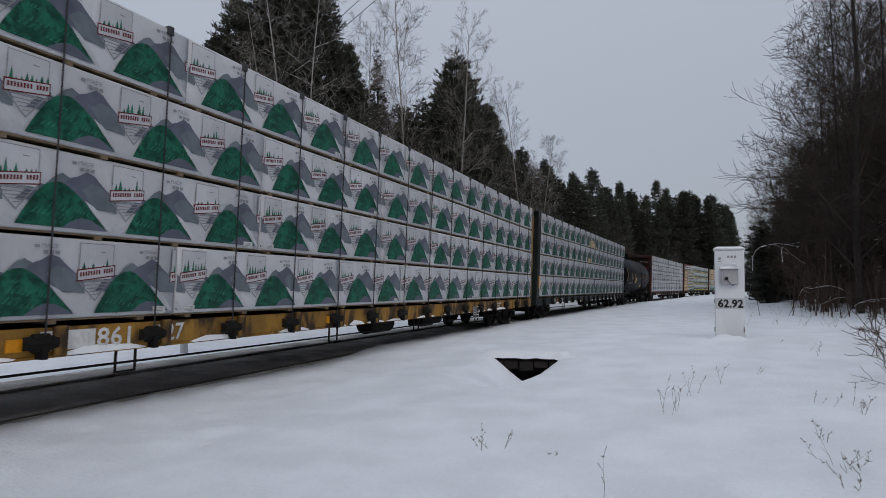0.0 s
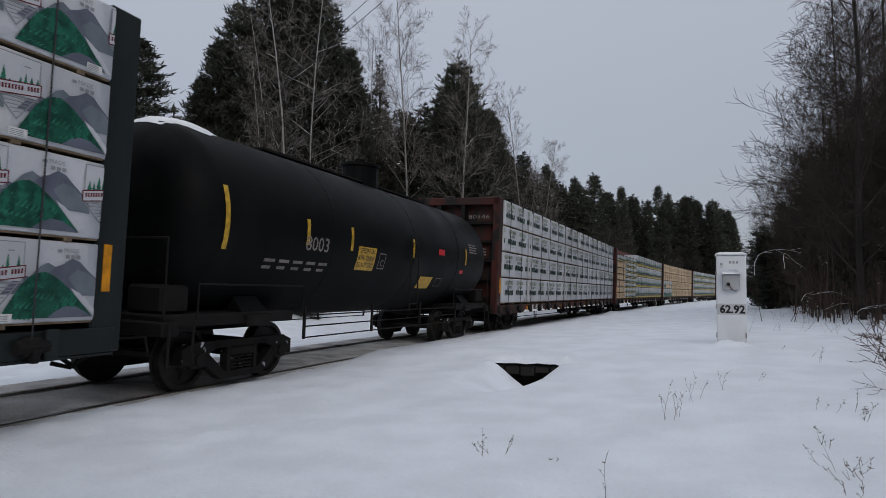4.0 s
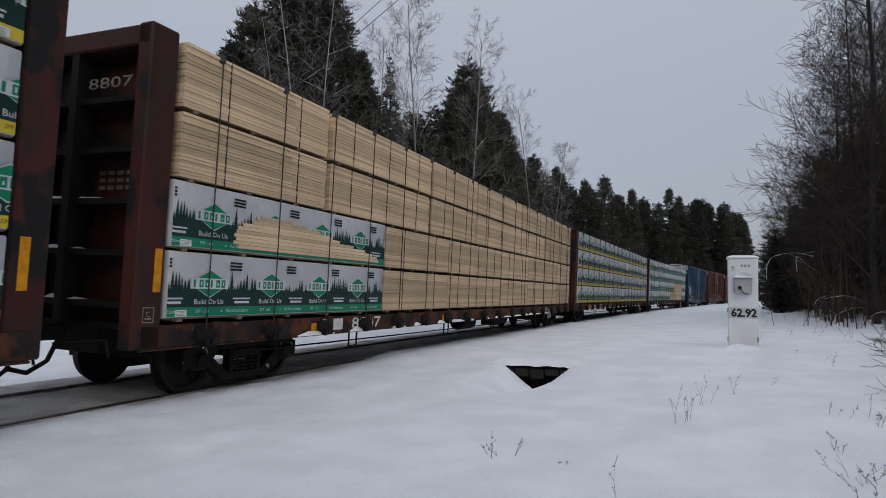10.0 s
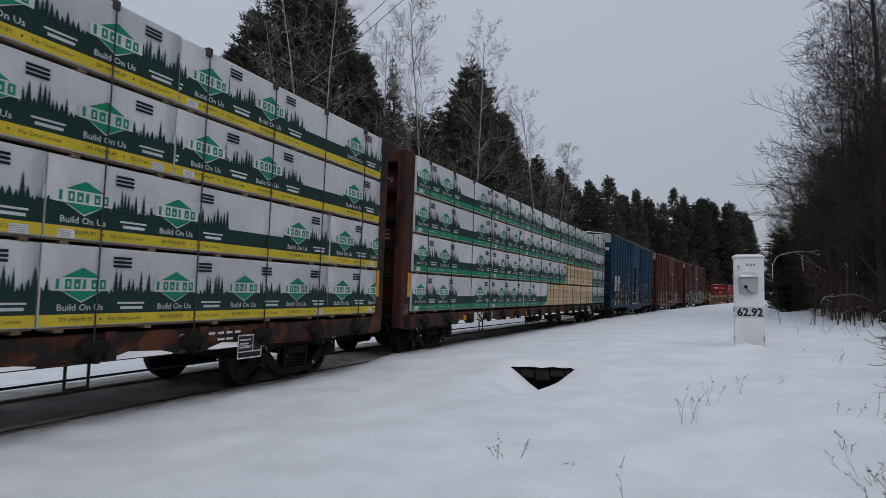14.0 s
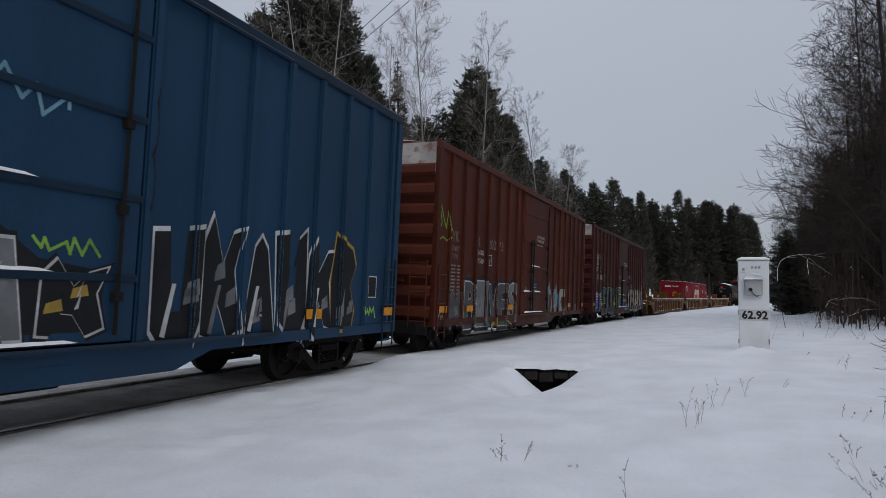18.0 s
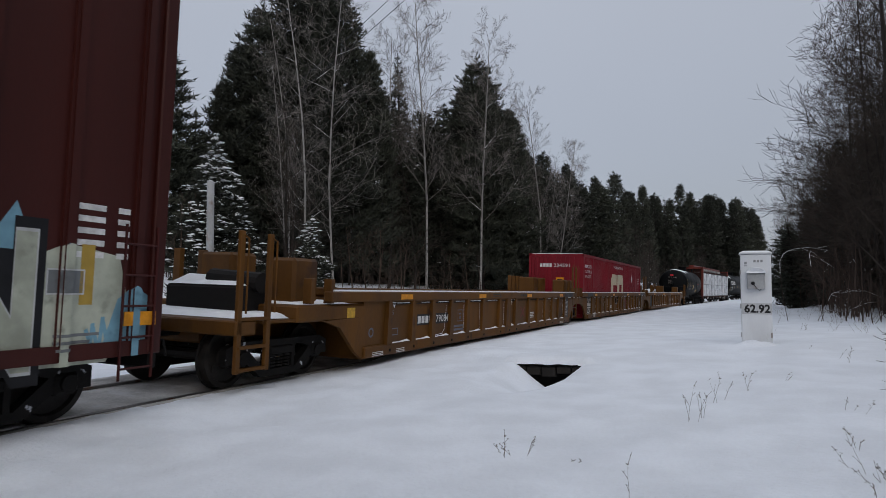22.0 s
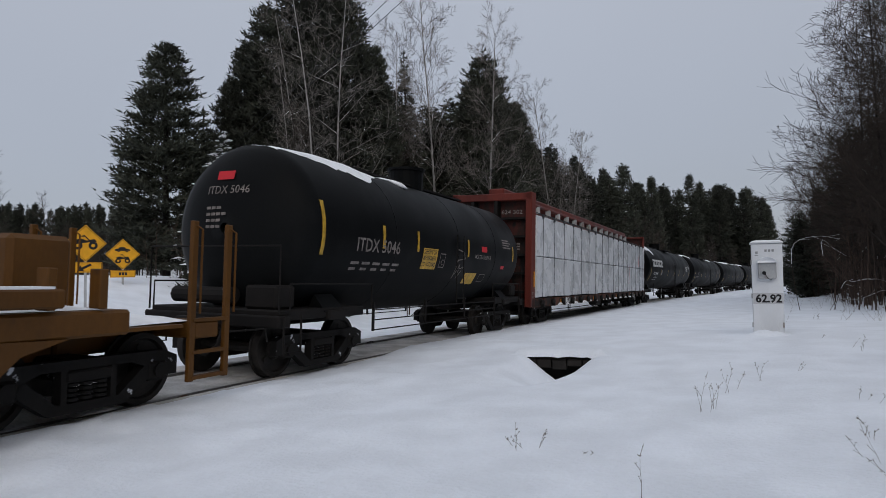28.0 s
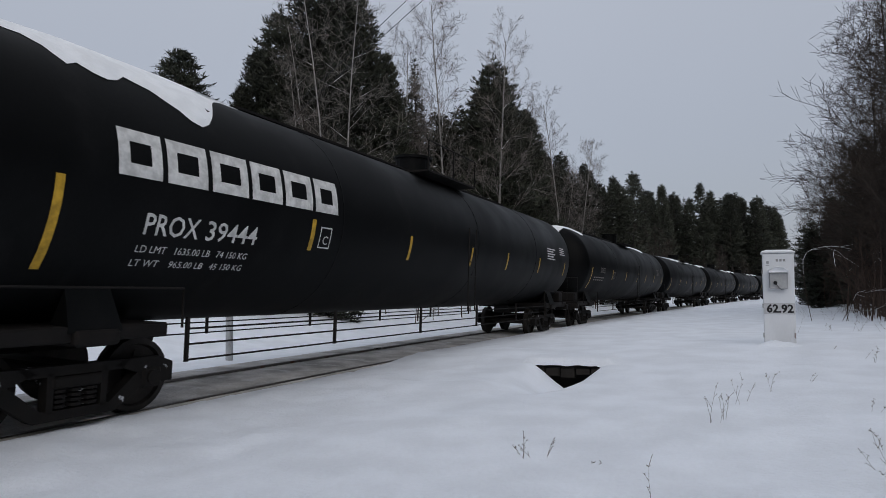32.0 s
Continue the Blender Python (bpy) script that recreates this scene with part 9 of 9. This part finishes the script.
# -- dry weeds in the snow near the camera
def weed(x, y, high, seed, stems=3, spread=0.1, label="dry brown weed standing in the snow"):
    rnd = random.Random(seed)
    wd = thing("dry_weed", label, "weed", "dry weeds in the snow", at=(x, y, gz(x, y)))
    for k in range(stems):
        S = Shape()
        p = Vector((rnd.uniform(-spread, spread) * 0.4, rnd.uniform(-spread, spread) * 0.4, -0.06))
        d = Vector((rnd.uniform(-1, 1) * spread, rnd.uniform(-1, 1) * spread, high)).normalized()
        L = high * rnd.uniform(0.6, 1.05) + 0.06
        for i in range(4):
            q = p + d * L / 4
            S.tube(p, q, 0.0021 * (1 - 0.18 * i), 0.0021 * (0.82 - 0.18 * i), n=4)
            if i and rnd.random() < 0.8:
                b = q + (d + Vector((rnd.uniform(-1, 1), rnd.uniform(-1, 1), 0.2))).normalized() * L * rnd.uniform(0.1, 0.25)
                S.tube(q, b, 0.0022, 0.001, n=3)
                for _ in range(3):
                    c = b + Vector((rnd.uniform(-1, 1), rnd.uniform(-1, 1), rnd.uniform(-1, 1))) * 0.012
                    S.tube(b, c, 0.0022, 0.0008, n=3)
            p = q
            d = (d + Vector((rnd.gauss(0, 0.12), rnd.gauss(0, 0.12), 0))).normalized()
        for _ in range(4):
            c = p + Vector((rnd.uniform(-1, 1), rnd.uniform(-1, 1), rnd.uniform(-0.6, 1))) * 0.02
            S.tube(p, c, 0.003, 0.001, n=3)
        part("stem", S, WEED, wd)
    return wd


WEEDS = ((-1.53, 4.98, 0.17, 2), (-1.41, 5.07, 0.17, 3), (-1.51, 5.04, 0.11, 1), (-1.03, 4.93, 0.08, 2), (-0.53, 4.07, 0.38, 1), (-0.14, 6.57, 0.35, 3), (-0.06, 6.76, 0.25, 3), (0.06, 7.56, 0.32, 2), (0.2, 7.85, 0.24, 1), (0.46, 8.4, 0.28, 2), (0.82, 8.96, 0.16, 2), (1.6, 12.79, 0.1, 1), (1.22, 7.24, 0.11, 2), (1.42, 7.02, 0.24, 4), (1.55, 6.82, 0.18, 3), (1.05, 5.85, 0.16, 3), (0.99, 5.18, 0.24, 4), (1.0, 4.79, 0.2, 4), (1.11, 5.02, 0.15, 3), (1.86, 10.83, 0.21, 2), (1.92, 11.62, 0.16, 1))
for i, (x, y, h, n) in enumerate(WEEDS):
    weed(x, y, h, 100 + i, n, 0.3 if n > 3 else 0.12)
for i in range(40):
    y = random.uniform(17, 40)
    weed(random.uniform(1.5, 6.5) * y / 24, y, random.uniform(0.2, 0.6), 300 + i, 4, 0.3)


# ---- everything that moves
def motions():
    for ob, mid, base, m in MOVING:
        walk(ob, [(t, car_pose(run_at(mid, t), base) @ m) for t in range(0, 33)])
    for ob, a, own in WHEELS:
        rows = []
        for f in range(0, 961):
            t = f / 30
            turn = -run_at(0, t) / WHEEL_R
            rows.append((t, Matrix.LocRotScale((0, a, WHEEL_R), Euler((turn, 0, 0)), None)))
        walk(ob, rows)


motions()
